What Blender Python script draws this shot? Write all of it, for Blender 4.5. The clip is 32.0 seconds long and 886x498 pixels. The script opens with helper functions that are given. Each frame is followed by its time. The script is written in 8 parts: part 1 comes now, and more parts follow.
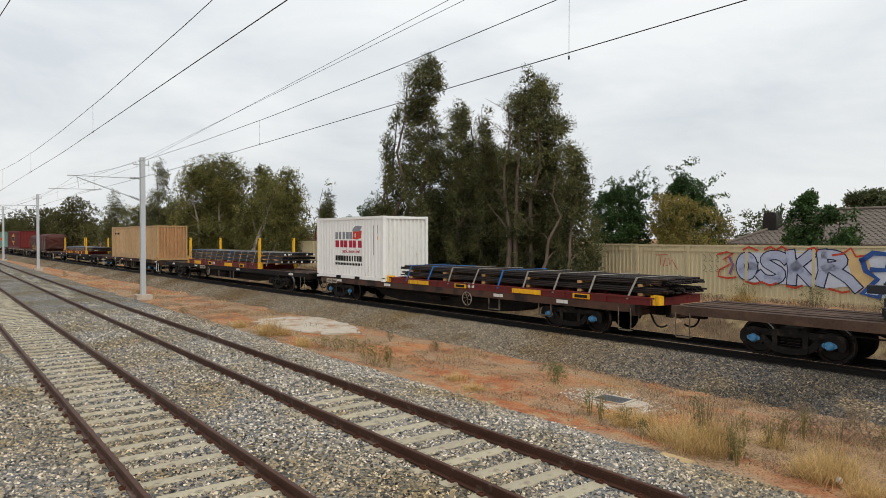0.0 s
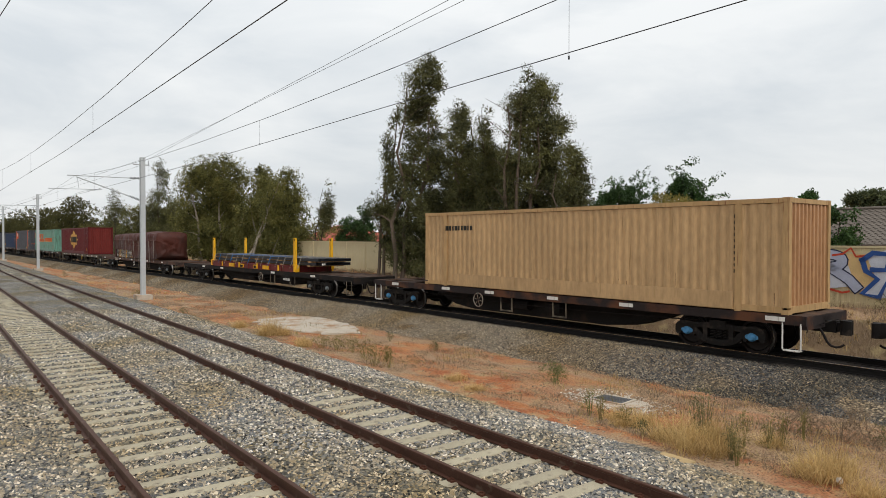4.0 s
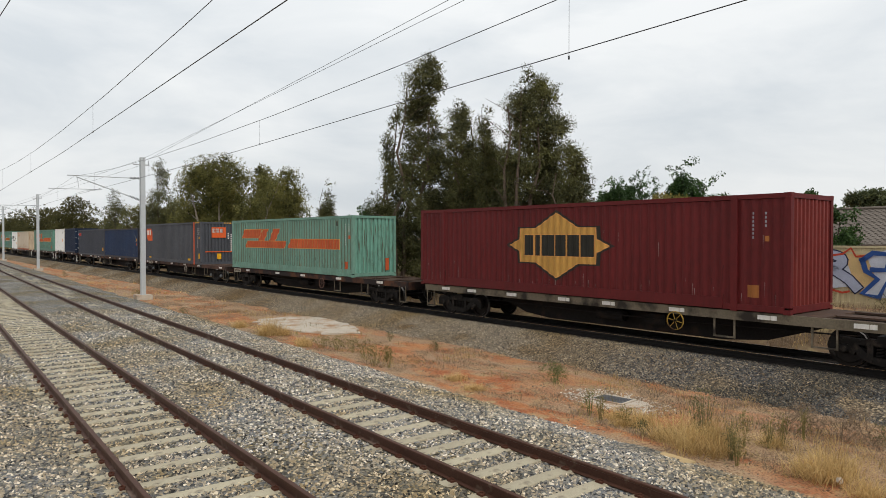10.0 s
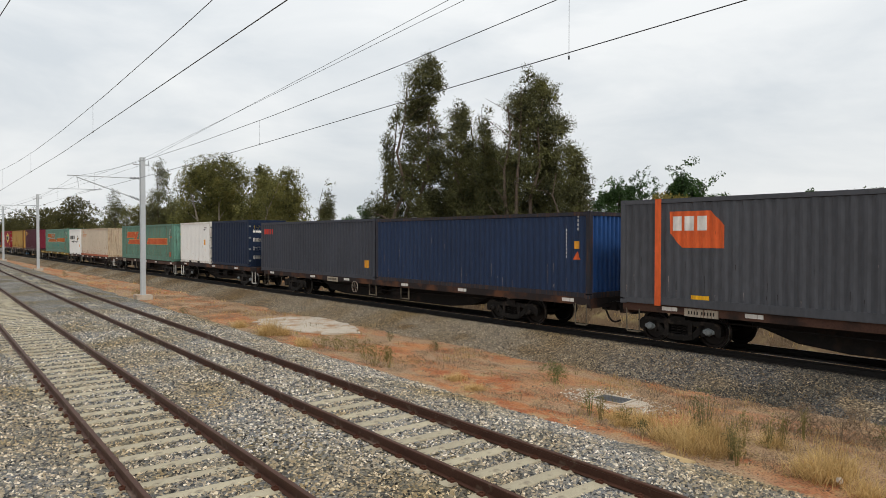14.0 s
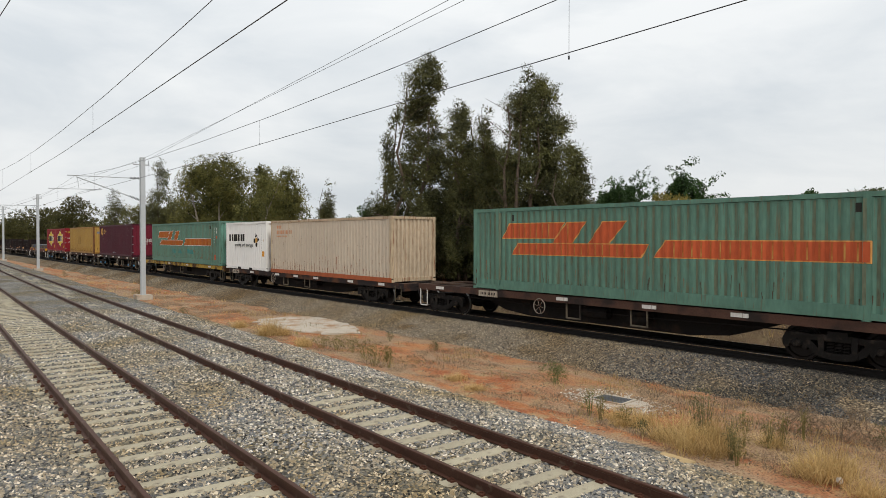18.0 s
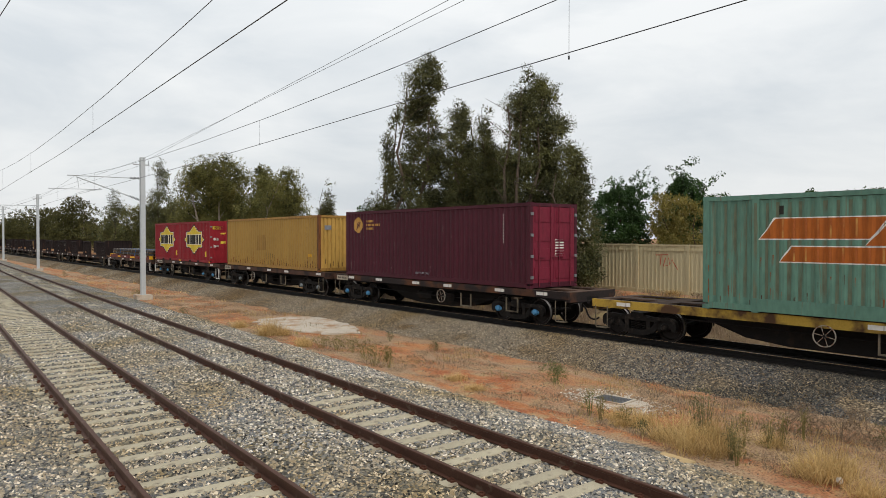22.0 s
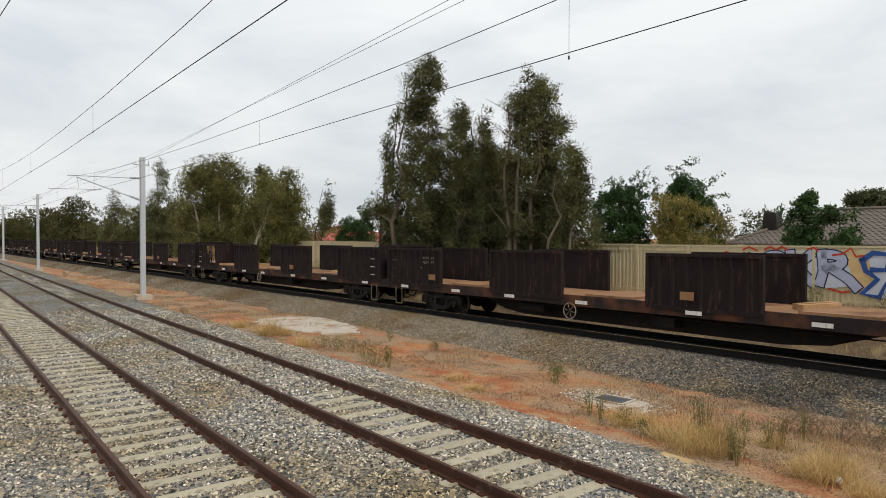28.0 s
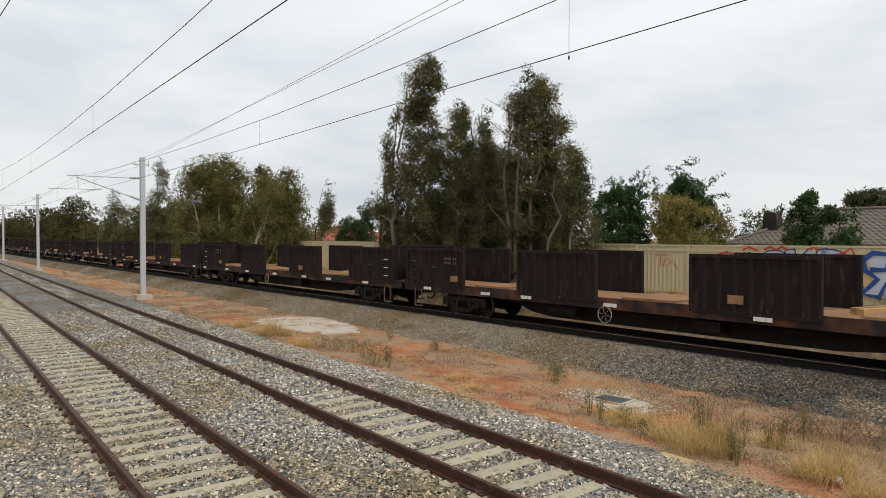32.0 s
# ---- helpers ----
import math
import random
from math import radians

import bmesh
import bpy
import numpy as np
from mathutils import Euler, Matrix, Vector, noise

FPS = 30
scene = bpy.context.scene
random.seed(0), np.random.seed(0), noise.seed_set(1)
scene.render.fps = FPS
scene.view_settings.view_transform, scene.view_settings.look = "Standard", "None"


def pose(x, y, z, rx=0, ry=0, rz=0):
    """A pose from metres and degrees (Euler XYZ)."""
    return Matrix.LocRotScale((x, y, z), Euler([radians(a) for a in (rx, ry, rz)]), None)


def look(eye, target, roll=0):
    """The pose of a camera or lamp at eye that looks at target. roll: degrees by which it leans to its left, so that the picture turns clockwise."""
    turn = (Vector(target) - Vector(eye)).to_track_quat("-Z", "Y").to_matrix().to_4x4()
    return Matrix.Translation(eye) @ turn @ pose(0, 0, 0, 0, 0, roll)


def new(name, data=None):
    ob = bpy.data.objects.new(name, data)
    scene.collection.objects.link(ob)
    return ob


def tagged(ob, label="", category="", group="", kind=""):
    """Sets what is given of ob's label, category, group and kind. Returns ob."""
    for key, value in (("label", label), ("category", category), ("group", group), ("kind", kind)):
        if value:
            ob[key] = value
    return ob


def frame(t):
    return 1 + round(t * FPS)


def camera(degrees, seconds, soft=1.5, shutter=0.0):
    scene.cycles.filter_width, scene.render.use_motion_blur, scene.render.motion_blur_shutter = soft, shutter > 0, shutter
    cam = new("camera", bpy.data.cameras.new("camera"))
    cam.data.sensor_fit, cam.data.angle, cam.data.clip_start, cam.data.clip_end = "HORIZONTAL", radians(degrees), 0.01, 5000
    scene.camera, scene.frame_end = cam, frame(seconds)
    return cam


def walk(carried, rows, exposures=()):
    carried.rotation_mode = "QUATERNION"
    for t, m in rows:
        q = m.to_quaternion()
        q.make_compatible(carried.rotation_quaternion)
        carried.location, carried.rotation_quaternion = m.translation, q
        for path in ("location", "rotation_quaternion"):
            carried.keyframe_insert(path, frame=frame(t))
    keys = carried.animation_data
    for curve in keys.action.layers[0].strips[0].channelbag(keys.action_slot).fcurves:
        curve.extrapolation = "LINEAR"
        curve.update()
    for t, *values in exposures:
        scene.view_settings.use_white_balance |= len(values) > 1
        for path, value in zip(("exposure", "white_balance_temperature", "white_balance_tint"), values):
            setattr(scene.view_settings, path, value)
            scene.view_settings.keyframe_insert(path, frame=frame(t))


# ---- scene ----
# ---------------- camera ----------------
cam = camera(66.61, 32.0, soft=0.5)
EYE = (0.0, 0.0, 3.309)
VIEW = look(EYE, (-7.9312, 6.0885, 3.1480), roll=0.089)
walk(cam, [(0.0, VIEW), (32.0, VIEW)])

# ---------------- world, sun, exposure ----------------
SUN_ELEV, SUN_AZ = radians(48), radians(98)   # azimuth: clockwise from +y, so the light comes from +x
world = bpy.data.worlds.new("overcast_sky")
scene.world = world
world.use_nodes = True


def overcast(w):
    nt = w.node_tree
    nt.nodes.clear()
    N, K = nt.nodes.new, nt.links.new
    out, bg = N("ShaderNodeOutputWorld"), N("ShaderNodeBackground")
    sky = N("ShaderNodeTexSky")
    sky.sky_type = "NISHITA"
    sky.sun_disc = False
    sky.sun_elevation, sky.sun_rotation = SUN_ELEV, SUN_AZ
    sky.air_density, sky.dust_density, sky.ozone_density = 1.0, 4.0, 1.0
    tc, mp = N("ShaderNodeTexCoord"), N("ShaderNodeMapping")
    mp.inputs["Scale"].default_value = (1.0, 1.0, 3.2)
    K(tc.outputs["Generated"], mp.inputs["Vector"])
    noi = N("ShaderNodeTexNoise")
    noi.inputs["Scale"].default_value = 2.6
    noi.inputs["Detail"].default_value = 6.0
    noi.inputs["Roughness"].default_value = 0.55
    noi.inputs["Distortion"].default_value = 0.4
    K(mp.outputs["Vector"], noi.inputs["Vector"])
    ramp = N("ShaderNodeValToRGB")
    e = ramp.color_ramp.elements
    e[0].position, e[0].color = 0.34, (7.6, 8.1, 8.5, 1)
    e[1].position, e[1].color = 0.62, (9.8, 10.02, 10.08, 1)
    K(noi.outputs["Fac"], ramp.inputs["Fac"])
    mix = N("ShaderNodeMix")
    mix.data_type = "RGBA"
    mix.inputs[0].default_value = 0.93
    K(sky.outputs["Color"], mix.inputs[6])
    K(ramp.outputs["Color"], mix.inputs[7])
    sep, hz, dim = N("ShaderNodeSeparateXYZ"), N("ShaderNodeMapRange"), N("ShaderNodeVectorMath")
    K(tc.outputs["Generated"], sep.inputs["Vector"])
    hz.inputs["From Min"].default_value, hz.inputs["From Max"].default_value = 0.0, 0.35
    hz.inputs["To Min"].default_value, hz.inputs["To Max"].default_value = 0.86, 1.0
    K(sep.outputs["Z"], hz.inputs["Value"])
    dim.operation = "SCALE"
    K(mix.outputs[2], dim.inputs[0])
    K(hz.outputs["Result"], dim.inputs["Scale"])
    K(dim.outputs["Vector"], bg.inputs["Color"])
    bg.inputs["Strength"].default_value = 0.1
    K(bg.outputs["Background"], out.inputs["Surface"])


overcast(world)
sun = new("sun", bpy.data.lights.new("sun", "SUN"))
sun.data.energy, sun.data.angle, sun.data.color = 1.84, radians(14), (1.0, 0.96, 0.9)
sun.matrix_world = look((60 * math.sin(SUN_AZ), 60 * math.cos(SUN_AZ), 60 * math.tan(SUN_ELEV)), (0, 0, 0))
scene.view_settings.exposure = 0.0


# ---------------- materials ----------------
def rgb(h):
    """Linear colour from a hex string."""
    c = [int(h[i:i + 2], 16) / 255 for i in (0, 2, 4)]
    return tuple((v / 12.92 if v <= 0.04045 else ((v + 0.055) / 1.055) ** 2.4) for v in c) + (1.0,)


MATS = {}


def surface(name, base, rough=0.7, metal=0.0, spread=0.25, scale=3.0, bump=0.15, fine=40.0, stretch=(1, 1, 1),
            stain=None, amount=0.0, stain_scale=1.5, stain_stretch=(1, 1, 1), per_object=0.0, space="Object", bump_dist=0.01):
    """A painted, rusty, earthy or wooden surface: two scales of tone, an optional stain colour, fine relief."""
    if name in MATS:
        return MATS[name]
    m = MATS[name] = bpy.data.materials.new(name)
    m.use_nodes = True
    nt = m.node_tree
    N, K = nt.nodes.new, nt.links.new
    b = nt.nodes["Principled BSDF"]
    b.inputs["Specular IOR Level"].default_value = 0.25
    tc = N("ShaderNodeTexCoord")
    mp = N("ShaderNodeMapping")
    mp.inputs["Scale"].default_value = stretch
    K(tc.outputs[space], mp.inputs["Vector"])
    base = tuple(base[:3]) + (1.0,)

    def tone(sc, det, src):
        n = N("ShaderNodeTexNoise")
        n.inputs["Scale"].default_value, n.inputs["Detail"].default_value = sc, det
        K(src, n.inputs["Vector"])
        return n.outputs["Fac"]

    big, small = tone(scale, 4, mp.outputs["Vector"]), tone(fine, 5, mp.outputs["Vector"])
    add = N("ShaderNodeMath")
    add.operation = "ADD"
    K(big, add.inputs[0])
    K(small, add.inputs[1])
    rng = N("ShaderNodeMapRange")
    rng.inputs["From Min"].default_value, rng.inputs["From Max"].default_value = 0.65, 1.35
    rng.inputs["To Min"].default_value, rng.inputs["To Max"].default_value = 1 - spread, 1 + spread
    K(add.outputs[0], rng.inputs["Value"])
    fac = rng.outputs["Result"]
    if per_object:
        info, r2, mu = N("ShaderNodeObjectInfo"), N("ShaderNodeMapRange"), N("ShaderNodeMath")
        r2.inputs["To Min"].default_value, r2.inputs["To Max"].default_value = 1 - per_object, 1 + per_object
        K(info.outputs["Random"], r2.inputs["Value"])
        mu.operation = "MULTIPLY"
        K(fac, mu.inputs[0])
        K(r2.outputs["Result"], mu.inputs[1])
        fac = mu.outputs[0]
    vm = N("ShaderNodeVectorMath")
    vm.operation = "SCALE"
    vm.inputs[0].default_value = base[:3]
    K(fac, vm.inputs["Scale"])
    col = vm.outputs["Vector"]
    if stain is not None:
        mp2 = N("ShaderNodeMapping")
        mp2.inputs["Scale"].default_value = stain_stretch
        K(tc.outputs[space], mp2.inputs["Vector"])
        s = tone(stain_scale, 8, mp2.outputs["Vector"])
        r3 = N("ShaderNodeMapRange")
        lo = 0.72 - 0.5 * amount
        r3.inputs["From Min"].default_value, r3.inputs["From Max"].default_value = lo, lo + 0.16
        K(s, r3.inputs["Value"])
        mx = N("ShaderNodeMix")
        mx.data_type = "RGBA"
        K(r3.outputs["Result"], mx.inputs[0])
        K(col, mx.inputs[6])
        mx.inputs[7].default_value = tuple(stain[:3]) + (1.0,)
        col = mx.outputs[2]
    K(col, b.inputs["Base Color"])
    b.inputs["Roughness"].default_value, b.inputs["Metallic"].default_value = rough, metal
    if bump:
        bp = N("ShaderNodeBump")
        bp.inputs["Strength"].default_value, bp.inputs["Distance"].default_value = bump, bump_dist
        K(small, bp.inputs["Height"])
        K(bp.outputs["Normal"], b.inputs["Normal"])
    return m


def paint(name, hexa, rust="6b3d22", amount=0.25, rough=0.6, spread=0.24):
    """Weathered container or wagon paint with streaks of rust and dirt that run down."""
    return surface(name, rgb(hexa), rough=rough, spread=spread, scale=0.7, fine=9.0, bump=0.1, stretch=(1, 1, 0.35),
                   stain=rgb(rust), amount=amount, stain_scale=2.0, stain_stretch=(9.0, 9.0, 0.6))


def stony(name, tones, cell=22.0, bump=1.0, rough=0.9, dist=0.03, patch=None, patch_scale=0.25, patch_at=0.5):
    """Crushed stone: cells of differing tone with dark joints, patches of a second cast."""
    m = MATS[name] = bpy.data.materials.new(name)
    m.use_nodes = True
    nt = m.node_tree
    N, K = nt.nodes.new, nt.links.new
    b = nt.nodes["Principled BSDF"]
    b.inputs["Specular IOR Level"].default_value = 0.25
    tc = N("ShaderNodeTexCoord")
    vor = N("ShaderNodeTexVoronoi")
    vor.inputs["Scale"].default_value = cell
    warp, wm = N("ShaderNodeTexNoise"), N("ShaderNodeVectorMath")
    warp.inputs["Scale"].default_value = cell * 0.8
    K(tc.outputs["Object"], warp.inputs["Vector"])
    wm.operation = "MULTIPLY_ADD"
    wm.inputs[1].default_value = (0.03, 0.03, 0.03)
    K(warp.outputs["Color"], wm.inputs[0])
    K(tc.outputs["Object"], wm.inputs[2])
    K(wm.outputs["Vector"], vor.inputs["Vector"])
    sep = N("ShaderNodeSeparateColor")
    K(vor.outputs["Color"], sep.inputs["Color"])
    ramp = N("ShaderNodeValToRGB")
    el = ramp.color_ramp.elements
    while len(el) < len(tones):
        el.new(0.5)
    for i, t in enumerate(tones):
        el[i].position = i / max(1, len(tones) - 1)
        el[i].color = rgb(t)
    K(sep.outputs["Red"], ramp.inputs["Fac"])
    col = ramp.outputs["Color"]
    r = N("ShaderNodeMapRange")
    r.inputs["From Min"].default_value, r.inputs["From Max"].default_value = 0.15, 0.75
    r.inputs["To Min"].default_value, r.inputs["To Max"].default_value = 1.3, 0.35
    K(vor.outputs["Distance"], r.inputs["Value"])
    vm = N("ShaderNodeVectorMath")
    vm.operation = "SCALE"
    K(col, vm.inputs[0])
    K(r.outputs["Result"], vm.inputs["Scale"])
    col = vm.outputs["Vector"]
    if patch:
        n = N("ShaderNodeTexNoise")
        n.inputs["Scale"].default_value, n.inputs["Detail"].default_value = patch_scale, 6
        K(tc.outputs["Object"], n.inputs["Vector"])
        r3 = N("ShaderNodeMapRange")
        r3.inputs["From Min"].default_value, r3.inputs["From Max"].default_value = patch_at - 0.12, patch_at + 0.12
        K(n.outputs["Fac"], r3.inputs["Value"])
        mx = N("ShaderNodeMix")
        mx.data_type, mx.blend_type = "RGBA", "MULTIPLY"
        K(r3.outputs["Result"], mx.inputs[0])
        K(col, mx.inputs[6])
        mx.inputs[7].default_value = rgb(patch)
        col = mx.outputs[2]
    K(col, b.inputs["Base Color"])
    b.inputs["Roughness"].default_value = rough
    bp = N("ShaderNodeBump")
    bp.invert = True
    bp.inputs["Strength"].default_value, bp.inputs["Distance"].default_value = bump, dist
    K(vor.outputs["Distance"], bp.inputs["Height"])
    K(bp.outputs["Normal"], b.inputs["Normal"])
    return m


def pebbly(name, tones):
    """Loose broken stones, each with a tone of its own."""
    m = MATS[name] = bpy.data.materials.new(name)
    m.use_nodes = True
    nt = m.node_tree
    N, K = nt.nodes.new, nt.links.new
    b = nt.nodes["Principled BSDF"]
    b.inputs["Specular IOR Level"].default_value = 0.25
    geo, tc, n, ramp, mx, r = (N("ShaderNodeNewGeometry"), N("ShaderNodeTexCoord"), N("ShaderNodeTexNoise"), N("ShaderNodeValToRGB"), N("ShaderNodeMix"), N("ShaderNodeMapRange"))
    el = ramp.color_ramp.elements
    while len(el) < len(tones):
        el.new(0.5)
    for i, t in enumerate(tones):
        el[i].position, el[i].color = i / (len(tones) - 1), rgb(t)
    K(geo.outputs["Random Per Island"], ramp.inputs["Fac"])
    n.inputs["Scale"].default_value, n.inputs["Detail"].default_value = 0.35, 6
    K(tc.outputs["Object"], n.inputs["Vector"])
    r.inputs["From Min"].default_value, r.inputs["From Max"].default_value = 0.42, 0.66
    K(n.outputs["Fac"], r.inputs["Value"])
    mx.data_type, mx.blend_type = "RGBA", "MULTIPLY"
    K(r.outputs["Result"], mx.inputs[0])
    K(ramp.outputs["Color"], mx.inputs[6])
    mx.inputs[7].default_value = rgb("e3d3b2")
    K(mx.outputs[2], b.inputs["Base Color"])
    b.inputs["Roughness"].default_value = 0.9
    return m


def soil(name):
    """Red earth with pale, sandy and grey-brown littered patches."""
    m = MATS[name] = bpy.data.materials.new(name)
    m.use_nodes = True
    nt = m.node_tree
    N, K = nt.nodes.new, nt.links.new
    b = nt.nodes["Principled BSDF"]
    b.inputs["Specular IOR Level"].default_value = 0.25
    tc = N("ShaderNodeTexCoord")

    def noise_(sc, det, dist=0.0, st=(1, 1, 1)):
        mp = N("ShaderNodeMapping")
        mp.inputs["Scale"].default_value = st
        K(tc.outputs["Object"], mp.inputs["Vector"])
        n = N("ShaderNodeTexNoise")
        n.inputs["Scale"].default_value, n.inputs["Detail"].default_value, n.inputs["Distortion"].default_value = sc, det, dist
        K(mp.outputs["Vector"], n.inputs["Vector"])
        return n.outputs["Fac"]

    def blend(fac, a, c, lo, hi):
        r = N("ShaderNodeMapRange")
        r.inputs["From Min"].default_value, r.inputs["From Max"].default_value = lo, hi
        K(fac, r.inputs["Value"])
        mx = N("ShaderNodeMix")
        mx.data_type = "RGBA"
        K(r.outputs["Result"], mx.inputs[0])
        if isinstance(a, tuple):
            mx.inputs[6].default_value = a
        else:
            K(a, mx.inputs[6])
        mx.inputs[7].default_value = c
        return mx.outputs[2]

    grit = noise_(28, 8)
    col = blend(noise_(1.3, 8), rgb("9b5733"), rgb("bc8050"), 0.35, 0.65)
    col = blend(noise_(0.5, 10, 0.8, (0.5, 1.6, 1)), col, rgb("a0866a"), 0.41, 0.57)
    col = blend(noise_(2.6, 10, 0.5), col, rgb("a88e68"), 0.52, 0.68)
    col = blend(grit, col, rgb("664733"), 0.46, 0.66)
    col = blend(noise_(60, 3), col, rgb("b9a386"), 0.60, 0.70)
    K(col, b.inputs["Base Color"])
    b.inputs["Roughness"].default_value = 0.95
    bp = N("ShaderNodeBump")
    bp.inputs["Strength"].default_value, bp.inputs["Distance"].default_value = 0.6, 0.03
    K(grit, bp.inputs["Height"])
    K(bp.outputs["Normal"], b.inputs["Normal"])
    return m


def leafy(name, a, b_, rough=0.6):
    """Foliage whose tone differs from clump to clump."""
    m = MATS[name] = bpy.data.materials.new(name)
    m.use_nodes = True
    nt = m.node_tree
    N, K = nt.nodes.new, nt.links.new
    b = nt.nodes["Principled BSDF"]
    b.inputs["Specular IOR Level"].default_value = 0.25
    geo, tc, n = N("ShaderNodeNewGeometry"), N("ShaderNodeTexCoord"), N("ShaderNodeTexNoise")
    n.inputs["Scale"].default_value, n.inputs["Detail"].default_value = 0.9, 4
    K(tc.outputs["Object"], n.inputs["Vector"])
    ad = N("ShaderNodeMath")
    ad.operation = "MULTIPLY_ADD"
    ad.inputs[1].default_value = 0.3
    K(geo.outputs["Random Per Island"], ad.inputs[0])
    K(n.outputs["Fac"], ad.inputs[2])
    r = N("ShaderNodeMapRange")
    r.inputs["From Min"].default_value, r.inputs["From Max"].default_value = 0.42, 0.92
    K(ad.outputs[0], r.inputs["Value"])
    mx = N("ShaderNodeMix")
    mx.data_type = "RGBA"
    K(r.outputs["Result"], mx.inputs[0])
    mx.inputs[6].default_value, mx.inputs[7].default_value = rgb(a), rgb(b_)
    K(mx.outputs[2], b.inputs["Base Color"])
    b.inputs["Roughness"].default_value = rough
    thin, both, out = N("ShaderNodeBsdfTranslucent"), N("ShaderNodeMixShader"), nt.nodes["Material Output"]
    K(mx.outputs[2], thin.inputs["Color"])
    both.inputs[0].default_value = 0.38
    K(b.outputs["BSDF"], both.inputs[1])
    K(thin.outputs["BSDF"], both.inputs[2])
    K(both.outputs["Shader"], out.inputs["Surface"])
    return m


BALLAST = stony("grey_ballast", ["2e2e2e", "707175", "8c8b86", "646a70", "a59d8e", "c2b8a5"], cell=19, patch="e2d2b0", patch_scale=0.3)
BALLAST_BROWN = stony("brown_ballast", ["40392f", "7b6f5e", "91826d", "665d51", "a19178", "b8a78c"], cell=19, patch="d0bd9c", patch_scale=0.3)
BANK = surface("littered_bank", rgb("6b5843"), rough=0.95, spread=0.35, scale=1.2, fine=30, bump=0.6, stain=rgb("8a7a58"), amount=0.44, stain_scale=1.4, bump_dist=0.04)
STONE = pebbly("loose_stones", ["202021", "5e5f61", "8c8a83", "676b70", "aba293", "978c79", "bdb2a0", "ece4d6"])
STONE_BROWN = pebbly("loose_brown_stones", ["34302b", "6f6558", "857868", "5d574e", "988a75", "b5a78f"])
STONE_SLATE = pebbly("loose_slate_stones", ["1d1d1e", "3a3b3d", "504f4e", "343536", "625f5b", "857f75"])
# oil-dark stones whose black also holds the shade under the train
OILY_SHADE = stony("oily_shaded_ballast", ["231f1c", "302a26", "3a332d", "28231f"], cell=17)
SOIL = soil("red_earth")
RAIL = surface("rusty_rail", rgb("4e3429"), rough=0.6, metal=0.3, spread=0.3, scale=2, fine=60, stretch=(0.4, 1, 1), stain=rgb("77665a"), amount=0.3, stain_scale=3)
RAIL_DARK = surface("black_greasy_rail", rgb("191614"), rough=0.8, metal=0.1, spread=0.3, scale=1.5, fine=40)
SLEEPER = surface("weathered_concrete", rgb("a59c86"), rough=0.9, spread=0.2, scale=3, fine=60, bump=0.4, stain=rgb("74695a"), amount=0.35, stain_scale=4, per_object=0.1)
SLAB = surface("pale_concrete", rgb("b4a99a"), rough=0.9, spread=0.15, scale=2, fine=50, bump=0.4, stain=rgb("9a7a5c"), amount=0.4, stain_scale=1.2)
CLIP = surface("rusty_clip", rgb("4a2c20"), rough=0.8, metal=0.2)
GALV = surface("galvanised_steel", rgb("b4b8ba"), rough=0.5, metal=0.2, spread=0.12, scale=1, fine=20, stretch=(3, 3, 0.3), bump=0.05)
WIRE = surface("dark_wire", rgb("474849"), rough=0.5, metal=0.6)
FENCE = paint("cream_fence_paint", "c2b38f", rust="a9966f", amount=0.14, rough=0.5, spread=0.07)
BARK = surface("grey_bark", rgb("62554a"), rough=0.95, spread=0.35, scale=4, fine=30, stretch=(1, 1, 0.25), bump=0.6)
BARK_DARK = surface("dark_bark", rgb("463c33"), rough=0.95, spread=0.35, scale=4, fine=30, stretch=(1, 1, 0.25), bump=0.6)
BARK_PALE = surface("pale_bark", rgb("94897a"), rough=0.9, spread=0.3, scale=3, fine=25, stretch=(1, 1, 0.2), bump=0.4)
BLACK = surface("sooty_black_steel", rgb("1a1716"), rough=0.85, metal=0.1, spread=0.35, scale=1.5, fine=25, stain=rgb("33261d"), amount=0.3)
BOGIE = surface("oily_cast_steel", rgb("181513"), rough=0.75, metal=0.2, spread=0.4, scale=4, fine=40, stain=rgb("3a322b"), amount=0.35, stain_scale=5)
WHEEL = surface("worn_wheel_steel", rgb("1f1b19"), rough=0.5, metal=0.6, spread=0.3, scale=5, fine=40)
DECK = surface("rusty_deck_plate", rgb("48382f"), rough=0.85, spread=0.3, scale=1.4, fine=22, bump=0.3, stain=rgb("5c4739"), amount=0.4, stain_scale=1.8, per_object=0.12)
SILL_RUST = surface("brown_sill", rgb("4e372d"), rough=0.8, spread=0.3, scale=1.2, fine=20, stain=rgb("2c2421"), amount=0.45, stain_scale=1.4)
SILL_DARK = surface("blackened_brown_sill", rgb("282120"), rough=0.85, spread=0.35, scale=0.8, fine=20, stain=rgb("583826"), amount=0.48, stain_scale=1.2)
SILL_YELLOW = surface("faded_yellow_sill", rgb("a98b3a"), rough=0.8, spread=0.2, scale=1.2, fine=20, stain=rgb("4b3524"), amount=0.55, stain_scale=1.6)
SILL_OLIVE = surface("grimy_grey_sill", rgb("6a6152"), rough=0.85, spread=0.3, scale=1.2, fine=20, stain=rgb("2f2a25"), amount=0.5, stain_scale=1.6)
WHITE = paint("dull_white_paint", "cfccc6", rust="7d6e5e", amount=0.25)
TREAD = surface("bright_tread", rgb("8d8a86"), rough=0.35, metal=0.8, spread=0.2, scale=4)
POLISHED = surface("polished_rail_head", rgb("dcdad6"), rough=0.18, metal=1.0, spread=0.1, scale=1, fine=30, stretch=(0.05, 4, 1))
YELLOW = paint("chrome_yellow_paint", "d9a21c", rust="6a4a22", amount=0.3)
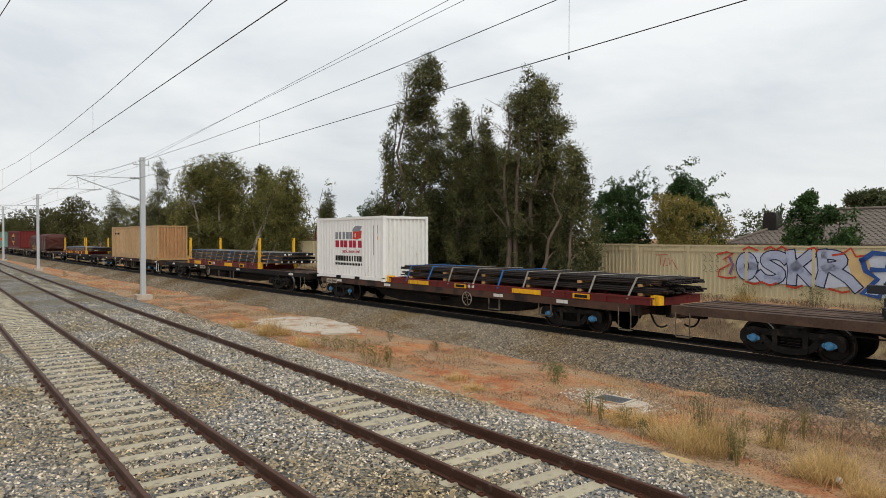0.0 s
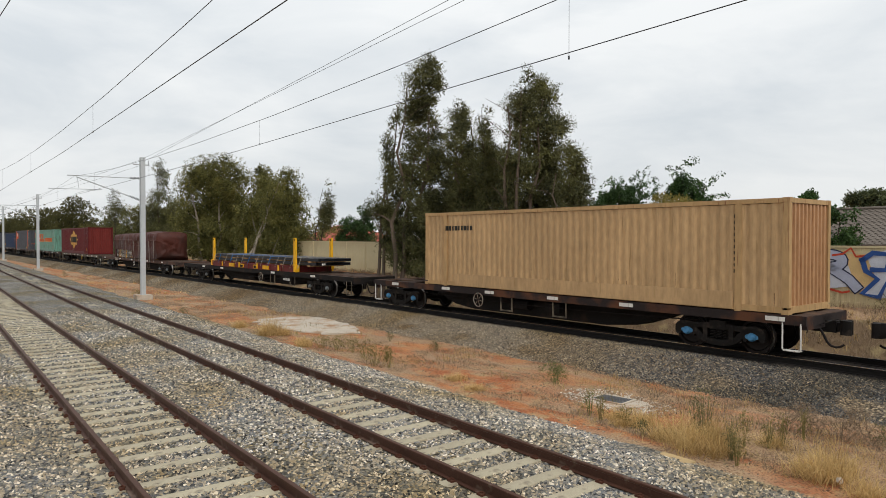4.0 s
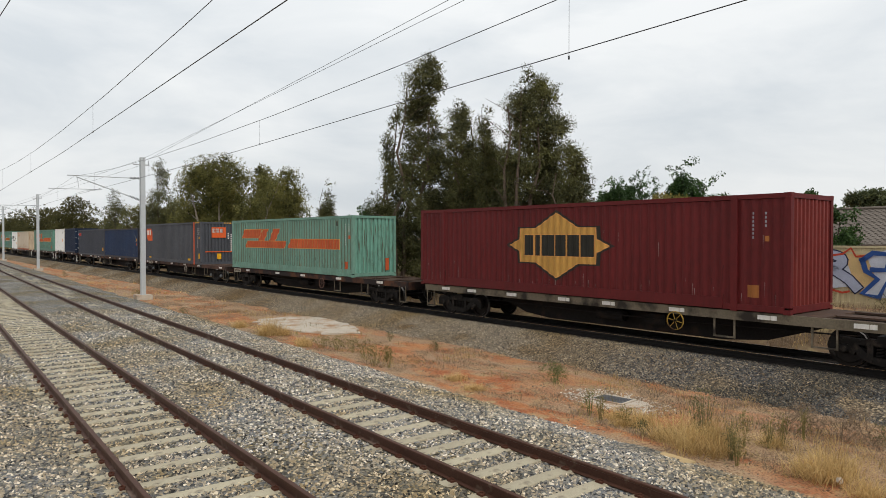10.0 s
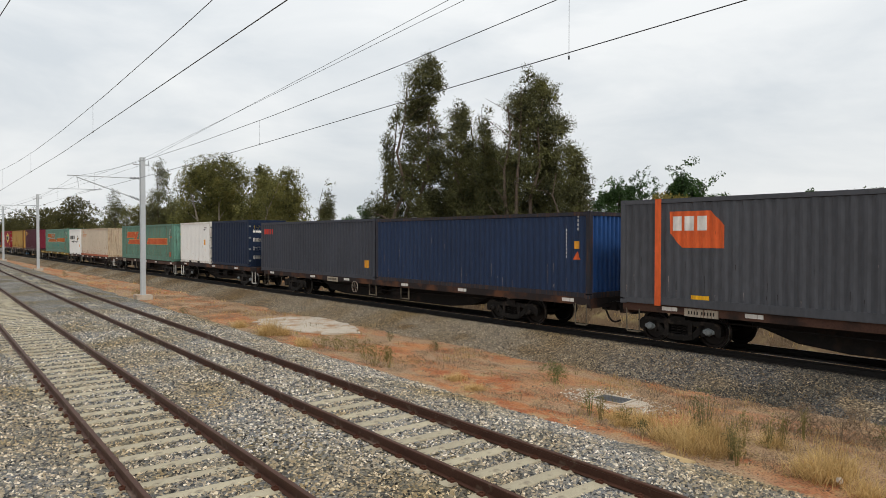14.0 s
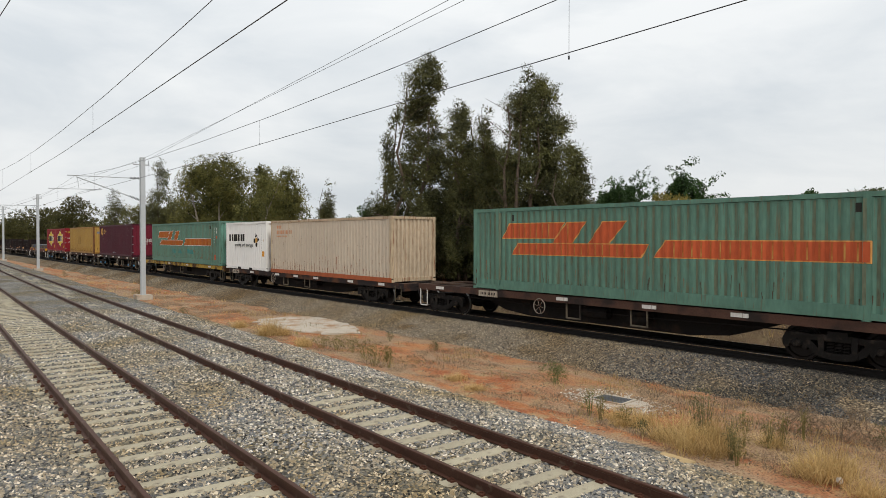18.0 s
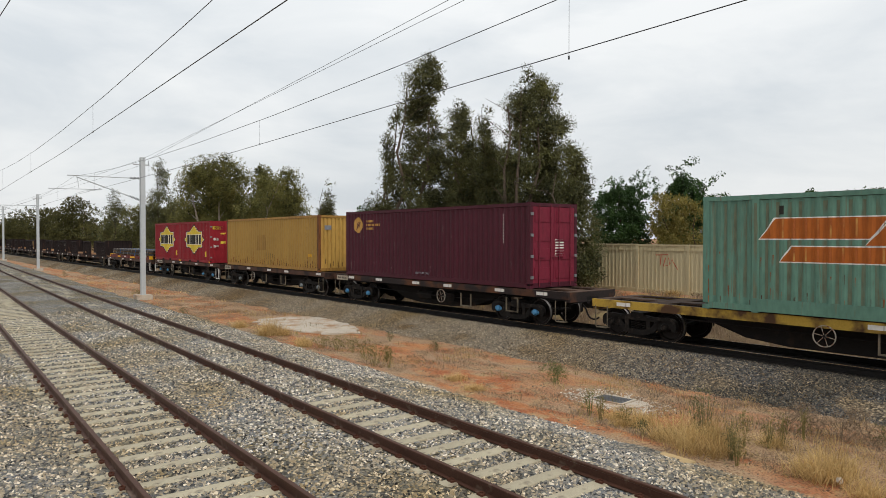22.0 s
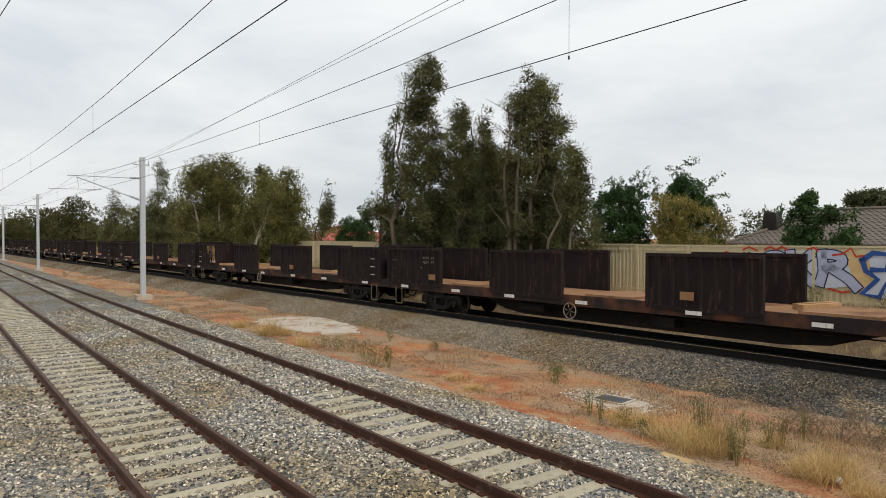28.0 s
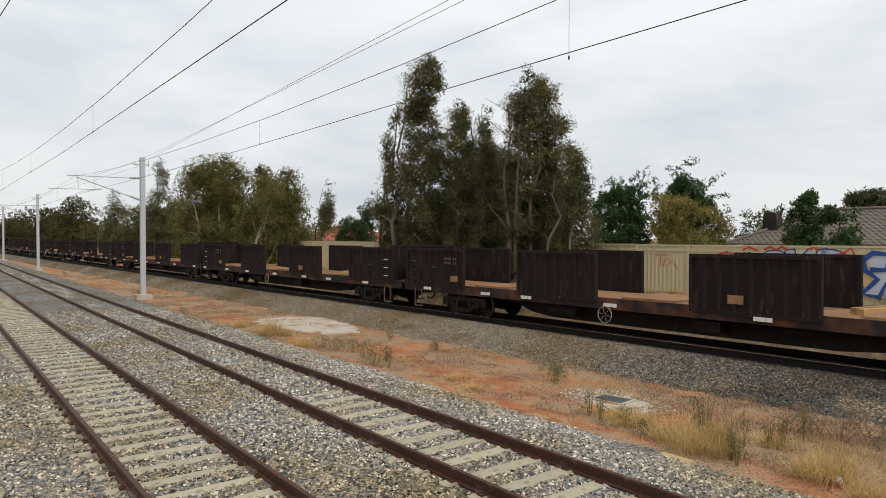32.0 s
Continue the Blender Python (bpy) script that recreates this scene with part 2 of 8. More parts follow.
ORANGE = paint("orange_paint", "cc5a2b", rust="6a4a22", amount=0.1)
BLUE_CAP = surface("faded_blue_cap", rgb("4a81a8"), rough=0.6, spread=0.3, scale=8, fine=50)
GREY_CAP = surface("grey_cap", rgb("7a7f80"), rough=0.55, metal=0.3, spread=0.3, scale=8, fine=50)
TIMBER = surface("sawn_timber", rgb("9b7a55"), rough=0.85, per_object=0.35, spread=0.25, scale=3, fine=30, stretch=(1, 0.2, 1))
STEEL = surface("black_steel_section", rgb("2c2d32"), rough=0.5, metal=0.3, spread=0.25, scale=1, fine=25, stretch=(0.15, 1, 1), per_object=0.2)
BAR = surface("brown_black_bar", rgb("302b29"), rough=0.6, metal=0.4, spread=0.3, scale=1, fine=25, stretch=(0.15, 1, 1), stain=rgb("5a4436"), amount=0.3, per_object=0.2)
STRAP = surface("grey_webbing", rgb("918d84"), rough=0.8, spread=0.2)
STRAP_BLUE = surface("blue_webbing", rgb("2f6fb0"), rough=0.8)
RACK = paint("maroon_rack_paint", "642120", rust="4a2a1a", amount=0.4)
INK = surface("black_lettering", rgb("26251f"), rough=0.6)


# ---------------- mesh helpers ----------------
class Mesh:
    """Vertices and faces of one part, gathered before it becomes a mesh."""

    def __init__(self):
        self.v, self.f = [], []

    def box(self, x0, x1, y0, y1, z0, z1, m=None):
        n = len(self.v)
        c = [(x, y, z) for x in (x0, x1) for y in (y0, y1) for z in (z0, z1)]
        if m is not None:
            c = [tuple(m @ Vector(p)) for p in c]
        self.v += c
        self.f += [tuple(n + i for i in q) for q in ((0, 1, 3, 2), (4, 6, 7, 5), (0, 4, 5, 1), (2, 3, 7, 6), (0, 2, 6, 4), (1, 5, 7, 3))]
        return self

    def prism(self, outline, lo, hi, axis="y", m=None):
        """A flat outline of (a, b) pairs pushed along an axis: y takes (x, z), x takes (y, z), z takes (x, y)."""
        n, k = len(self.v), len(outline)
        for w in (lo, hi):
            for a, b in outline:
                p = {"y": (a, w, b), "x": (w, a, b), "z": (a, b, w)}[axis]
                self.v.append(tuple(m @ Vector(p)) if m is not None else p)
        self.f += [tuple(n + i for i in range(k))[::-1], tuple(n + k + i for i in range(k))]
        self.f += [(n + i, n + (i + 1) % k, n + k + (i + 1) % k, n + k + i) for i in range(k)]
        return self

    def tube(self, pts, rads, n=8, caps=True):
        pts = [Vector(p) for p in pts]
        if not hasattr(rads, "__len__"):
            rads = [rads] * len(pts)
        s = len(self.v)
        for i, p in enumerate(pts):
            d = (pts[min(i + 1, len(pts) - 1)] - pts[max(i - 1, 0)]).normalized()
            u = d.cross(Vector((0, 0, 1)) if abs(d.z) < 0.9 else Vector((0, 1, 0))).normalized()
            w = d.cross(u)
            for k in range(n):
                a = 2 * math.pi * k / n
                self.v.append(tuple(p + rads[i] * (u * math.cos(a) + w * math.sin(a))))
        for i in range(len(pts) - 1):
            for k in range(n):
                a, b = s + i * n + k, s + i * n + (k + 1) % n
                self.f.append((a, b, b + n, a + n))
        if caps:
            self.f.append(tuple(s + k for k in range(n))[::-1])
            self.f.append(tuple(s + (len(pts) - 1) * n + k for k in range(n)))
        return self

    def ring(self, c, r0, r1, y0, y1, n=20):
        """A flat ring round the y axis."""
        s = len(self.v)
        for k in range(n):
            a = 2 * math.pi * k / n
            for r, y in ((r0, y0), (r1, y0), (r1, y1), (r0, y1)):
                self.v.append((c[0] + r * math.cos(a), c[1] + y, c[2] + r * math.sin(a)))
        for k in range(n):
            a, b = s + 4 * k, s + 4 * ((k + 1) % n)
            for i in range(4):
                j = (i + 1) % 4
                self.f.append((a + i, a + j, b + j, b + i))
        return self

    def data(self, name, mat, smooth=False):
        me = bpy.data.meshes.new(name)
        me.from_pydata(self.v, [], self.f)
        me.materials.append(mat)
        me.validate()
        bm = bmesh.new()
        bm.from_mesh(me)
        bmesh.ops.recalc_face_normals(bm, faces=bm.faces)
        bm.to_mesh(me)
        bm.free()
        if smooth:
            me.shade_smooth()
            me.set_sharp_from_angle(angle=radians(40))
        return me


def rounded(pts, n=3):
    """The outline with its corners cut into short curves."""
    for _ in range(n):
        pts = [(a[0] + (b[0] - a[0]) * q, a[1] + (b[1] - a[1]) * q) for a, b in zip(pts, pts[1:] + pts[:1]) for q in (0.25, 0.75)]
    return pts


def hang(name, data, parent, label="", at=None):
    ob = new(name, data)
    ob.parent = parent
    if at is not None:
        ob.matrix_basis = at
    return tagged(ob, label)


def part(name, mesh, material, parent, label="", smooth=False, at=None):
    return hang(name, mesh.data(name, material, smooth), parent, label, at)


def thing(name, label, category, at=None, group="", kind=""):
    ob = new(name)
    ob.empty_display_size = 0.3
    if at is not None:
        ob.matrix_basis = at
    return tagged(ob, label, category, group, kind)


def raw_mesh(name, verts, faces, mat):
    """A mesh straight from arrays of equal-sized faces."""
    me = bpy.data.meshes.new(name)
    verts, faces = np.asarray(verts, np.float32), np.asarray(faces, np.int32)
    k = faces.shape[1]
    me.vertices.add(len(verts))
    me.vertices.foreach_set("co", verts.ravel())
    me.loops.add(faces.size)
    me.loops.foreach_set("vertex_index", faces.ravel())
    me.polygons.add(len(faces))
    me.polygons.foreach_set("loop_start", np.arange(0, faces.size, k, dtype=np.int32))
    me.materials.append(mat)
    me.update(calc_edges=True)
    me.validate()
    return me

# ---------------- lie of the land ----------------
SLOPE = 0.033356            # the freight line draws slowly nearer to the passenger tracks
TURN = math.degrees(math.atan(SLOPE))
RAIL_TOP = 0.27             # freight rail head above the passenger rail heads
SPEED = 12.484


def line_y(x, off=0.0):
    """y of the freight line's middle at x, moved sideways by off."""
    return 17.80 + SLOPE * (x + 20) + off


def ground_z(x, y):
    q = y - SLOPE * (x + 20)
    n = 0.05 * noise.noise((x * 0.5, y * 0.5, 0)) + 0.03 * noise.noise((x * 1.7, y * 1.7, 3))
    if q < 19.6:
        return -0.46 + n
    if q < 24.0:
        k = (q - 19.6) / 4.4
        return -0.46 + 1.48 * k * k * (3 - 2 * k) + n
    return 1.02 + 0.4 * n


def build_ground():
    xs = [-2500, -1200, -700, -450, -330, -260] + list(np.arange(-220, -80, 5.0)) + list(np.arange(-80, -30, 1.5)) + list(np.arange(-30, 6, 0.4)) + [8, 12, 20, 40, 90, 250, 800, 2500]
    ys = [-2500, -900, -300, -100, -40, -15, -8] + list(np.arange(-5, 9, 1.5)) + list(np.arange(9, 27, 0.4)) + [28, 30, 34, 40, 50, 70, 110, 200, 500, 1200, 2500]
    m = Mesh()
    for x in xs:
        for y in ys:
            m.v.append((x, y, ground_z(x, y) if y > -3 else -0.46))
    k = len(ys)
    for i in range(len(xs) - 1):
        for j in range(k - 1):
            a = i * k + j
            m.f.append((a, a + k, a + k + 1, a + 1))
    ob = new("ground", m.data("ground", SOIL, True))
    tagged(ob, "bare red earth with dry litter beside the tracks", "ground", kind="structure")


build_ground()

TRACK_1, TRACK_2 = 3.0565, 6.846   # middles of the two passenger tracks
PITCH = 0.666


def bed_z(x, y):
    """Top of the passenger tracks' ballast."""
    pts = [(-9, -0.52), (-4, -0.34), (0.5, -0.16), (1.55, -0.15), (1.85, -0.16), (2.02, -0.178), (2.15, -0.182), (3.95, -0.176), (4.2, -0.135), (5.35, -0.11), (5.7, -0.152), (7.75, -0.16), (8.2, -0.13), (8.75, -0.15), (10.3, -0.50)]
    for (a, za), (b, zb) in zip(pts, pts[1:]):
        if y <= b:
            z = za + (zb - za) * (y - a) / (b - a)
            break
    else:
        z = -0.52
    if 5.74 < y < 7.8:
        bare = min(1, max(0, (x + 14.2) / 1.2))
        z = (-0.158 if y > 5.9 else -0.135) * (1 - bare) - 0.186 * bare
    return z


def build_beds():
    xs = [-420, -300, -200] + list(np.arange(-150, -40, 2.5)) + list(np.arange(-40, -16, 0.6)) + list(np.arange(-16, 2, 0.22)) + [3, 6, 12, 30, 80]
    ys = [-9, -6, -4] + list(np.arange(-2.5, 10.5, 0.16)) + [10.5]
    m = Mesh()
    for x in xs:
        for y in ys:
            e = 0.55 * noise.noise((x * 0.35, 1.0, 0)) + 0.2 * noise.noise((x * 1.3, 5.0, 0))
            yy = y + (e * max(0, (y - 8.9) / 1.6) if y > 8.9 else 0)
            m.v.append((x, yy, bed_z(x, y) + 0.016 * noise.noise((x * 2.1, y * 2.1, 0)) + 0.012 * noise.noise((x * 9, y * 9, 4))))
    k = len(ys)
    m.f += [(i * k + j, (i + 1) * k + j, (i + 1) * k + j + 1, i * k + j + 1) for i in range(len(xs) - 1) for j in range(k - 1)]
    tagged(new("ballast_bed", m.data("ballast_bed", BALLAST, True)), "grey crushed-stone ballast under the passenger tracks", "ballast", kind="structure")
    m = Mesh()
    prof = [(-3.1, -0.52), (-2.6, -0.36), (-1.45, 0.05), (-0.9, 0.09), (0.9, 0.09), (1.45, 0.05), (2.4, -0.3), (2.9, -0.5)]
    ts = [-3.1, -2.85, -2.6, -2.4, -2.2, -2.0, -1.8, -1.6, -1.45, -1.2, -0.9, -0.4, 0.4, 0.9, 1.45, 1.9, 2.4, 2.9]
    for x in xs:
        for t in ts:
            for (a, za), (b, zb) in zip(prof, prof[1:]):
                if t <= b:
                    z = za + (zb - za) * (t - a) / (b - a)
                    break
            e = 0.5 * noise.noise((x * 0.3, 9.0, 0)) if t < -2.1 else 0
            m.v.append((x, line_y(x, t + e), z + 0.02 * noise.noise((x * 2.3, t * 2.3, 7))))
    k = len(ts)
    m.f += [(i * k + j, (i + 1) * k + j, (i + 1) * k + j + 1, i * k + j + 1) for i in range(len(xs) - 1) for j in range(k - 1)]
    o = Mesh()
    ox = [-420, -250] + list(np.arange(-160, 4, 0.8)) + [30, 80]
    ot = [-1.0, -0.9, -0.6, 0, 0.6, 0.9, 1.0]
    for x in ox:
        for t in ot:
            e = 0.12 * noise.noise((x * 1.4, 2.0, 0)) if abs(t) > 0.95 else 0
            o.v.append((x, line_y(x, t + e), 0.104 - 0.035 * max(0, abs(t) - 0.85) / 0.3 + 0.012 * noise.noise((x * 3, t * 3, 1))))
    o.f = [(i * 7 + j, i * 7 + 7 + j, i * 7 + 8 + j, i * 7 + j + 1) for i in range(len(ox) - 1) for j in range(6)]
    # strip of oily stones with the train's shade painted into their colour
    tagged(new("oily_shaded_strip", o.data("oily_shaded_strip", OILY_SHADE, True)), "oily stones between the freight rails, blackened further for the train's shade", "ballast", kind="structure")
    tagged(new("freight_ballast", m.data("freight_ballast", BALLAST_BROWN, True)), "brownish ballast shoulder under the freight line", "ballast", kind="structure")


build_beds()


def build_bank():
    xs = [-420, -300, -220] + list(np.arange(-160, 8, 1.0)) + [20, 60]
    qs = [19.7, 20.2, 20.7, 21.2, 21.7, 22.2, 22.7, 23.1]
    m = Mesh()
    for x in xs:
        for i, q in enumerate(qs):
            e = 0.25 * noise.noise((x * 0.7, q, 2)) if i == 0 else (0.5 * noise.noise((x * 0.5, q, 5)) if i == len(qs) - 1 else 0)
            y = q + e + SLOPE * (x + 20)
            m.v.append((x, y, ground_z(x, y) + (0.012 if 0 < i < len(qs) - 1 else -0.03)))
    k = len(qs)
    m.f = [(i * k + j, (i + 1) * k + j, (i + 1) * k + j + 1, i * k + j + 1) for i in range(len(xs) - 1) for j in range(k - 1)]
    tagged(new("grassy_bank", m.data("grassy_bank", BANK, True)), "dull brown littered bank below the fence", "bank", kind="structure")


build_bank()


def rail_mesh(mat, x0, x1):
    p = [(-0.036, 0), (-0.036, -0.034), (-0.009, -0.048), (-0.009, -0.145), (-0.068, -0.158), (-0.068, -0.17),
         (0.068, -0.17), (0.068, -0.158), (0.009, -0.145), (0.009, -0.048), (0.036, -0.034), (0.036, 0), (0.028, 0.004), (-0.028, 0.004)]
    return Mesh().prism(p, x0, x1, "x").data("rail", mat)


def stone_verts(rng, n):
    """n small broken stones as blunt ridged lumps with a buried foot round the origin."""
    o = np.array([(1, -0.5, -0.3), (1, 0.5, -0.3), (-1, 0.5, -0.3), (-1, -0.5, -0.3), (0.45, 0, 0.8), (-0.45, 0, 0.8)], float)
    v = o[None] * rng.uniform(0.6, 1.2, (n, 6, 1)) + rng.uniform(-0.22, 0.22, (n, 6, 3))
    a = rng.uniform(0, 2 * np.pi, n)
    c, s = np.cos(a), np.sin(a)
    x, y = v[..., 0] * c[:, None] - v[..., 1] * s[:, None], v[..., 0] * s[:, None] + v[..., 1] * c[:, None]
    return np.stack([x, y, v[..., 2] * 0.75], -1)


LUMP = np.array([(0, 1, 4), (1, 2, 5), (1, 5, 4), (2, 3, 5), (3, 0, 4), (3, 4, 5)])   # their buried undersides are left open


def scatter_stones(name, label, centres, sizes, mat, rng):
    v = stone_verts(rng, len(centres)) * sizes[:, None, None] + centres[:, None, :]
    f = (LUMP[None] + 6 * np.arange(len(centres))[:, None, None]).reshape(-1, 3)
    tagged(new(name, raw_mesh(name, v.reshape(-1, 3), f, mat)), label, "stones", kind="stuff")


def build_tracks():
    clip = Mesh().box(-0.055, 0.055, -0.135, -0.07, 0, 0.03).box(-0.055, 0.055, 0.07, 0.135, 0, 0.03)
    clip.tube([(-0.03, -0.12, 0.03), (0.0, -0.09, 0.05), (0.03, -0.06, 0.03)], 0.012, 5).tube([(-0.03, 0.12, 0.03), (0.0, 0.09, 0.05), (0.03, 0.06, 0.03)], 0.012, 5)
    clip = clip.data("clip", CLIP)
    sl = Mesh().prism([(-0.14, -0.2), (0.14, -0.2), (0.12, 0.0), (0.105, 0.012), (-0.105, 0.012), (-0.12, 0.0)], -1.3, 1.3, "y").data("sleeper", SLEEPER)
    far_sl = Mesh()
    for name, mid, first in (("track_1", TRACK_1, -10.71), ("track_2", TRACK_2, -10.18)):
        tr = thing(name, "broad-gauge passenger track on concrete sleepers", "track", kind="structure")
        rm = rail_mesh(RAIL, -420, 60)
        for s in (-1, 1):
            hang("rail", rm, tr, "rust-brown steel rail", pose(0, mid + s * 0.835, 0))
        for i in range(-130, 90):
            x = first + PITCH * i
            if i < -40 or i > 15:
                far_sl.box(x - 0.12, x + 0.12, mid - 1.3, mid + 1.3, -0.35, -0.16)
                continue
            so = hang("sleeper", sl, tr, "", pose(x + random.uniform(-0.02, 0.02), mid, -0.172 + random.uniform(-0.006, 0.004), 0, 0, random.uniform(-0.7, 0.7)))
            if x > -20:
                for s in (-1, 1):
                    hang("clip", clip, so, "", pose(0, s * 0.835, 0.012))
        if name == "track_2":
            part("sleepers", far_sl, SLEEPER, tr)["kind"] = "stuff"
    fr = thing("track_3", "standard-gauge freight track with black greasy rails", "track", kind="structure")
    turn = pose(-20, line_y(-20), RAIL_TOP, 0, 0, TURN)
    rm = rail_mesh(RAIL_DARK, -420, 90)
    for s in (-1, 1):
        r = hang("rail", rm, fr, "blackened steel rail", turn @ pose(0, s * 0.7525, 0))
        part("rail_head", Mesh().box(-420, 90, -0.03, 0.03, 0.003, 0.007), POLISHED, r, "polished running surface")
    m = Mesh()
    for i in range(-200, 40):
        m.box(i * 0.68 - 0.12, i * 0.68 + 0.12, -1.2, 1.2, -0.4, -0.195)
    part("sleepers", m, SLEEPER, fr, at=turn)["kind"] = "stuff"
    # loose ballast stones, thickest where one stands near them
    rng = np.random.default_rng(3)
    n = 140000
    x = -1.5 - 34 * rng.random(n) ** 1.6
    y = rng.uniform(-1.2, 10.6, n)
    keep = rng.random(n) < np.clip(1.35 - (-x) / 36, 0.35, 1)
    x, y = x[keep], y[keep]
    on_rail = np.zeros(len(x), bool)
    for r in (TRACK_1, TRACK_2):
        for s in (-1, 1):
            on_rail |= abs(y - r - s * 0.835) < 0.1
    for first, mid in ((-10.71, TRACK_1), (-10.18, TRACK_2)):
        k = np.abs((x - first + PITCH / 2) % PITCH - PITCH / 2)
        on_rail |= (k < rng.uniform(0.07, 0.125, len(x))) & (abs(y - mid) < 1.3) & ((mid == TRACK_1) | (x > -13.4)) & (rng.random(len(x)) < np.where(abs(y - mid) > 1.15, 0.45, np.where(abs(y - mid) > 1.0, 0.85, 0.985)))
    x, y = x[~on_rail], y[~on_rail]
    z = np.array([bed_z(a, b) for a, b in zip(x, y)])
    size = rng.uniform(0.018, 0.04, len(x))
    scatter_stones("ballast_stones", "loose grey ballast stones between the passenger rails", np.stack([x, y, z + 0.008], 1), size, STONE, rng)
    n = 66000
    x = -2 - 32 * rng.random(n) ** 1.3
    t = rng.uniform(-3.2, -1.0, n)
    z = np.interp(t, [-3.1, -2.6, -1.45, -0.9], [-0.5, -0.36, 0.05, 0.09])
    y = 17.80 + SLOPE * (x + 20) + t
    size = rng.uniform(0.016, 0.036, n)
    slate = x + 2.5 * rng.normal(size=n) > -11.0
    P = np.stack([x, y, z + 0.01], 1)
    scatter_stones("ballast_stones", "loose brownish stones on the freight shoulder", P[~slate], size[~slate], STONE_BROWN, rng)
    scatter_stones("ballast_stones", "loose slate-grey stones on the freight shoulder", P[slate], size[slate], STONE_SLATE, rng)
    n = 16000
    x = -1.5 - 30 * rng.random(n) ** 1.4
    y = rng.uniform(10.0, 15.4, n) + SLOPE * (x + 20)
    keep = np.array([noise.noise((a * 0.8, b * 0.8, 2)) + rng.normal() * 0.25 > 0.05 for a, b in zip(x, y)])
    x, y = x[keep], y[keep]
    z = np.array([ground_z(a, b) for a, b in zip(x, y)])
    scatter_stones("strewn_stones", "small stones and clods strewn over the red earth", np.stack([x, y, z + 0.002], 1), rng.uniform(0.008, 0.026, len(x)), STONE_BROWN, rng)


build_tracks()


# ---------------- overhead line ----------------
def build_mast(x, y, h=8.5, near=False):
    mast = thing("catenary_mast", "galvanised steel mast carrying the overhead wires", "mast", pose(x, y, -0.3), "masts of the overhead line")
    m = Mesh()
    for s in (-1, 1):
        m = Mesh().prism([(s * 0.17, -0.13), (s * 0.17, 0.13), (s * 0.10, 0.13), (s * 0.10, 0.10), (s * 0.15, 0.10), (s * 0.15, -0.10), (s * 0.10, -0.10), (s * 0.10, -0.13)], 0.12, h, "z")
        part("upright", m, GALV, mast)
    plate = Mesh().box(-0.165, 0.165, -0.005, 0.005, 0.0, 0.3).data("batten_plate", GALV)
    for k in range(int(h / 1.1)):
        for e in (-1, 1):
            hang("batten_plate", plate, mast, "", pose(0, e * 0.105, 0.6 + k * 1.1))
    part("footing", Mesh().box(-0.45, 0.45, -0.45, 0.45, -0.3, 0.12), SLAB, mast, "pale concrete footing block")
    arm = Mesh().tube([(0, -0.15, 7.22), (0, -1.0, 7.215), (0, -4.05, 7.2)], 0.03, 8)
    part("top_tube", arm, GALV, mast)
    part("strut", Mesh().tube([(0, -0.15, 5.9), (0, -3.6, 7.13)], 0.033, 8), GALV, mast)
    part("registration_tube", Mesh().tube([(0, -2.25, 6.44), (0, -5.0, 6.4)], 0.022, 6), GALV, mast)
    part("steady_arm", Mesh().tube([(0, -2.4, 6.42), (0, -3.2, 6.32), (0, -3.72, 6.11)], 0.014, 5), GALV, mast)
    part("drop_rod", Mesh().tube([(0, -3.55, 7.12), (0, -3.45, 6.42)], 0.012, 5), GALV, mast)
    for a, b in (((0, -0.2, 7.22), (0, -0.75, 7.216)), ((0, -0.2, 5.92), (0, -0.75, 6.12))):
        ins = Mesh()
        A, B = Vector(a), Vector(b)
        for k in range(7):
            ins.tube([A.lerp(B, k / 7 + 0.02), A.lerp(B, k / 7 + 0.06)], 0.075, 10)
        part("insulator", ins, GREY_CAP, mast)
    part("wire_bracket", Mesh().box(-0.05, 0.05, -0.5, 0.4, 8.02, 8.09).tube([(0, 0.35, 8.09), (0, 0.35, 8.3)], 0.03, 6), GALV, mast)
    return mast


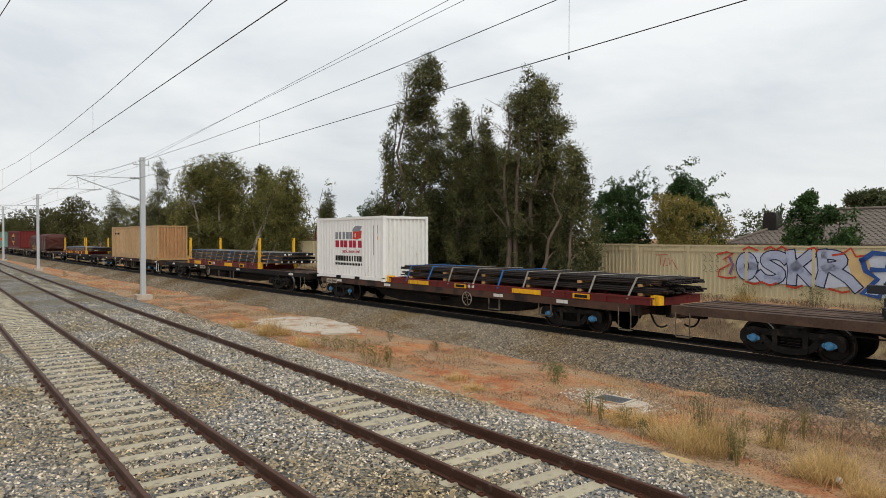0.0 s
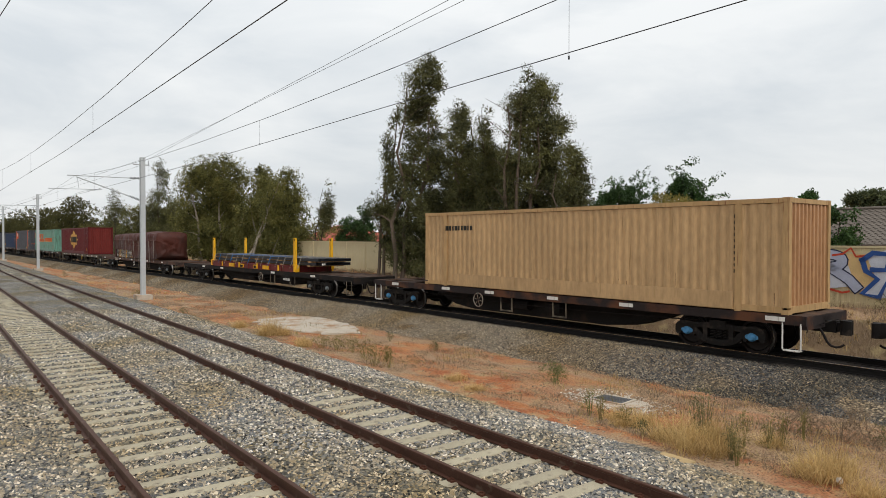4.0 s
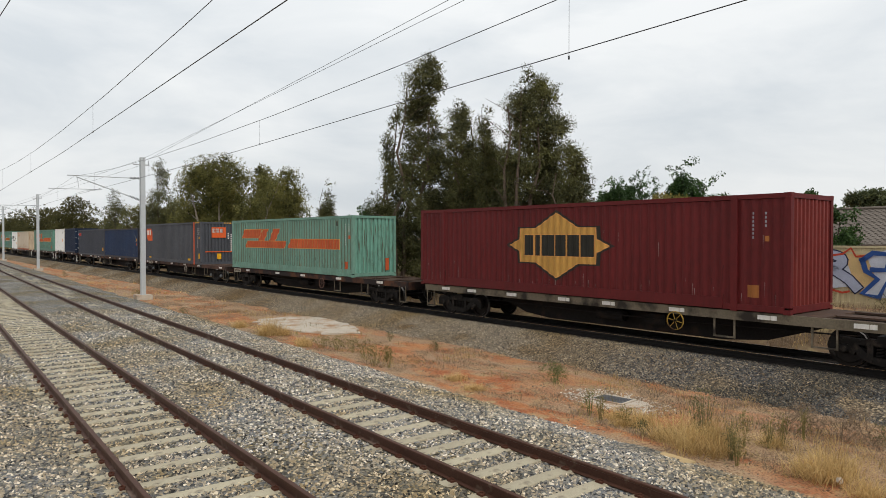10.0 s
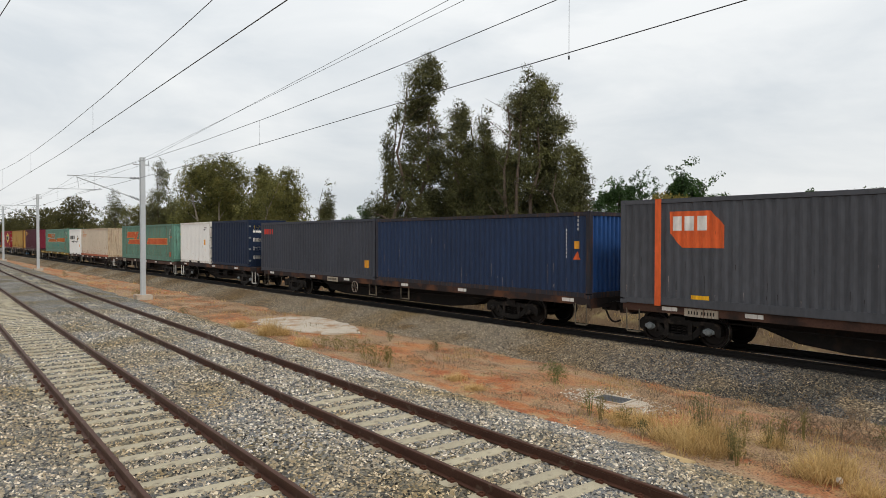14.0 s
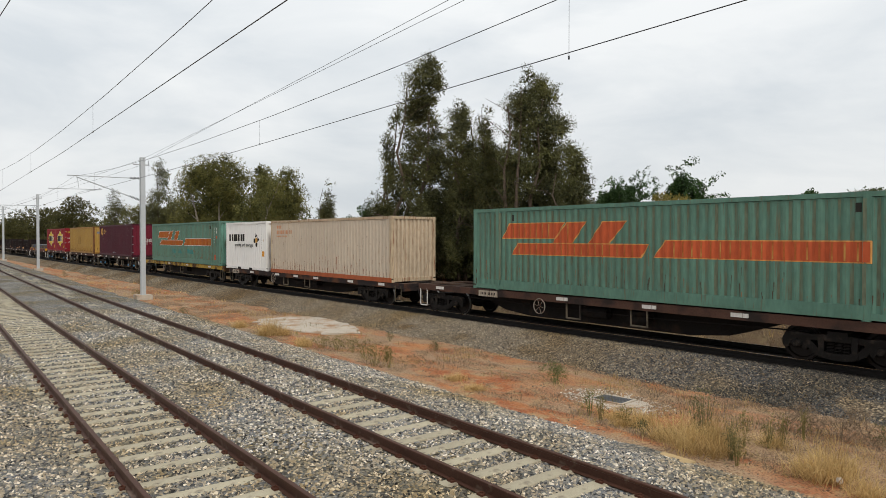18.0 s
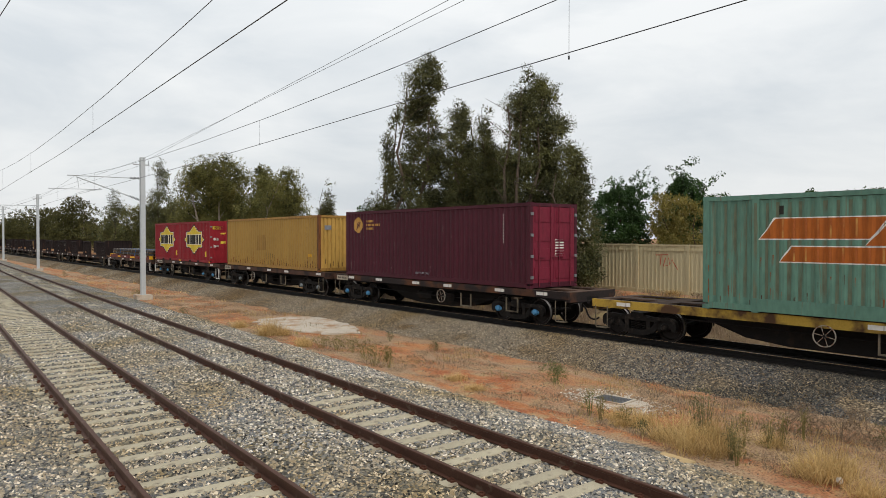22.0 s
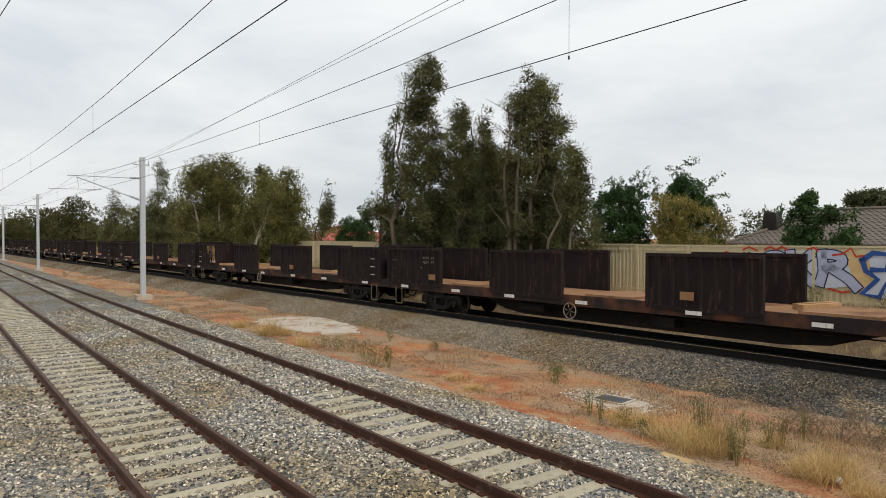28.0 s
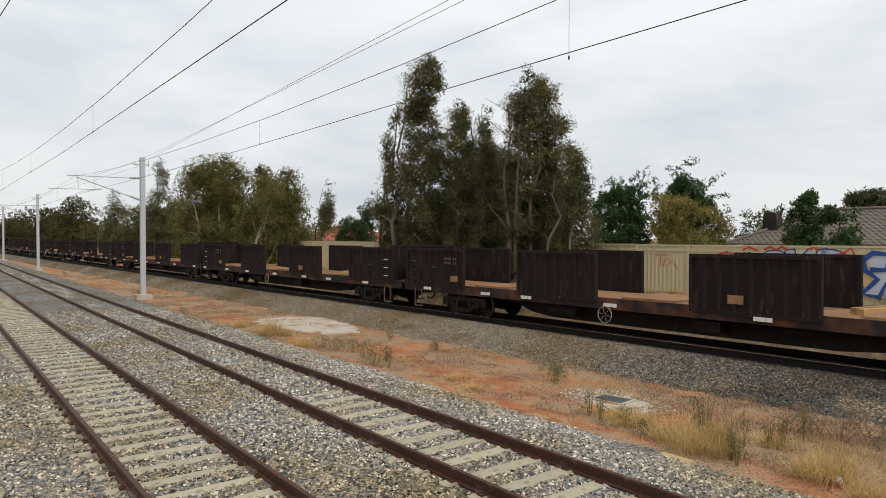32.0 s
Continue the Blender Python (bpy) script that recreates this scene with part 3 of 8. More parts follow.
def build_overhead():
    for x, y in ((-43.87, 10.54), (-88.7, 10.14), (-127.2, 9.8), (-170.0, 9.4), (-215.0, 9.0)):
        build_mast(x, y)
    mast_x = [-215.0, -170.0, -127.2, -88.7, -43.87, 1.0, 46.0]
    for k, mid in enumerate((TRACK_1, TRACK_2)):
        line = thing("overhead_line", "dark contact and catenary wires over the track", "wire", pose(0, 0, 0), "overhead lines", "structure")
        cw = [(x, mid + 0.12 * (-1) ** i, 5.80) for i, x in enumerate(mast_x)]
        cw = [cw[0]] + [q for a, b in zip(cw, cw[1:]) for q in (((a[0] + b[0]) / 2, mid, 5.68), b)]
        part("contact_wire", Mesh().tube(cw, 0.0065, 6), WIRE, line)
        pts = []
        for a, b in zip(mast_x, mast_x[1:]):
            for i in range(8):
                u = i / 8
                pts.append((a + (b - a) * u, mid, 6.85 - 0.55 * 4 * u * (1 - u)))
        part("catenary_wire", Mesh().tube(pts, 0.006, 6), WIRE, line)
        xs = (-6.16, -16.67, -27.5, -38.0, -50, -62, -74) if k else (-17.1, -28.5, -39.7, -50, -62, -74)
        for x in xs:
            zc = [p[2] for p in sorted(pts, key=lambda p: abs(p[0] - x))][0]
            d = Mesh().tube([(x, mid, 5.72), (x, mid, zc)], 0.003, 5)
            d.box(x - 0.009, x + 0.009, mid - 0.008, mid + 0.008, 5.70, 5.75)
            part("dropper", d, WIRE, line)
    feed = thing("feeder_wires", "thin wires strung between the mast tops", "wire", pose(0, 0, 0), kind="structure")
    for a, b in (((-43.87, 10.54, 7.9), (-12, 9.40, 8.68)), ((-43.87, 10.54, 8.1), (-12, 9.85, 8.77))):
        A, B = Vector(a), Vector(b)
        part("wire", Mesh().tube([A, B, A + (B - A) * 1.8], 0.006, 6), WIRE, feed)
    pts = [(x, y, 7.75) for x, y in ((-215, 9.0), (-170, 9.4), (-127.2, 9.8), (-88.7, 10.14), (-43.87, 10.54))]
    part("wire", Mesh().tube(pts, 0.006, 6), WIRE, feed)
    part("wire", Mesh().tube([(x, y, 8.1) for x, y, z in pts], 0.006, 6), WIRE, feed)
    part("wire", Mesh().tube([(-60, 0.8, 6.5), (-10.57, 0.8, 6.21), (-9.25, 0.8, 6.05), (6, 0.8, 5.8)], 0.006, 6), WIRE, feed)


build_overhead()


# ---------------- boundary fence ----------------
def fence_y(x):
    return 24.4 + SLOPE * (x + 13.4)


def build_fence():
    fence = thing("boundary_fence", "cream ribbed steel fence with painted tags", "fence", pose(0, 0, 0), kind="structure")
    W = 2.38
    prof, k = [], 0
    while k * 0.19 < W - 0.08:
        b = k * 0.19
        prof += [(b, 0), (b + 0.10, 0), (b + 0.12, -0.014), (b + 0.165, -0.014)]
        k += 1
    prof = [p for p in prof if p[0] < W - 0.05] + [(W - 0.05, 0)]
    sh = Mesh()
    for z in (0.14, 2.02):
        sh.v += [(a, b, z) for a, b in prof]
    n = len(prof)
    sh.f = [(i, i + 1, n + i + 1, n + i) for i in range(n - 1)]
    sheet = sh.data("panel_sheet", FENCE)
    rail = Mesh().box(0, W, -0.035, 0.035, 1.98, 2.05).data("top_rail", FENCE)
    mid = Mesh().box(0, W, -0.04, -0.005, 1.78, 1.84).data("cap_strip", FENCE)
    low = Mesh().box(0, W, -0.035, 0.035, 0.1, 0.17).data("bottom_rail", FENCE)
    plinth = Mesh().box(0, W, -0.03, 0.03, -0.25, 0.1).data("plinth", FENCE)
    post = Mesh().box(-0.05, 0.05, -0.055, 0.05, -0.3, 2.05).data("fence_post", FENCE)
    for i in range(-26, 6):
        x = -13.1 + i * W
        at = pose(x, fence_y(x), 1.02 + random.uniform(-0.012, 0.012), 0, 0, TURN)
        for nm, me in (("fence_post", post), ("panel_sheet", sheet), ("top_rail", rail), ("cap_strip", mid), ("bottom_rail", low), ("plinth", plinth)):
            hang(nm, me, fence, "", at)
    return fence


build_fence()

# ---------------- the train ----------------
SPANS = [(8.4, -11.75), (-11.95, -31.75), (-32.1, -56.8), (-57.1, -76.9), (-77.5, -102.3), (-102.6, -127.4), (-127.8, -148.0), (-148.2, -168.0), (-168.2, -188.2), (-188.5, -213.5), (-213.7, -228.2), (-228.4, -248.3),
         (-248.6, -268.8), (-269.0, -289.1), (-289.3, -305.3), (-305.5, -319.6), (-319.9, -335.0), (-335.3, -350.7)]   # couplings of the flat wagons
WAGON_OF = {}   # the wagon's middle for each load
TRAIN = []      # (thing, where it stands along the train)
WHEELS = []     # (wheelset, where it stands along the train)


def on_train(ob, s):
    TRAIN.append((ob, s))
    if not ob.name.startswith(("flat_wagon", "open_wagon")):
        under = [w for w in SPANS if w[1] - 0.5 < s < w[0] + 0.5]
        if under:
            WAGON_OF[ob.name] = min((sum(w) / 2 for w in under), key=lambda m: abs(m - s))
    return ob


def gain(t):
    """How far the slowly braking train runs ahead of its mean pace."""
    return 0.266 * t - 0.00831 * t * t


def place(s, t, ref=None):
    """The pose on the line at t of what stands at s; ref: the middle of its wagon."""
    near = max(0.0, min(32.0, (-16.0 - (s if ref is None else ref)) / SPEED))
    x = s + SPEED * t + gain(t) - gain(near)
    return pose(x, line_y(x), RAIL_TOP, 0, 0, TURN)


def wheelset_mesh():
    m, bright = Mesh(), []
    for s in (-1, 1):
        rim = [(0.46, -0.065), (0.49, -0.05), (0.49, -0.03), (0.46, -0.02), (0.455, 0.065), (0.39, 0.065), (0.36, 0.02), (0.16, 0.0), (0.12, 0.06), (0.08, 0.06)]
        b0 = len(m.v)
        n = 18
        for k in range(n):
            a = 2 * math.pi * k / n
            for r, y in rim + [(0.08, -0.06), (0.12, -0.06), (0.16, -0.035), (0.36, -0.02), (0.39, -0.065)]:
                m.v.append((r * math.cos(a), s * (0.745 + y), r * math.sin(a)))
        c = len(rim) + 5
        for k in range(n):
            for i in range(c):
                if i == 3:
                    bright.append(len(m.f))
                m.f.append((b0 + k * c + i, b0 + k * c + (i + 1) % c, b0 + ((k + 1) % n) * c + (i + 1) % c, b0 + ((k + 1) % n) * c + i))
    m.tube([(0, -1.0, 0), (0, 1.0, 0)], 0.075, 10)
    me = m.data("wheelset", WHEEL, True)
    me.materials.append(TREAD)
    for i in bright:
        me.polygons[i].material_index = 1
    return me


def bogie_meshes():
    y0, y1 = -0.075, 0.075
    # cast side frame: bone-shaped top chord that swells over the axle boxes, drooping bottom chord, pillars
    fr = Mesh()
    top = [(-1.28, 0.34), (-1.28, 0.66), (-1.02, 0.75), (-0.62, 0.70), (-0.3, 0.74), (0.3, 0.74), (0.62, 0.70), (1.02, 0.75), (1.28, 0.66), (1.28, 0.34),
           (1.12, 0.34), (1.08, 0.56), (0.72, 0.56), (0.5, 0.58), (-0.5, 0.58), (-0.72, 0.56), (-1.08, 0.56), (-1.12, 0.34)]
    fr.prism(rounded(top, 2), y0, y1)
    fr.prism(rounded([(-0.84, 0.62), (-0.64, 0.6), (-0.36, 0.30), (0.36, 0.30), (0.64, 0.6), (0.84, 0.62), (0.48, 0.14), (-0.48, 0.14)], 2), y0, y1)
    for q in (-1, 1):
        fr.prism(rounded([(q * 0.30, 0.2), (q * 0.46, 0.2), (q * 0.42, 0.45), (q * 0.46, 0.7), (q * 0.30, 0.7)], 1), y0 - 0.015, y1 + 0.01)
        fr.prism(rounded([(q * 0.68, 0.32), (q * 0.80, 0.32), (q * 0.86, 0.62), (q * 0.66, 0.62)], 1), y0, y1)
        fr.prism(rounded([(q * 0.52, 0.72), (q * 1.1, 0.74), (q * 1.22, 0.62), (q * 1.0, 0.64), (q * 0.62, 0.64)], 2), y0 - 0.03, y0)
    fr.box(-0.34, 0.34, 0.08, 0.1, 0.2, 0.72).box(-0.3, 0.3, y0 - 0.01, 0.09, 0.60, 0.70).box(-0.32, 0.32, y0 - 0.01, 0.09, 0.22, 0.29)
    coil = []
    for k in range(25):
        a = 2 * math.pi * k / 6
        coil.append((0.075 * math.cos(a), 0.06 * math.sin(a), 0.30 + 0.30 * k / 24))
    spring = Mesh().tube(coil, 0.02, 4)
    bol = Mesh().box(-0.22, 0.22, -1.1, 1.1, 0.66, 0.82).box(-0.3, 0.3, -0.35, 0.35, 0.8, 0.92)
    brake = Mesh().box(-0.05, 0.05, -0.85, 0.85, 0.38, 0.5).prism([(-0.05, -0.8), (0.05, -0.8), (0.16, 0), (0.05, 0.8), (-0.05, 0.8)], 0.41, 0.46, "z")
    cap = Mesh()
    cap.tube([(0, 0, 0), (0, -0.05, 0), (0, -0.09, 0)], [0.115, 0.11, 0.075], 14).prism(rounded([(-0.17, -0.07), (0.17, -0.07), (0.17, 0.08), (-0.17, 0.08)], 1), -0.02, 0.08)
    for k in range(3):
        a = 2 * math.pi * k / 3 + 0.5
        cap.tube([(0.055 * math.cos(a), -0.08, 0.055 * math.sin(a)), (0.055 * math.cos(a), -0.11, 0.055 * math.sin(a))], 0.018, 6)
    return fr.data("side_frame", BOGIE), spring.data("spring", BOGIE, True), bol.data("bogie", BOGIE), brake.data("brake_beam", BOGIE), {c: cap.data("axle_cap", mt, True) for c, mt in (("blue", BLUE_CAP), ("grey", GREY_CAP), ("dark", BOGIE))}


WHEELSET = wheelset_mesh()
SIDE_FRAME, SPRING, BOLSTER, BRAKE_BEAM, CAPS = bogie_meshes()


def add_bogie(wagon, s, at, cap="dark"):
    b = hang("bogie", BOLSTER, wagon, "oily black cast-steel bogie", pose(at - s, 0, 0))
    for e in (-1, 1):
        hang("side_frame", SIDE_FRAME, b, "", pose(0, e * 1.0, 0, 0, 0, 0 if e < 0 else 180))
        for x in (-0.19, 0.0, 0.19):
            hang("spring", SPRING, b, "", pose(x, e * 1.0, 0))
    for q in (-1, 1):
        hang("brake_beam", BRAKE_BEAM, b, "", pose(q * 0.42, 0, 0, 0, 0, 0 if q > 0 else 180))
        w = hang("wheelset", WHEELSET, b, "", pose(q * 0.92, 0, 0.46))
        WHEELS.append((w, at + q * 0.92, q * 0.92))
        for e in (-1, 1):
            hang("axle_cap", CAPS[cap], b, {"blue": "faded blue axle cap", "grey": "grey axle cap"}.get(cap, ""), pose(q * 0.92, e * 1.06, 0.46, 0, 0, 0 if e < 0 else 180))


HW_PAINT = {"white": paint("grimy_white_paint", "8d877b", amount=0.45), "yellow": SILL_YELLOW, "dark": surface("rusty_wheel_paint", rgb("6b5147"), rough=0.8, spread=0.3)}
HW_RIM = {c: Mesh().ring((0, 0, 0), 0.243, 0.265, -0.013, 0.013, 24).data("brake_wheel", mt) for c, mt in HW_PAINT.items()}
HW_SPOKE = {c: Mesh().tube([(0.03, 0, 0), (0.248, 0, 0)], 0.009, 5).data("spoke", mt) for c, mt in HW_PAINT.items()}
HANDLE_ARM = Mesh().box(0.0, 0.24, -0.02, 0.005, -0.02, 0.02).data("arm", WHITE)
HW_HUB = Mesh().tube([(0, -0.03, 0), (0, 0.25, 0)], 0.035, 8).data("hub", BLACK)


def brake_wheel(wagon, colour, x, y, z):
    w = hang("brake_wheel", HW_RIM[colour], wagon, "thin spoked hand-brake wheel", pose(x, y, z))
    for k in range(6):
        hang("spoke", HW_SPOKE[colour], w, "", pose(0, 0, 0, 0, 60 * k + 12, 0))
    hang("hub", HW_HUB, w)


COUPLER = Mesh().box(-0.25, 0.35, -0.13, 0.13, 0.68, 0.97).box(0.3, 0.5, -0.08, 0.08, 0.72, 0.93)
COUPLER.prism(rounded([(0.42, -0.15), (0.6, -0.19), (0.72, -0.16), (0.7, -0.06), (0.56, -0.02), (0.58, 0.06), (0.68, 0.12), (0.6, 0.19), (0.42, 0.16)], 2), 0.64, 1.0, "z")
COUPLER.tube([(0.05, -1.1, 0.72), (0.08, -1.08, 0.86), (0.1, -0.5, 0.9), (0.38, -0.05, 1.02)], 0.014, 5)
COUPLER = COUPLER.data("coupler", BOGIE)
HOSE = Mesh().tube([(-0.05, -0.42, 0.82), (0.06, -0.43, 0.76), (0.14, -0.43, 0.62), (0.2, -0.42, 0.48), (0.29, -0.4, 0.38), (0.4, -0.37, 0.35), (0.5, -0.33, 0.38), (0.56, -0.3, 0.43)], 0.03, 7).data("brake_hose", BLACK, True)
STEP = Mesh().tube([(-0.22, 0, 0.95), (-0.22, 0, 0.30), (-0.19, 0, 0.26), (0.19, 0, 0.26), (0.22, 0, 0.30), (0.22, 0, 0.95)], 0.02, 6).box(-0.2, 0.2, 0.0, 0.14, 0.255, 0.275)
STEPS = {c: STEP.data("step_iron", mt) for c, mt in (("white", WHITE), ("dark", SILL_OLIVE))}
PLATE = Mesh().box(-0.24, 0.24, -0.008, 0.008, -0.055, 0.055).data("reflector_plate", WHITE)
BOARD = Mesh().box(-0.5, 0.5, -0.008, 0.008, -0.11, 0.11).data("number_board", paint("worn_board_white", "a59b8b", rust="5d4636", amount=0.42))
BOARD_DARK = Mesh().box(-0.5, 0.5, -0.008, 0.03, -0.11, 0.24).data("number_board", BLACK)
DIGIT_PALE = Mesh().box(-0.024, 0.024, -0.004, 0.004, -0.06, 0.06).data("lettering", WHITE)
DIGIT = Mesh().box(-0.02, 0.02, -0.004, 0.004, -0.045, 0.045).data("lettering", INK)


def flat_wagon(s_r, s_l, bogies, wheel=None, sill=SILL_RUST, cap="dark", belly=True, deck="planks", wheel_colour="white", label="", plates=5, board=None, step="dark", low=0.22, lift=0.0, cross=False, board_z=0.98, dark_board=False, group="container flat wagons"):
    """A flat wagon between two couplings, with its deck, side sills, fish-belly, bogies and fittings."""
    s = (s_r + s_l) / 2
    half = (s_r - s_l) / 2 - 0.45
    w = thing("flat_wagon", label or "rusty brown steel container flat wagon on black bogies", "wagon", place(s, 0), group)
    for e in (-1, 1):
        part("side_sill", Mesh().box(-half, half, e * 1.22 - 0.03, e * 1.22 + 0.03, 0.90, 1.14).box(-half, half, e * 1.14 - 0.06, e * 1.14 + 0.06, 0.90, 0.93), sill, w)
        hang("headstock", Mesh().box(-0.08, 0.08, -1.19, 1.19, 0.8, 1.12).data("headstock", sill), w, "", pose(e * (half - 0.08), 0, 0))
        hang("coupler", COUPLER, w, "", pose(e * (half - 0.1), 0, 0, 0, 0, 0 if e > 0 else 180))
        hang("brake_hose", HOSE, w, "", pose(e * (half - 0.05), 0, 0, 0, 0, 0 if e > 0 else 180))
    b_r, b_l = bogies[0] - s, bogies[1] - s
    cs = Mesh().box(-half, half, -0.3, 0.3, 0.84, 1.08)
    if belly:
        cs.prism([(b_l + 1.3, 0.9), (b_l + 3.0, low + 0.12), (b_l + 4.2, low), (b_r - 4.2, low), (b_r - 3.0, low + 0.12), (b_r - 1.3, 0.9)], -0.42, 0.42)
    part("centre_sill", cs, BLACK, w, "sooty black centre sill")
    if deck == "planks":
        for y0, y1 in ((-1.185, -0.92), (-0.66, -0.40), (-0.26, 0.26), (0.40, 0.66), (0.92, 1.185)):
            part("deck_plank", Mesh().box(-half + 0.02, half - 0.02, y0, y1, 1.06, 1.135), DECK, w)
        n = int(2 * half / 1.5)
        bearer = Mesh().box(-0.06, 0.06, -1.18, 1.18, 0.95, 1.055).data("cross_bearer", DECK)
        for i in range(n + 1):
            hang("cross_bearer", bearer, w, "", pose(-half + 0.2 + i * (2 * half - 0.4) / n, 0, 0))
    else:
        m = Mesh()
        holes = int(2 * half / 2.1)
        xs = np.linspace(-half + 0.02, half - 0.02, holes + 1)
        for a in xs:
            m.box(max(a - 0.35, -half + 0.02), min(a + 0.35, half - 0.02), -1.185, 1.185, 1.09, 1.136)
        m.box(-half + 0.02, half - 0.02, -0.28, 0.28, 1.088, 1.134)
        for e in (-1, 1):
            m.box(-half + 0.02, half - 0.02, *sorted((e * 0.98, e * 1.187)), 1.087, 1.133)
        part("deck_plate", m, DECK, w)
    for at in bogies:
        add_bogie(w, s, at, cap)
    if wheel is not None:
        if cross:
            hub = hang("brake_handle", HW_HUB, w, "white four-armed brake handle", pose(wheel - s, -1.30, 0.72))
            for k in range(4):
                hang("arm", HANDLE_ARM, hub, "", pose(0, 0, 0, 0, 90 * k + 35, 0))
        else:
            brake_wheel(w, wheel_colour, wheel - s, -1.30, 0.72)
    for e in (-1, 1):
        hang("step_iron", STEPS[step], w, "", pose(e * (half - 0.35), -1.24, 0.0))
    rng = random.Random(int(abs(s) * 10))
    for i in range(plates):
        x = -half + (i + 0.5 + rng.uniform(-0.3, 0.3)) * 2 * half / plates
        hang("reflector_plate", PLATE, w, "scuffed white marker plate", pose(x, -1.26, 1.03))
    if board is not None:
        bo = hang("number_board", BOARD_DARK if dark_board else BOARD, w, "black number board" if dark_board else "dirty white number board", pose(board - s, -1.262, board_z))
        for i in range(9):
            hang("lettering", DIGIT_PALE if dark_board else DIGIT, bo, "", pose(-0.36 + 0.085 * i + (0.05 if i > 3 else 0), -0.01, 0))
    if wheel is not None:
        for k, x in enumerate((wheel - s + 1.1, wheel - s + 3.6)):
            m = Mesh()
            for a, b_, c_, d_ in ((x, x + 0.04, 0.42, 0.9), (x + 0.56, x + 0.6, 0.42, 0.9), (x, x + 0.6, 0.40, 0.44)):
                m.box(a, b_, -1.22, -1.17, c_, d_)
            part("step_frame", m, SILL_OLIVE if k else STEPS["dark"].materials[0], w, "grimy hanging step frame")
    eq = Mesh()
    eq.tube([(-1.2, -0.7, 0.62), (-0.2, -0.7, 0.62)], 0.17, 10).box(0.6, 1.3, -0.85, -0.5, 0.5, 0.8).tube([(1.5, 0.6, 0.66), (2.6, 0.6, 0.66)], 0.19, 10)
    eq.tube([(b_l + 0.6, -0.9, 0.75), (-1.2, -0.9, 0.66), (1.4, -0.9, 0.66), (b_r - 0.6, -0.9, 0.75)], 0.02, 5)
    part("brake_gear", eq, BLACK, w, "black air tank and brake rodding")
    for ob in w.children:
        if lift and ob.name.startswith(("side_sill", "headstock", "deck_", "cross_bearer", "reflector_plate", "number_board")):
            ob.matrix_basis = pose(0, 0, lift) @ ob.matrix_basis
    return on_train(w, s)


# ---- containers ----
SHELLS = {}


def corrugated(length, height, pitch=0.278, depth=0.034, flat=0.25):
    """A sheet in the x-z plane with trapezoid ribs towards -y."""
    n = max(2, round(length / pitch))
    p = length / n
    prof = []
    for i in range(n):
        b = -length / 2 + i * p
        prof += [(b, 0.0), (b + p * flat, 0.0), (b + p * 0.5, depth), (b + p * (0.5 + flat), depth)]
    prof.append((length / 2, 0.0))
    m = Mesh()
    for z in (0.0, height):
        m.v += [(a, b, z) for a, b in prof]
    k = len(prof)
    m.f = [(i, i + 1, k + i + 1, k + i) for i in range(k - 1)]
    return m


def shell(length, height, width, posts):
    key = (round(length, 2), round(height, 2), round(width, 2), posts)
    if key in SHELLS:
        return SHELLS[key]
    hl, hw = length / 2, width / 2
    d = {}
    d["side"] = corrugated(length - 0.3, height - 0.3)
    d["end"] = corrugated(width - 0.26, height - 0.3, 0.235, 0.075, 0.36)
    roof = corrugated(length - 0.3, width - 0.16, 0.3, 0.02)
    roof.v = [(x, z - (width - 0.16) / 2, height - 0.03 - y) for x, y, z in roof.v]
    d["roof"] = roof
    d["corner_post"] = [Mesh().box(*sorted((a * hl, a * (hl - 0.16))), *sorted((b * hw, b * (hw - 0.14))), 0.17, height - 0.12) for a in (-1, 1) for b in (-1, 1)]
    d["top_rail"] = [Mesh().box(-hl + 0.16, hl - 0.16, *sorted((b * hw, b * (hw - 0.06))), height - 0.13, height - 0.01) for b in (-1, 1)]
    d["bottom_rail"] = [Mesh().box(-hl + 0.16, hl - 0.16, *sorted((b * hw, b * (hw - 0.08))), 0.03, 0.19) for b in (-1, 1)]
    d["header"] = [Mesh().box(*sorted((a * hl, a * (hl - 0.08))), -hw + 0.14, hw - 0.14, height - 0.13, height - 0.01) for a in (-1, 1)]
    d["end_sill"] = [Mesh().box(*sorted((a * hl, a * (hl - 0.1))), -hw + 0.14, hw - 0.14, 0.03, 0.2) for a in (-1, 1)]
    if posts:
        d["lifting_post"] = [Mesh().box(a * 6.02 - 0.09, a * 6.02 + 0.09, *sorted((b * (hw + 0.008), b * (hw - 0.1))), 0.0, height - 0.01) for a in (-1, 1) for b in (-1, 1)]
    d["corner_casting"] = [Mesh().box(*sorted((a * (hl + 0.004), a * (hl - 0.178))), *sorted((b * (hw + 0.004), b * (hw - 0.162))), z, z + 0.118) for a in (-1, 1) for b in (-1, 1) for z in (0, height - 0.118)]
    d["floor"] = Mesh().box(-hl + 0.1, hl - 0.1, -hw + 0.08, hw - 0.08, 0.08, 0.17)
    SHELLS[key] = d
    return d


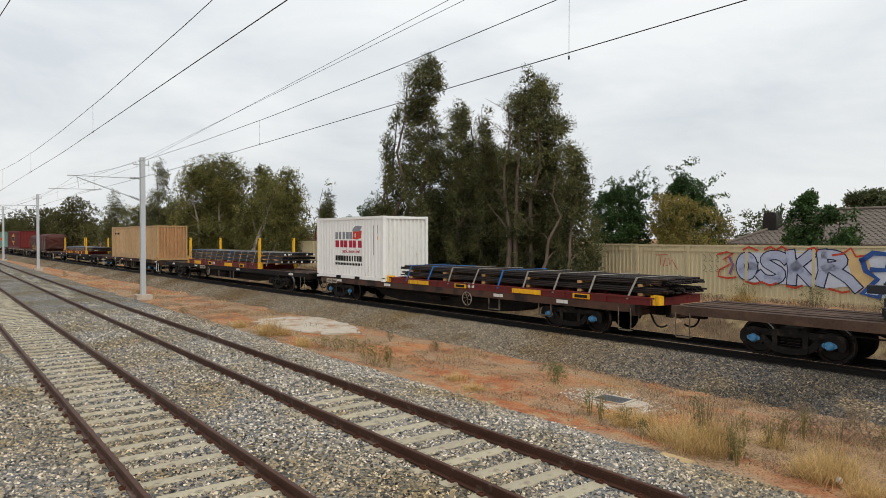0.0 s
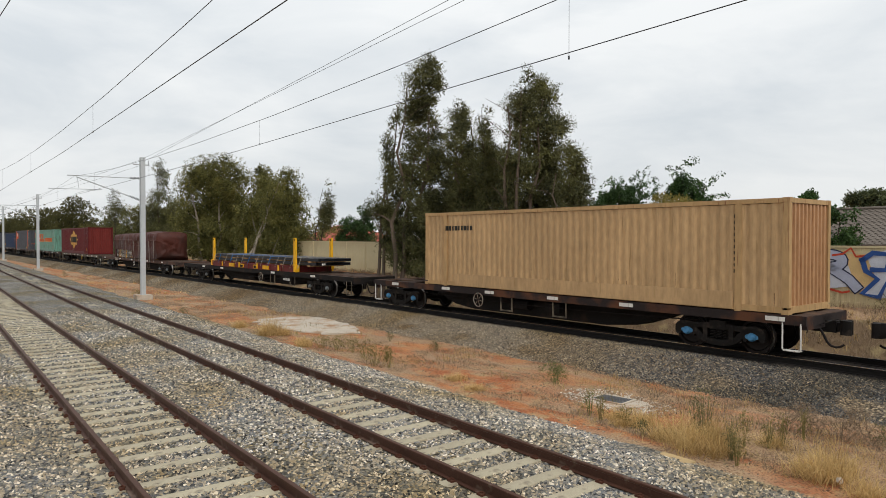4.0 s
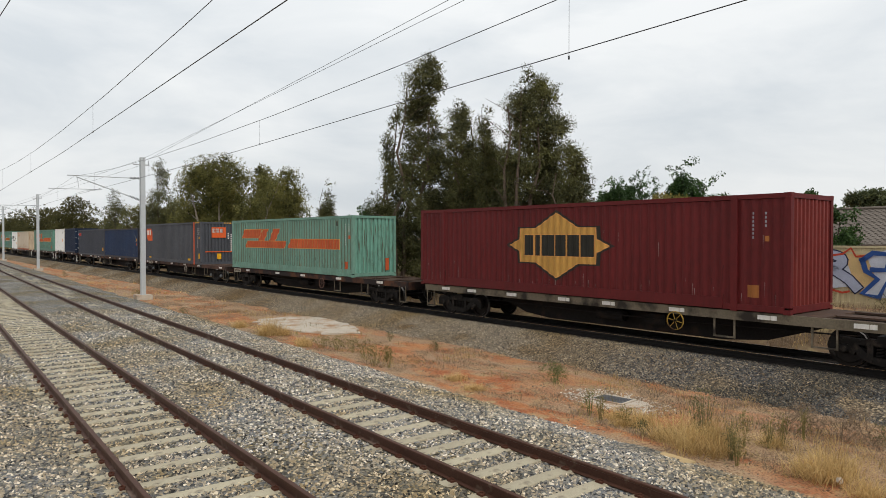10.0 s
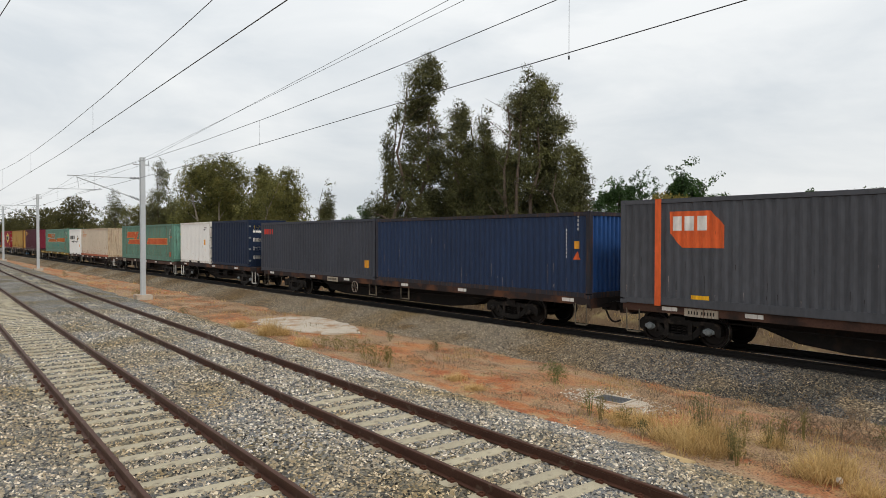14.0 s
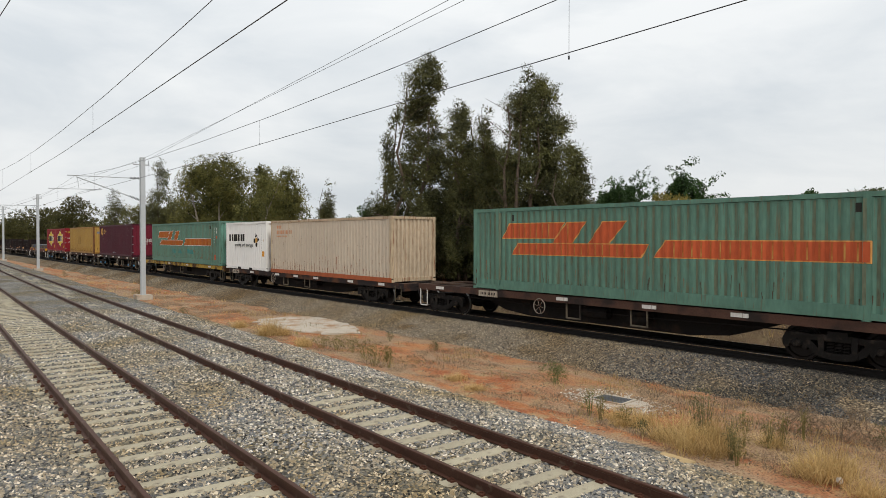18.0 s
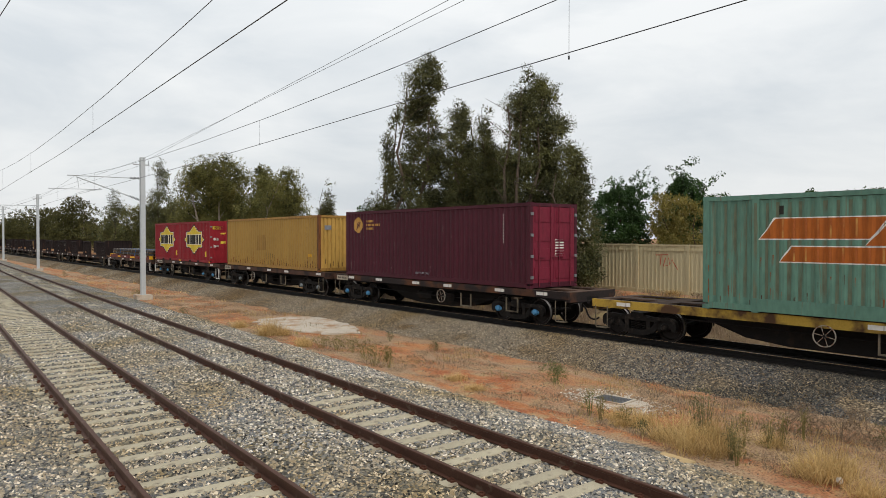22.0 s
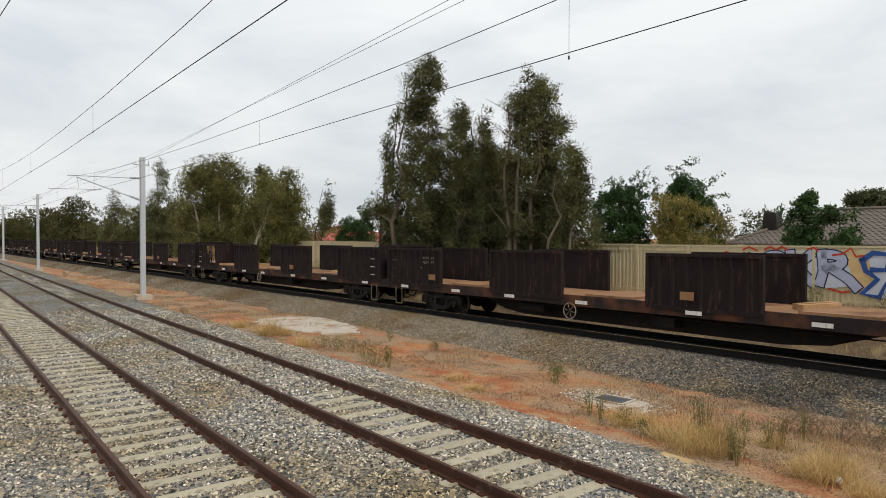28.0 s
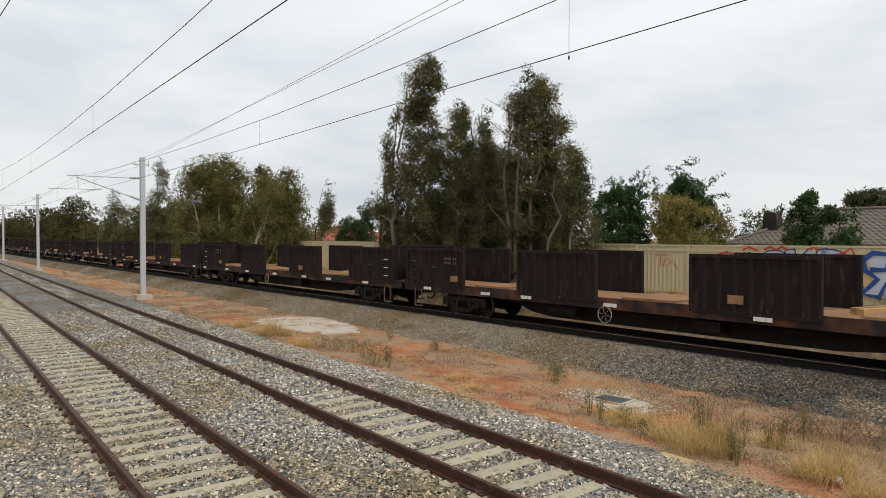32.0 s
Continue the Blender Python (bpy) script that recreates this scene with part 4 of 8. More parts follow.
def container(s_l, length, height, width, mat, label, trim=None, end_mat=None, posts=False, doors=False, group="freight containers", z=1.14, post_mat=None):
    s = s_l + length / 2
    c = thing("container", label, "container", place(s, 0) @ pose(0, 0, z), group)
    d = shell(length, height, width, posts)
    # end_mat: on some containers a paler copy, with the ends' sunlight in its colour
    trim, end_mat = trim or mat, end_mat or mat
    hl, hw = length / 2, width / 2
    part("side_panel", d["side"], mat, c, at=pose(0, -hw + 0.012, 0.16))
    part("side_panel", d["side"], mat, c, at=pose(0, hw - 0.012, 0.16, 0, 0, 180))
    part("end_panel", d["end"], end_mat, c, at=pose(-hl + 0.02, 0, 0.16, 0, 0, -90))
    if doors:
        for e in (-1, 1):
            m = Mesh().box(hl - 0.06, hl - 0.012, *sorted((e * 0.01, e * (hw - 0.14))), 0.2, height - 0.14)
            for k in range(4):
                zz = 0.2 + (height - 0.34) * (k + 0.5) / 4
                m.box(hl - 0.02, hl + 0.012, *sorted((e * 0.1, e * (hw - 0.24))), zz - 0.2, zz + 0.2)
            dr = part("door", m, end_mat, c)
            for yy in (0.22, hw - 0.42):
                part("lock_rod", Mesh().tube([(hl + 0.045, e * yy, 0.08), (hl + 0.045, e * yy, height - 0.08)], 0.018, 6).box(hl + 0.02, hl + 0.06, e * yy - 0.03, e * yy + 0.25, 1.1, 1.14), end_mat, dr)
            for k in range(4):
                part("hinge", Mesh().box(hl - 0.02, hl + 0.03, *sorted((e * (hw - 0.15), e * (hw - 0.02))), 0.4 + k * (height - 0.8) / 3 - 0.05, 0.4 + k * (height - 0.8) / 3 + 0.05), GREY_CAP, dr)
    else:
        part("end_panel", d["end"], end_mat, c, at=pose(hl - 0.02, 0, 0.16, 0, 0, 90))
    part("roof", d["roof"], mat, c)
    part("floor", d["floor"], BLACK, c)
    for nm in ("corner_post", "top_rail", "bottom_rail", "header", "end_sill", "corner_casting", "lifting_post"):
        for me in d.get(nm, ()):
            part(nm, me, (post_mat or trim) if nm in ("corner_post", "corner_casting") else trim, c)
    return on_train(c, s)


def rib_depth(c, x):
    """How far the near side's sheet lies behind its outermost plane, x metres from its lower left corner."""
    L = c["len"]
    if c["posts"] and abs(abs(x - L / 2) - 6.02) < 0.09:
        return -0.008
    u, run = x - 0.15, L - 0.3
    if u < 0.012 or u > run - 0.012:
        return 0.0
    q = (u * max(2, round(run / 0.278)) / run) % 1.0
    return 0.012 + 0.034 * max(0.0, min(1.0, (q - 0.25) * 4, (1 - q) * 4))


def poly(c, name, pts, mat, off=0.0, label=""):
    """A shape painted over the ribs of the near side; points are metres from the side's lower left corner."""
    L, Wd = c["len"], c["wid"]
    lo, hi = min(p[0] for p in pts), max(p[0] for p in pts)
    run = L - 0.3
    p = run / max(2, round(run / 0.278))
    cuts = [x for x, _ in pts]
    cuts += [0.15 + k * p / 4 for k in range(int((lo - 0.15) / p * 4), int((hi - 0.15) / p * 4) + 2)]
    cuts += [0.162, L - 0.162] + ([L / 2 + e * 6.02 + f * 0.09 for e in (-1, 1) for f in (-1, 1)] if c["posts"] else [])
    cuts = sorted(x for x in cuts if lo <= x <= hi)
    edges = list(zip(pts, pts[1:] + pts[:1]))

    def span(x):
        zs = [a[1] + (b[1] - a[1]) * (x - a[0]) / (b[0] - a[0]) for a, b in edges if min(a[0], b[0]) <= x <= max(a[0], b[0]) and a[0] != b[0]]
        return min(zs), max(zs)

    m, last = Mesh(), None
    for a, b in zip(cuts, cuts[1:]):
        if b - a < 1e-5:
            continue
        e = (b - a) * 1e-3
        (la, ha), (lb, hb) = span(a + e), span(b - e)
        ya, yb = (-Wd / 2 + rib_depth(c, x) - 0.003 - 0.5 * off for x in (a + e, b - e))
        if last is None or abs(last[0] - la) + abs(last[1] - ha) > 0.01:
            m.v += [(a - L / 2, ya, la), (a - L / 2, ya, ha)]
        n = len(m.v)
        m.v += [(b - L / 2, yb, lb), (b - L / 2, yb, hb)]
        m.f.append((n - 2, n, n + 1, n - 1))
        last = (lb, hb)
    return part(name, m, mat, c, label)


def slab(c, name, x0, x1, z0, z1, mat, off=0.0, label=""):
    """A plate fixed flat on the near side."""
    L, Wd = c["len"], c["wid"]
    return part(name, Mesh().box(x0 - L / 2, x1 - L / 2, -Wd / 2 - 0.012 - off, -Wd / 2 + 0.002, z0, z1), mat, c, label)


def rect(c, name, x0, x1, z0, z1, mat, off=0.0, label=""):
    flat = name in ("base_panel", "rusty_base_rail", "top_rail", "bottom_rail", "stripe", "fork_pocket")
    return slab(c, name, x0, x1, z0, z1, mat, off, label) if flat else poly(c, name, [(x0, z0), (x1, z0), (x1, z1), (x0, z1)], mat, off=off, label=label)


def end_rect(c, name, y0, y1, z0, z1, mat, label=""):
    """The same on the front end; y from the near edge."""
    L, Wd = c["len"], c["wid"]
    return part(name, Mesh().box(L / 2 - 0.005, L / 2 + 0.012, -Wd / 2 + y0, -Wd / 2 + y1, z0, z1), mat, c, label)


def boxed(s_l, length, height, width, *a, **k):
    c = container(s_l, length, height, width, *a, **k)
    c["len"], c["wid"], c["posts"] = length, width, bool(k.get("posts"))
    return c


def bars(c, x0, x1, z, h, mat, n, seed=0):
    """A line of writing that is not spelled out, as plain bars."""
    rng = random.Random(seed + n)
    x, step = x0, (x1 - x0) / n
    for i in range(n):
        rect(c, "lettering", x + step * 0.08, x + step * (0.78 + 0.1 * rng.random()), z, z + h, mat, off=0.006)
        x += step


def words(c, text, x, z, size, mat, stretch=1.0):
    """Plain words painted on the near side."""
    cu = bpy.data.curves.new("words", "FONT")
    cu.body, cu.size, cu.extrude = text, size, 0.004
    tm = new("words", cu)
    me = bpy.data.meshes.new_from_object(tm.evaluated_get(bpy.context.evaluated_depsgraph_get()))
    bpy.data.objects.remove(tm)
    me.materials.clear()
    me.materials.append(mat)
    hang("painted_words", me, c, "painted words", pose(x - c["len"] / 2, -c["wid"] / 2 - 0.012, z, 90, 0, 0) @ Matrix.Diagonal((stretch, 1, 1, 1)))


def column(c, x, z0, z1, w, mat, n):
    step = (z1 - z0) / n
    for i in range(n):
        rect(c, "lettering", x, x + w * 0.7, z0 + i * step, z0 + (i + 0.6) * step, mat)


def streaks(c, n, mat, low, high, seed=1, wide=0.03):
    """Tapering rust runs that hang from chips on the ribs of the near side."""
    rng = random.Random(seed)
    run = c["len"] - 0.3
    ribs = max(2, round(run / 0.278))
    for _ in range(n):
        x = 0.15 + (rng.randrange(ribs) + rng.choice((0.02, 0.12, 0.22))) * run / ribs
        z = rng.uniform(low, low + (high - low) * rng.random())
        h, w = rng.uniform(0.05, 0.4) * (2.0 if rng.random() < 0.15 else 1.0), rng.uniform(0.35, 1.0) * wide
        poly(c, "rust_streak", [(x, z), (x + w * 0.4, max(0.1, z - h)), (x + w * 0.6, max(0.1, z - h)), (x + w, z), (x + w * 0.6, z + 0.02)], mat)


def scuffs(c, n, mat, high, seed=7):
    streaks(c, n, mat, 0.4, high, seed, 0.016)


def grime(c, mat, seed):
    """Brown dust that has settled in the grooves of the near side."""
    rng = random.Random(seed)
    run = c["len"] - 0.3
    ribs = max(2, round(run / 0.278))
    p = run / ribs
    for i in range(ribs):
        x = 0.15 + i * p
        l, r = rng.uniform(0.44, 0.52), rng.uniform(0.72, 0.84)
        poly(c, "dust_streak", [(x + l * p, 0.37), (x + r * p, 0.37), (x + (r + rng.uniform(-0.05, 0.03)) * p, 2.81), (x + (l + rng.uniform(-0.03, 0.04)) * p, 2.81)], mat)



SMUDGE = surface("blue_green_smudge", rgb("3f7d7a"), rough=0.8, spread=0.3, scale=2, stain=rgb("55796b"), amount=0.5, stain_scale=3)
SCUFF = surface("chalky_scuff", rgb("8f8480"), rough=0.9, spread=0.3, scale=6)
SCUFF_DARK = surface("dark_scuff", rgb("231d1c"), rough=0.9, spread=0.3, scale=6)
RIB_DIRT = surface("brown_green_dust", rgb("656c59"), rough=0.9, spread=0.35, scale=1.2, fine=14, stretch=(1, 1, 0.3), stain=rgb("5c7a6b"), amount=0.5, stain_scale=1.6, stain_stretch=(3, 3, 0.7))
CREST = surface("rubbed_orange", rgb("a35a2c"), rough=0.8, spread=0.3, scale=3, stain=rgb("b98a4a"), amount=0.5, stain_scale=2.0)
STREAK = surface("rust_streak_brown", rgb("4a2f1e"), rough=0.9, spread=0.3, scale=6)
STREAK_ORANGE = surface("rust_streak_orange", rgb("7a4320"), rough=0.9, spread=0.3, scale=6)
STREAK_PALE = surface("rust_streak_tan", rgb("8a5c38"), rough=0.9, spread=0.3, scale=6)
P_WHITE = paint("container_white", "e3e2de", rust="b8b0a0", amount=0.08, spread=0.07)
P_BROWN = paint("container_tan", "b1926a", rust="8f7349", amount=0.22)
P_RED = paint("container_red", "581819", rust="491617", amount=0.2)
P_TEAL = paint("container_teal", "698d7e", rust="6d6450", amount=0.22)
P_TEAL2 = paint("container_green", "577a6b", rust="66604c", amount=0.26)
P_GREY = paint("container_grey", "47494e", rust="3f4045", amount=0.15)
P_BLUE = paint("container_blue", "1c2d49", rust="26364f", amount=0.2)
P_NAVY = paint("container_navy", "152238", rust="22324a", amount=0.14)
P_SLATE = paint("container_slate", "3a3d45", rust="34363c", amount=0.2)
P_CREAM = paint("container_cream", "bfb19e", rust="a38c70", amount=0.22, spread=0.12)
P_MAROON = paint("container_maroon", "431522", rust="38121b", amount=0.2)
P_MUSTARD = paint("container_mustard", "9c7b3d", rust="8d6a33", amount=0.2, spread=0.16)
P_CRIMSON = paint("container_crimson", "7f1822", rust="5f161c", amount=0.15)
P_RUST = surface("rusty_brown_black", rgb("211918"), rough=0.9, spread=0.35, scale=1.2, fine=22, bump=0.3, stain=rgb("46322a"), amount=0.30, stain_scale=2.4, stain_stretch=(2.5, 2.5, 0.5))
P_FLOOR = surface("rusty_ochre_floor", rgb("8c694b"), rough=0.9, spread=0.25, scale=1.0, fine=22, bump=0.3, stain=rgb("6b4631"), amount=0.4, stain_scale=1.2)
P_RUSTRAIL = paint("orange_rust_rail", "a0532f", rust="6b3d22", amount=0.3)
DECAL_AMBER = paint("decal_amber", "d1912c", rust="8a6a30", amount=0.15)
DECAL_YELLOW = paint("decal_yellow", "c9b13a", rust="8a7a30", amount=0.15)
DECAL_GOLD = paint("decal_gold", "b58a45", rust="7a5a30", amount=0.15)
DECAL_RED = paint("decal_red", "b8392f", rust="8a3a30", amount=0.1)
DECAL_GREY = paint("decal_grey", "80838a", rust="80807f", amount=0.1)
DECAL_RUST = paint("decal_rust_orange", "b4532f", rust="8a5a40", amount=0.15)
DECAL_TAN = paint("decal_tan_orange", "c98f4f", rust="9a6a40", amount=0.2)
DECAL_FADED = paint("decal_faded_orange", "c08a68", rust="b8a48a", amount=0.4)
DECAL_DULL = paint("decal_dull_orange", "8f5a2c", rust="6d2a20", amount=0.35)
DECAL_CLARET = paint("decal_claret", "a3203a", rust="8a3a40", amount=0.08)
DECAL_BURNT = paint("decal_burnt_orange", "9c541c", rust="7a4a24", amount=0.2)
DECAL_WHITE = paint("decal_white", "d5d2cc", rust="a09a90", amount=0.1)


def diamond(c, cx, cz, w, h, border, fill):
    """The star-cornered diamond badge with dark bars across it."""
    def star(k):
        a, b = w / 2 * k, h / 2 * k
        q = [(-1, 0), (-0.77, 0.2), (-0.76, 0.53), (-0.42, 0.54), (0, 1), (0.42, 0.54), (0.76, 0.53), (0.77, 0.2)]
        q += [(-x, -z) for x, z in q]
        return [(cx + a * x, cz + b * z) for x, z in q]
    poly(c, "badge_shadow", star(1.08), INK)
    poly(c, "badge_border", star(1.0), border, off=0.004, label="pale badge outline")
    poly(c, "badge", star(0.965), fill, off=0.008, label="yellow star-cornered badge")
    x = cx - w * 0.33
    for k, wide in enumerate((0.095, 0.05, 0.13, 0.095, 0.11, 0.12)):
        rect(c, "badge_bar_edge", x - 0.03, x + w * wide + 0.03, cz - h * 0.16 - 0.03, cz + h * 0.16 + 0.03, border, off=0.012)
        rect(c, "badge_bar", x, x + w * wide, cz - h * 0.16, cz + h * 0.16, INK, off=0.016)
        x += w * (wide + 0.017)


def slant_logo(c, ink, edge):
    """A plain logo of slanted slabs and a long bar, with pale worn edges."""
    shapes = [[(1.55, 1.90), (1.93, 2.40), (4.42, 2.40), (4.04, 1.90)], [(2.05, 1.33), (7.36, 1.33), (7.62, 1.70), (2.33, 1.70)],
              [(3.95, 1.74), (4.75, 1.74), (5.30, 2.40), (4.55, 2.40)], [(5.45, 1.74), (6.2, 1.74), (6.85, 2.40), (6.0, 2.40)], [(7.82, 1.35), (13.42, 1.35), (13.42, 1.82), (8.22, 1.82)]]
    for s_ in shapes:
        cx, cz = sum(p[0] for p in s_) / 4, sum(p[1] for p in s_) / 4
        poly(c, "logo_edge", [(x + 0.04 * (1 if x > cx else -1), z + 0.028 * (1 if z > cz else -1)) for x, z in s_], edge)
        poly(c, "logo_block", s_, ink, off=0.006, label="faded orange logo block")
        # paint rubbed pale along the crests of the ribs
        run = c["len"] - 0.3
        p = run / max(2, round(run / 0.278))
        lows, highs = sorted(q for q in s_ if q[1] < cz), sorted(q for q in s_ if q[1] > cz)
        for k in range(int(run / p)):
            a, b = 0.15 + (k + 0.05) * p, 0.15 + (k + 0.2) * p
            if a > max(lows[0][0], highs[0][0]) and b < min(lows[1][0], highs[1][0]):
                poly(c, "worn_crest", [(a, lows[0][1] + 0.02), (b, lows[0][1] + 0.02), (b, highs[0][1] - 0.02), (a, highs[0][1] - 0.02)], CREST, off=0.009)


# ---- what stands on which wagon ----
def post_pair(w, s, at, h=1.9):
    for e in (-1, 1):
        m = Mesh().prism([(-0.19, 0.0), (0.19, 0.0), (0.13, 0.45), (0.11, h), (-0.11, h), (-0.13, 0.45)], e * 1.13 - 0.05, e * 1.13 + 0.05)
        m.box(-0.2, 0.2, e * 1.13 - 0.09, e * 1.13 + 0.09, 0.12, 0.3).tube([(0.0, e * 1.13 - 0.07, 0.38), (0.0, e * 1.13 + 0.07, 0.38)], 0.11, 10)
        p = part("stanchion", m, YELLOW, w, "chipped yellow load post", at=pose(at - s, 0, 1.14))
        part("lug", Mesh().box(-0.05, 0.05, e * 1.13 - 0.06, e * 1.13 + 0.06, h - 0.16, h - 0.06), BLACK, p)


def rack(s_l, s_r, posts, group="load racks", tall=0.34, z=0.0, blocks=((0.16, 0.10), (0.36, 0.05), (0.62, 0.10), (0.8, 0.05))):
    """A maroon load rack that lies on a wagon's deck; yellow posts at its ends where it has them."""
    s, hl = (s_l + s_r) / 2, (s_r - s_l) / 2
    r = thing("load_rack", "worn maroon steel load rack with yellow fittings", "rack", place(s, 0) @ pose(0, 0, z), group)
    for e in (-1, 1):
        part("rack_rail", Mesh().box(-hl, hl, e * 1.19 - 0.04, e * 1.19 + 0.04, 1.145, 1.145 + tall).box(-hl, hl, e * 1.19 - 0.07, e * 1.19 + 0.07, 1.145 + tall - 0.05, 1.145 + tall + 0.002), RACK, r)
        part("rack_end", Mesh().box(e * hl - 0.05, e * hl + 0.05, -1.14, 1.14, 1.145, 1.145 + tall), RACK, r)
        part("end_block", Mesh().box(e * hl - 0.14, e * hl + 0.14, -1.26, -1.0, 1.17, 1.145 + tall + 0.06), YELLOW, r, "yellow corner block")
    n = max(2, round(2 * hl / 1.6))
    for i in range(n + 1):
        x = -hl + 0.1 + i * (2 * hl - 0.2) / n
        part("rack_bearer", Mesh().box(x - 0.06, x + 0.06, -1.14, 1.14, 1.2, 1.145 + tall), RACK, r)
        part("rib", Mesh().box(x - 0.03, x + 0.03, -1.27, -1.22, 1.15, 1.145 + tall), RACK, r)
    for f, wd in blocks:
        x = -hl + f * 2 * hl
        k = wd * hl
        if wd < 0.02:
            part("edge_strip", Mesh().box(x - k, x + k, -1.285, -1.235, 1.17, 1.15 + tall), YELLOW, r, "yellow upright strip")
            continue
        part("fork_pocket", Mesh().box(x - k, x + k, -1.275, -1.235, 1.18, 1.18 + tall * 0.66), YELLOW, r, "yellow fork pocket")
        if wd < 0.055:
            part("pocket_hole", Mesh().box(x - k * 0.75, x + k * 0.75, -1.282, -1.27, 1.21, 1.21 + tall * 0.42), BLACK, r)
    for i in range(3):
        rect_x = -hl * 0.25 + i * 0.22
        part("lettering", Mesh().box(rect_x, rect_x + 0.13, -1.24, -1.228, 1.22, 1.40), DECAL_WHITE, r)
    if posts:
        for at in (s_l + 0.1, s_r - 0.1):
            post_pair(r, s, at)
    return on_train(r, s)


def strap(load, x, z0, z1, lean, mat, hw=1.17):
    m = Mesh()
    for (a, b) in (((x, -1.24, z0 - 0.12), (x + lean, -hw, z1)), ((x + lean, -hw, z1), (x + lean, hw, z1)), ((x + lean, hw, z1), (x, 1.24, z0 - 0.12))):
        A, B = Vector(a), Vector(b)
        n = (B - A).normalized()
        across = Vector((1, 0, 0))
        up = across.cross(n) * 0.006
        k = len(m.v)
        for p in (A, B):
            for sx, su in ((-0.036, -1), (0.036, -1), (0.036, 1), (-0.036, 1)):
                m.v.append(tuple(p + across * sx + up * su))
        m.f += [(k, k + 1, k + 2, k + 3), (k + 4, k + 5, k + 6, k + 7)] + [(k + i, k + (i + 1) % 4, k + 4 + (i + 1) % 4, k + 4 + i) for i in range(4)]
    part("strap", m, mat, load, "blue lashing strap" if mat is STRAP_BLUE else "grey lashing strap")


def tube_load(s_l, s_r, z0, layers, across, size, label, lashings, blues=(), ragged=0.6, mat=STEEL, hollow=True, lean=0.35):
    """Long steel sections in layers with timber between, lashed down."""
    s, hl = (s_l + s_r) / 2, (s_r - s_l) / 2
    ld = thing("steel_load", label, "steel load", place(s, 0), "steel loads")
    rng = random.Random(int(-s * 7))
    z = z0
    pitch = 2.1 / across
    for k in range(layers):
        for i in range(9):
            x = -hl * 0.88 + i * hl * 0.22 + rng.uniform(-0.12, 0.12)
            part("timber_spacer", Mesh().box(x - 0.05, x + 0.05 + 0.1 * (i % 3 == 1), -1.1 - 0.08 * rng.random(), 1.12, z, z + 0.07), TIMBER, ld)
        z += 0.072
        for i in range(across):
            y = -1.05 + pitch * (i + 0.5)
            a, b = -hl + rng.random() * ragged, hl - rng.random() * ragged
            h = size / 2
            if hollow:
                t = 0.012
                m = Mesh().box(a, b, y - h, y + h, z, z + t).box(a, b, y - h, y + h, z + size - t, z + size).box(a, b, y - h, y - h + t, z + t, z + size - t).box(a, b, y + h - t, y + h, z + t, z + size - t)
            else:
                m = Mesh().tube([(a, y, z + h), (b, y, z + h)], h, 8)
            part("steel_tube" if hollow else "steel_bar", m, mat, ld)
            if hollow and k % 2 == 0 and rng.random() < 0.6:
                part("end_tag", Mesh().box(b - 0.005, b + 0.012, y - h * 0.8, y + h * 0.5, z + 0.02, z + size * 0.8), DECAL_WHITE, ld, "white paper end tag")
        z += size
    for i in range(lashings):
        x = -hl * 0.86 + i * hl * 1.62 / max(1, lashings - 1) + rng.uniform(-0.15, 0.15)
        strap(ld, x, z0, z + 0.01, lean * rng.uniform(0.7, 1.2), STRAP_BLUE if i in blues else STRAP)
    return on_train(ld, s)


def bar_load(s_l, s_r, z0, layers, label, lashings, blues):
    """Bundles of round bar with ragged ends."""
    s, hl = (s_l + s_r) / 2, (s_r - s_l) / 2
    ld = thing("steel_load", label, "steel load", place(s, 0), "steel loads")
    rng = random.Random(int(-s * 5))
    z = z0
    for k in range(layers):
        for i in range(6):
            x = -hl * 0.85 + i * hl * 0.34
            part("timber_spacer", Mesh().box(x - 0.05, x + 0.05, -1.14, 1.12, z, z + 0.08), TIMBER, ld)
        z += 0.082
        for i in range(5):
            y = -0.86 + i * 0.43
            for j in range(16):
                yy, zz = y + (j % 6 - 2.5) * 0.066, z + 0.03 + (j // 6) * 0.058
                off = rng.uniform(-0.3, 0.25)
                if 5 < j < 10 and 0 < i < 4 and k < layers - 1:
                    continue
                part("steel_bar", Mesh().tube([(-hl + 0.4 + off, yy, zz), (0, yy + rng.uniform(-0.01, 0.01), zz), (hl - 0.2 + off * 0.6, yy, zz)], 0.031, 6), BAR, ld)
        z += 0.19
    for i in range(lashings):
        x = -hl * 0.88 + i * hl * 1.66 / max(1, lashings - 1) + rng.uniform(-0.15, 0.15)
        strap(ld, x, z0, z + 0.01, 0.3 * rng.uniform(0.7, 1.2), STRAP_BLUE if i in blues else STRAP)
    return on_train(ld, s)


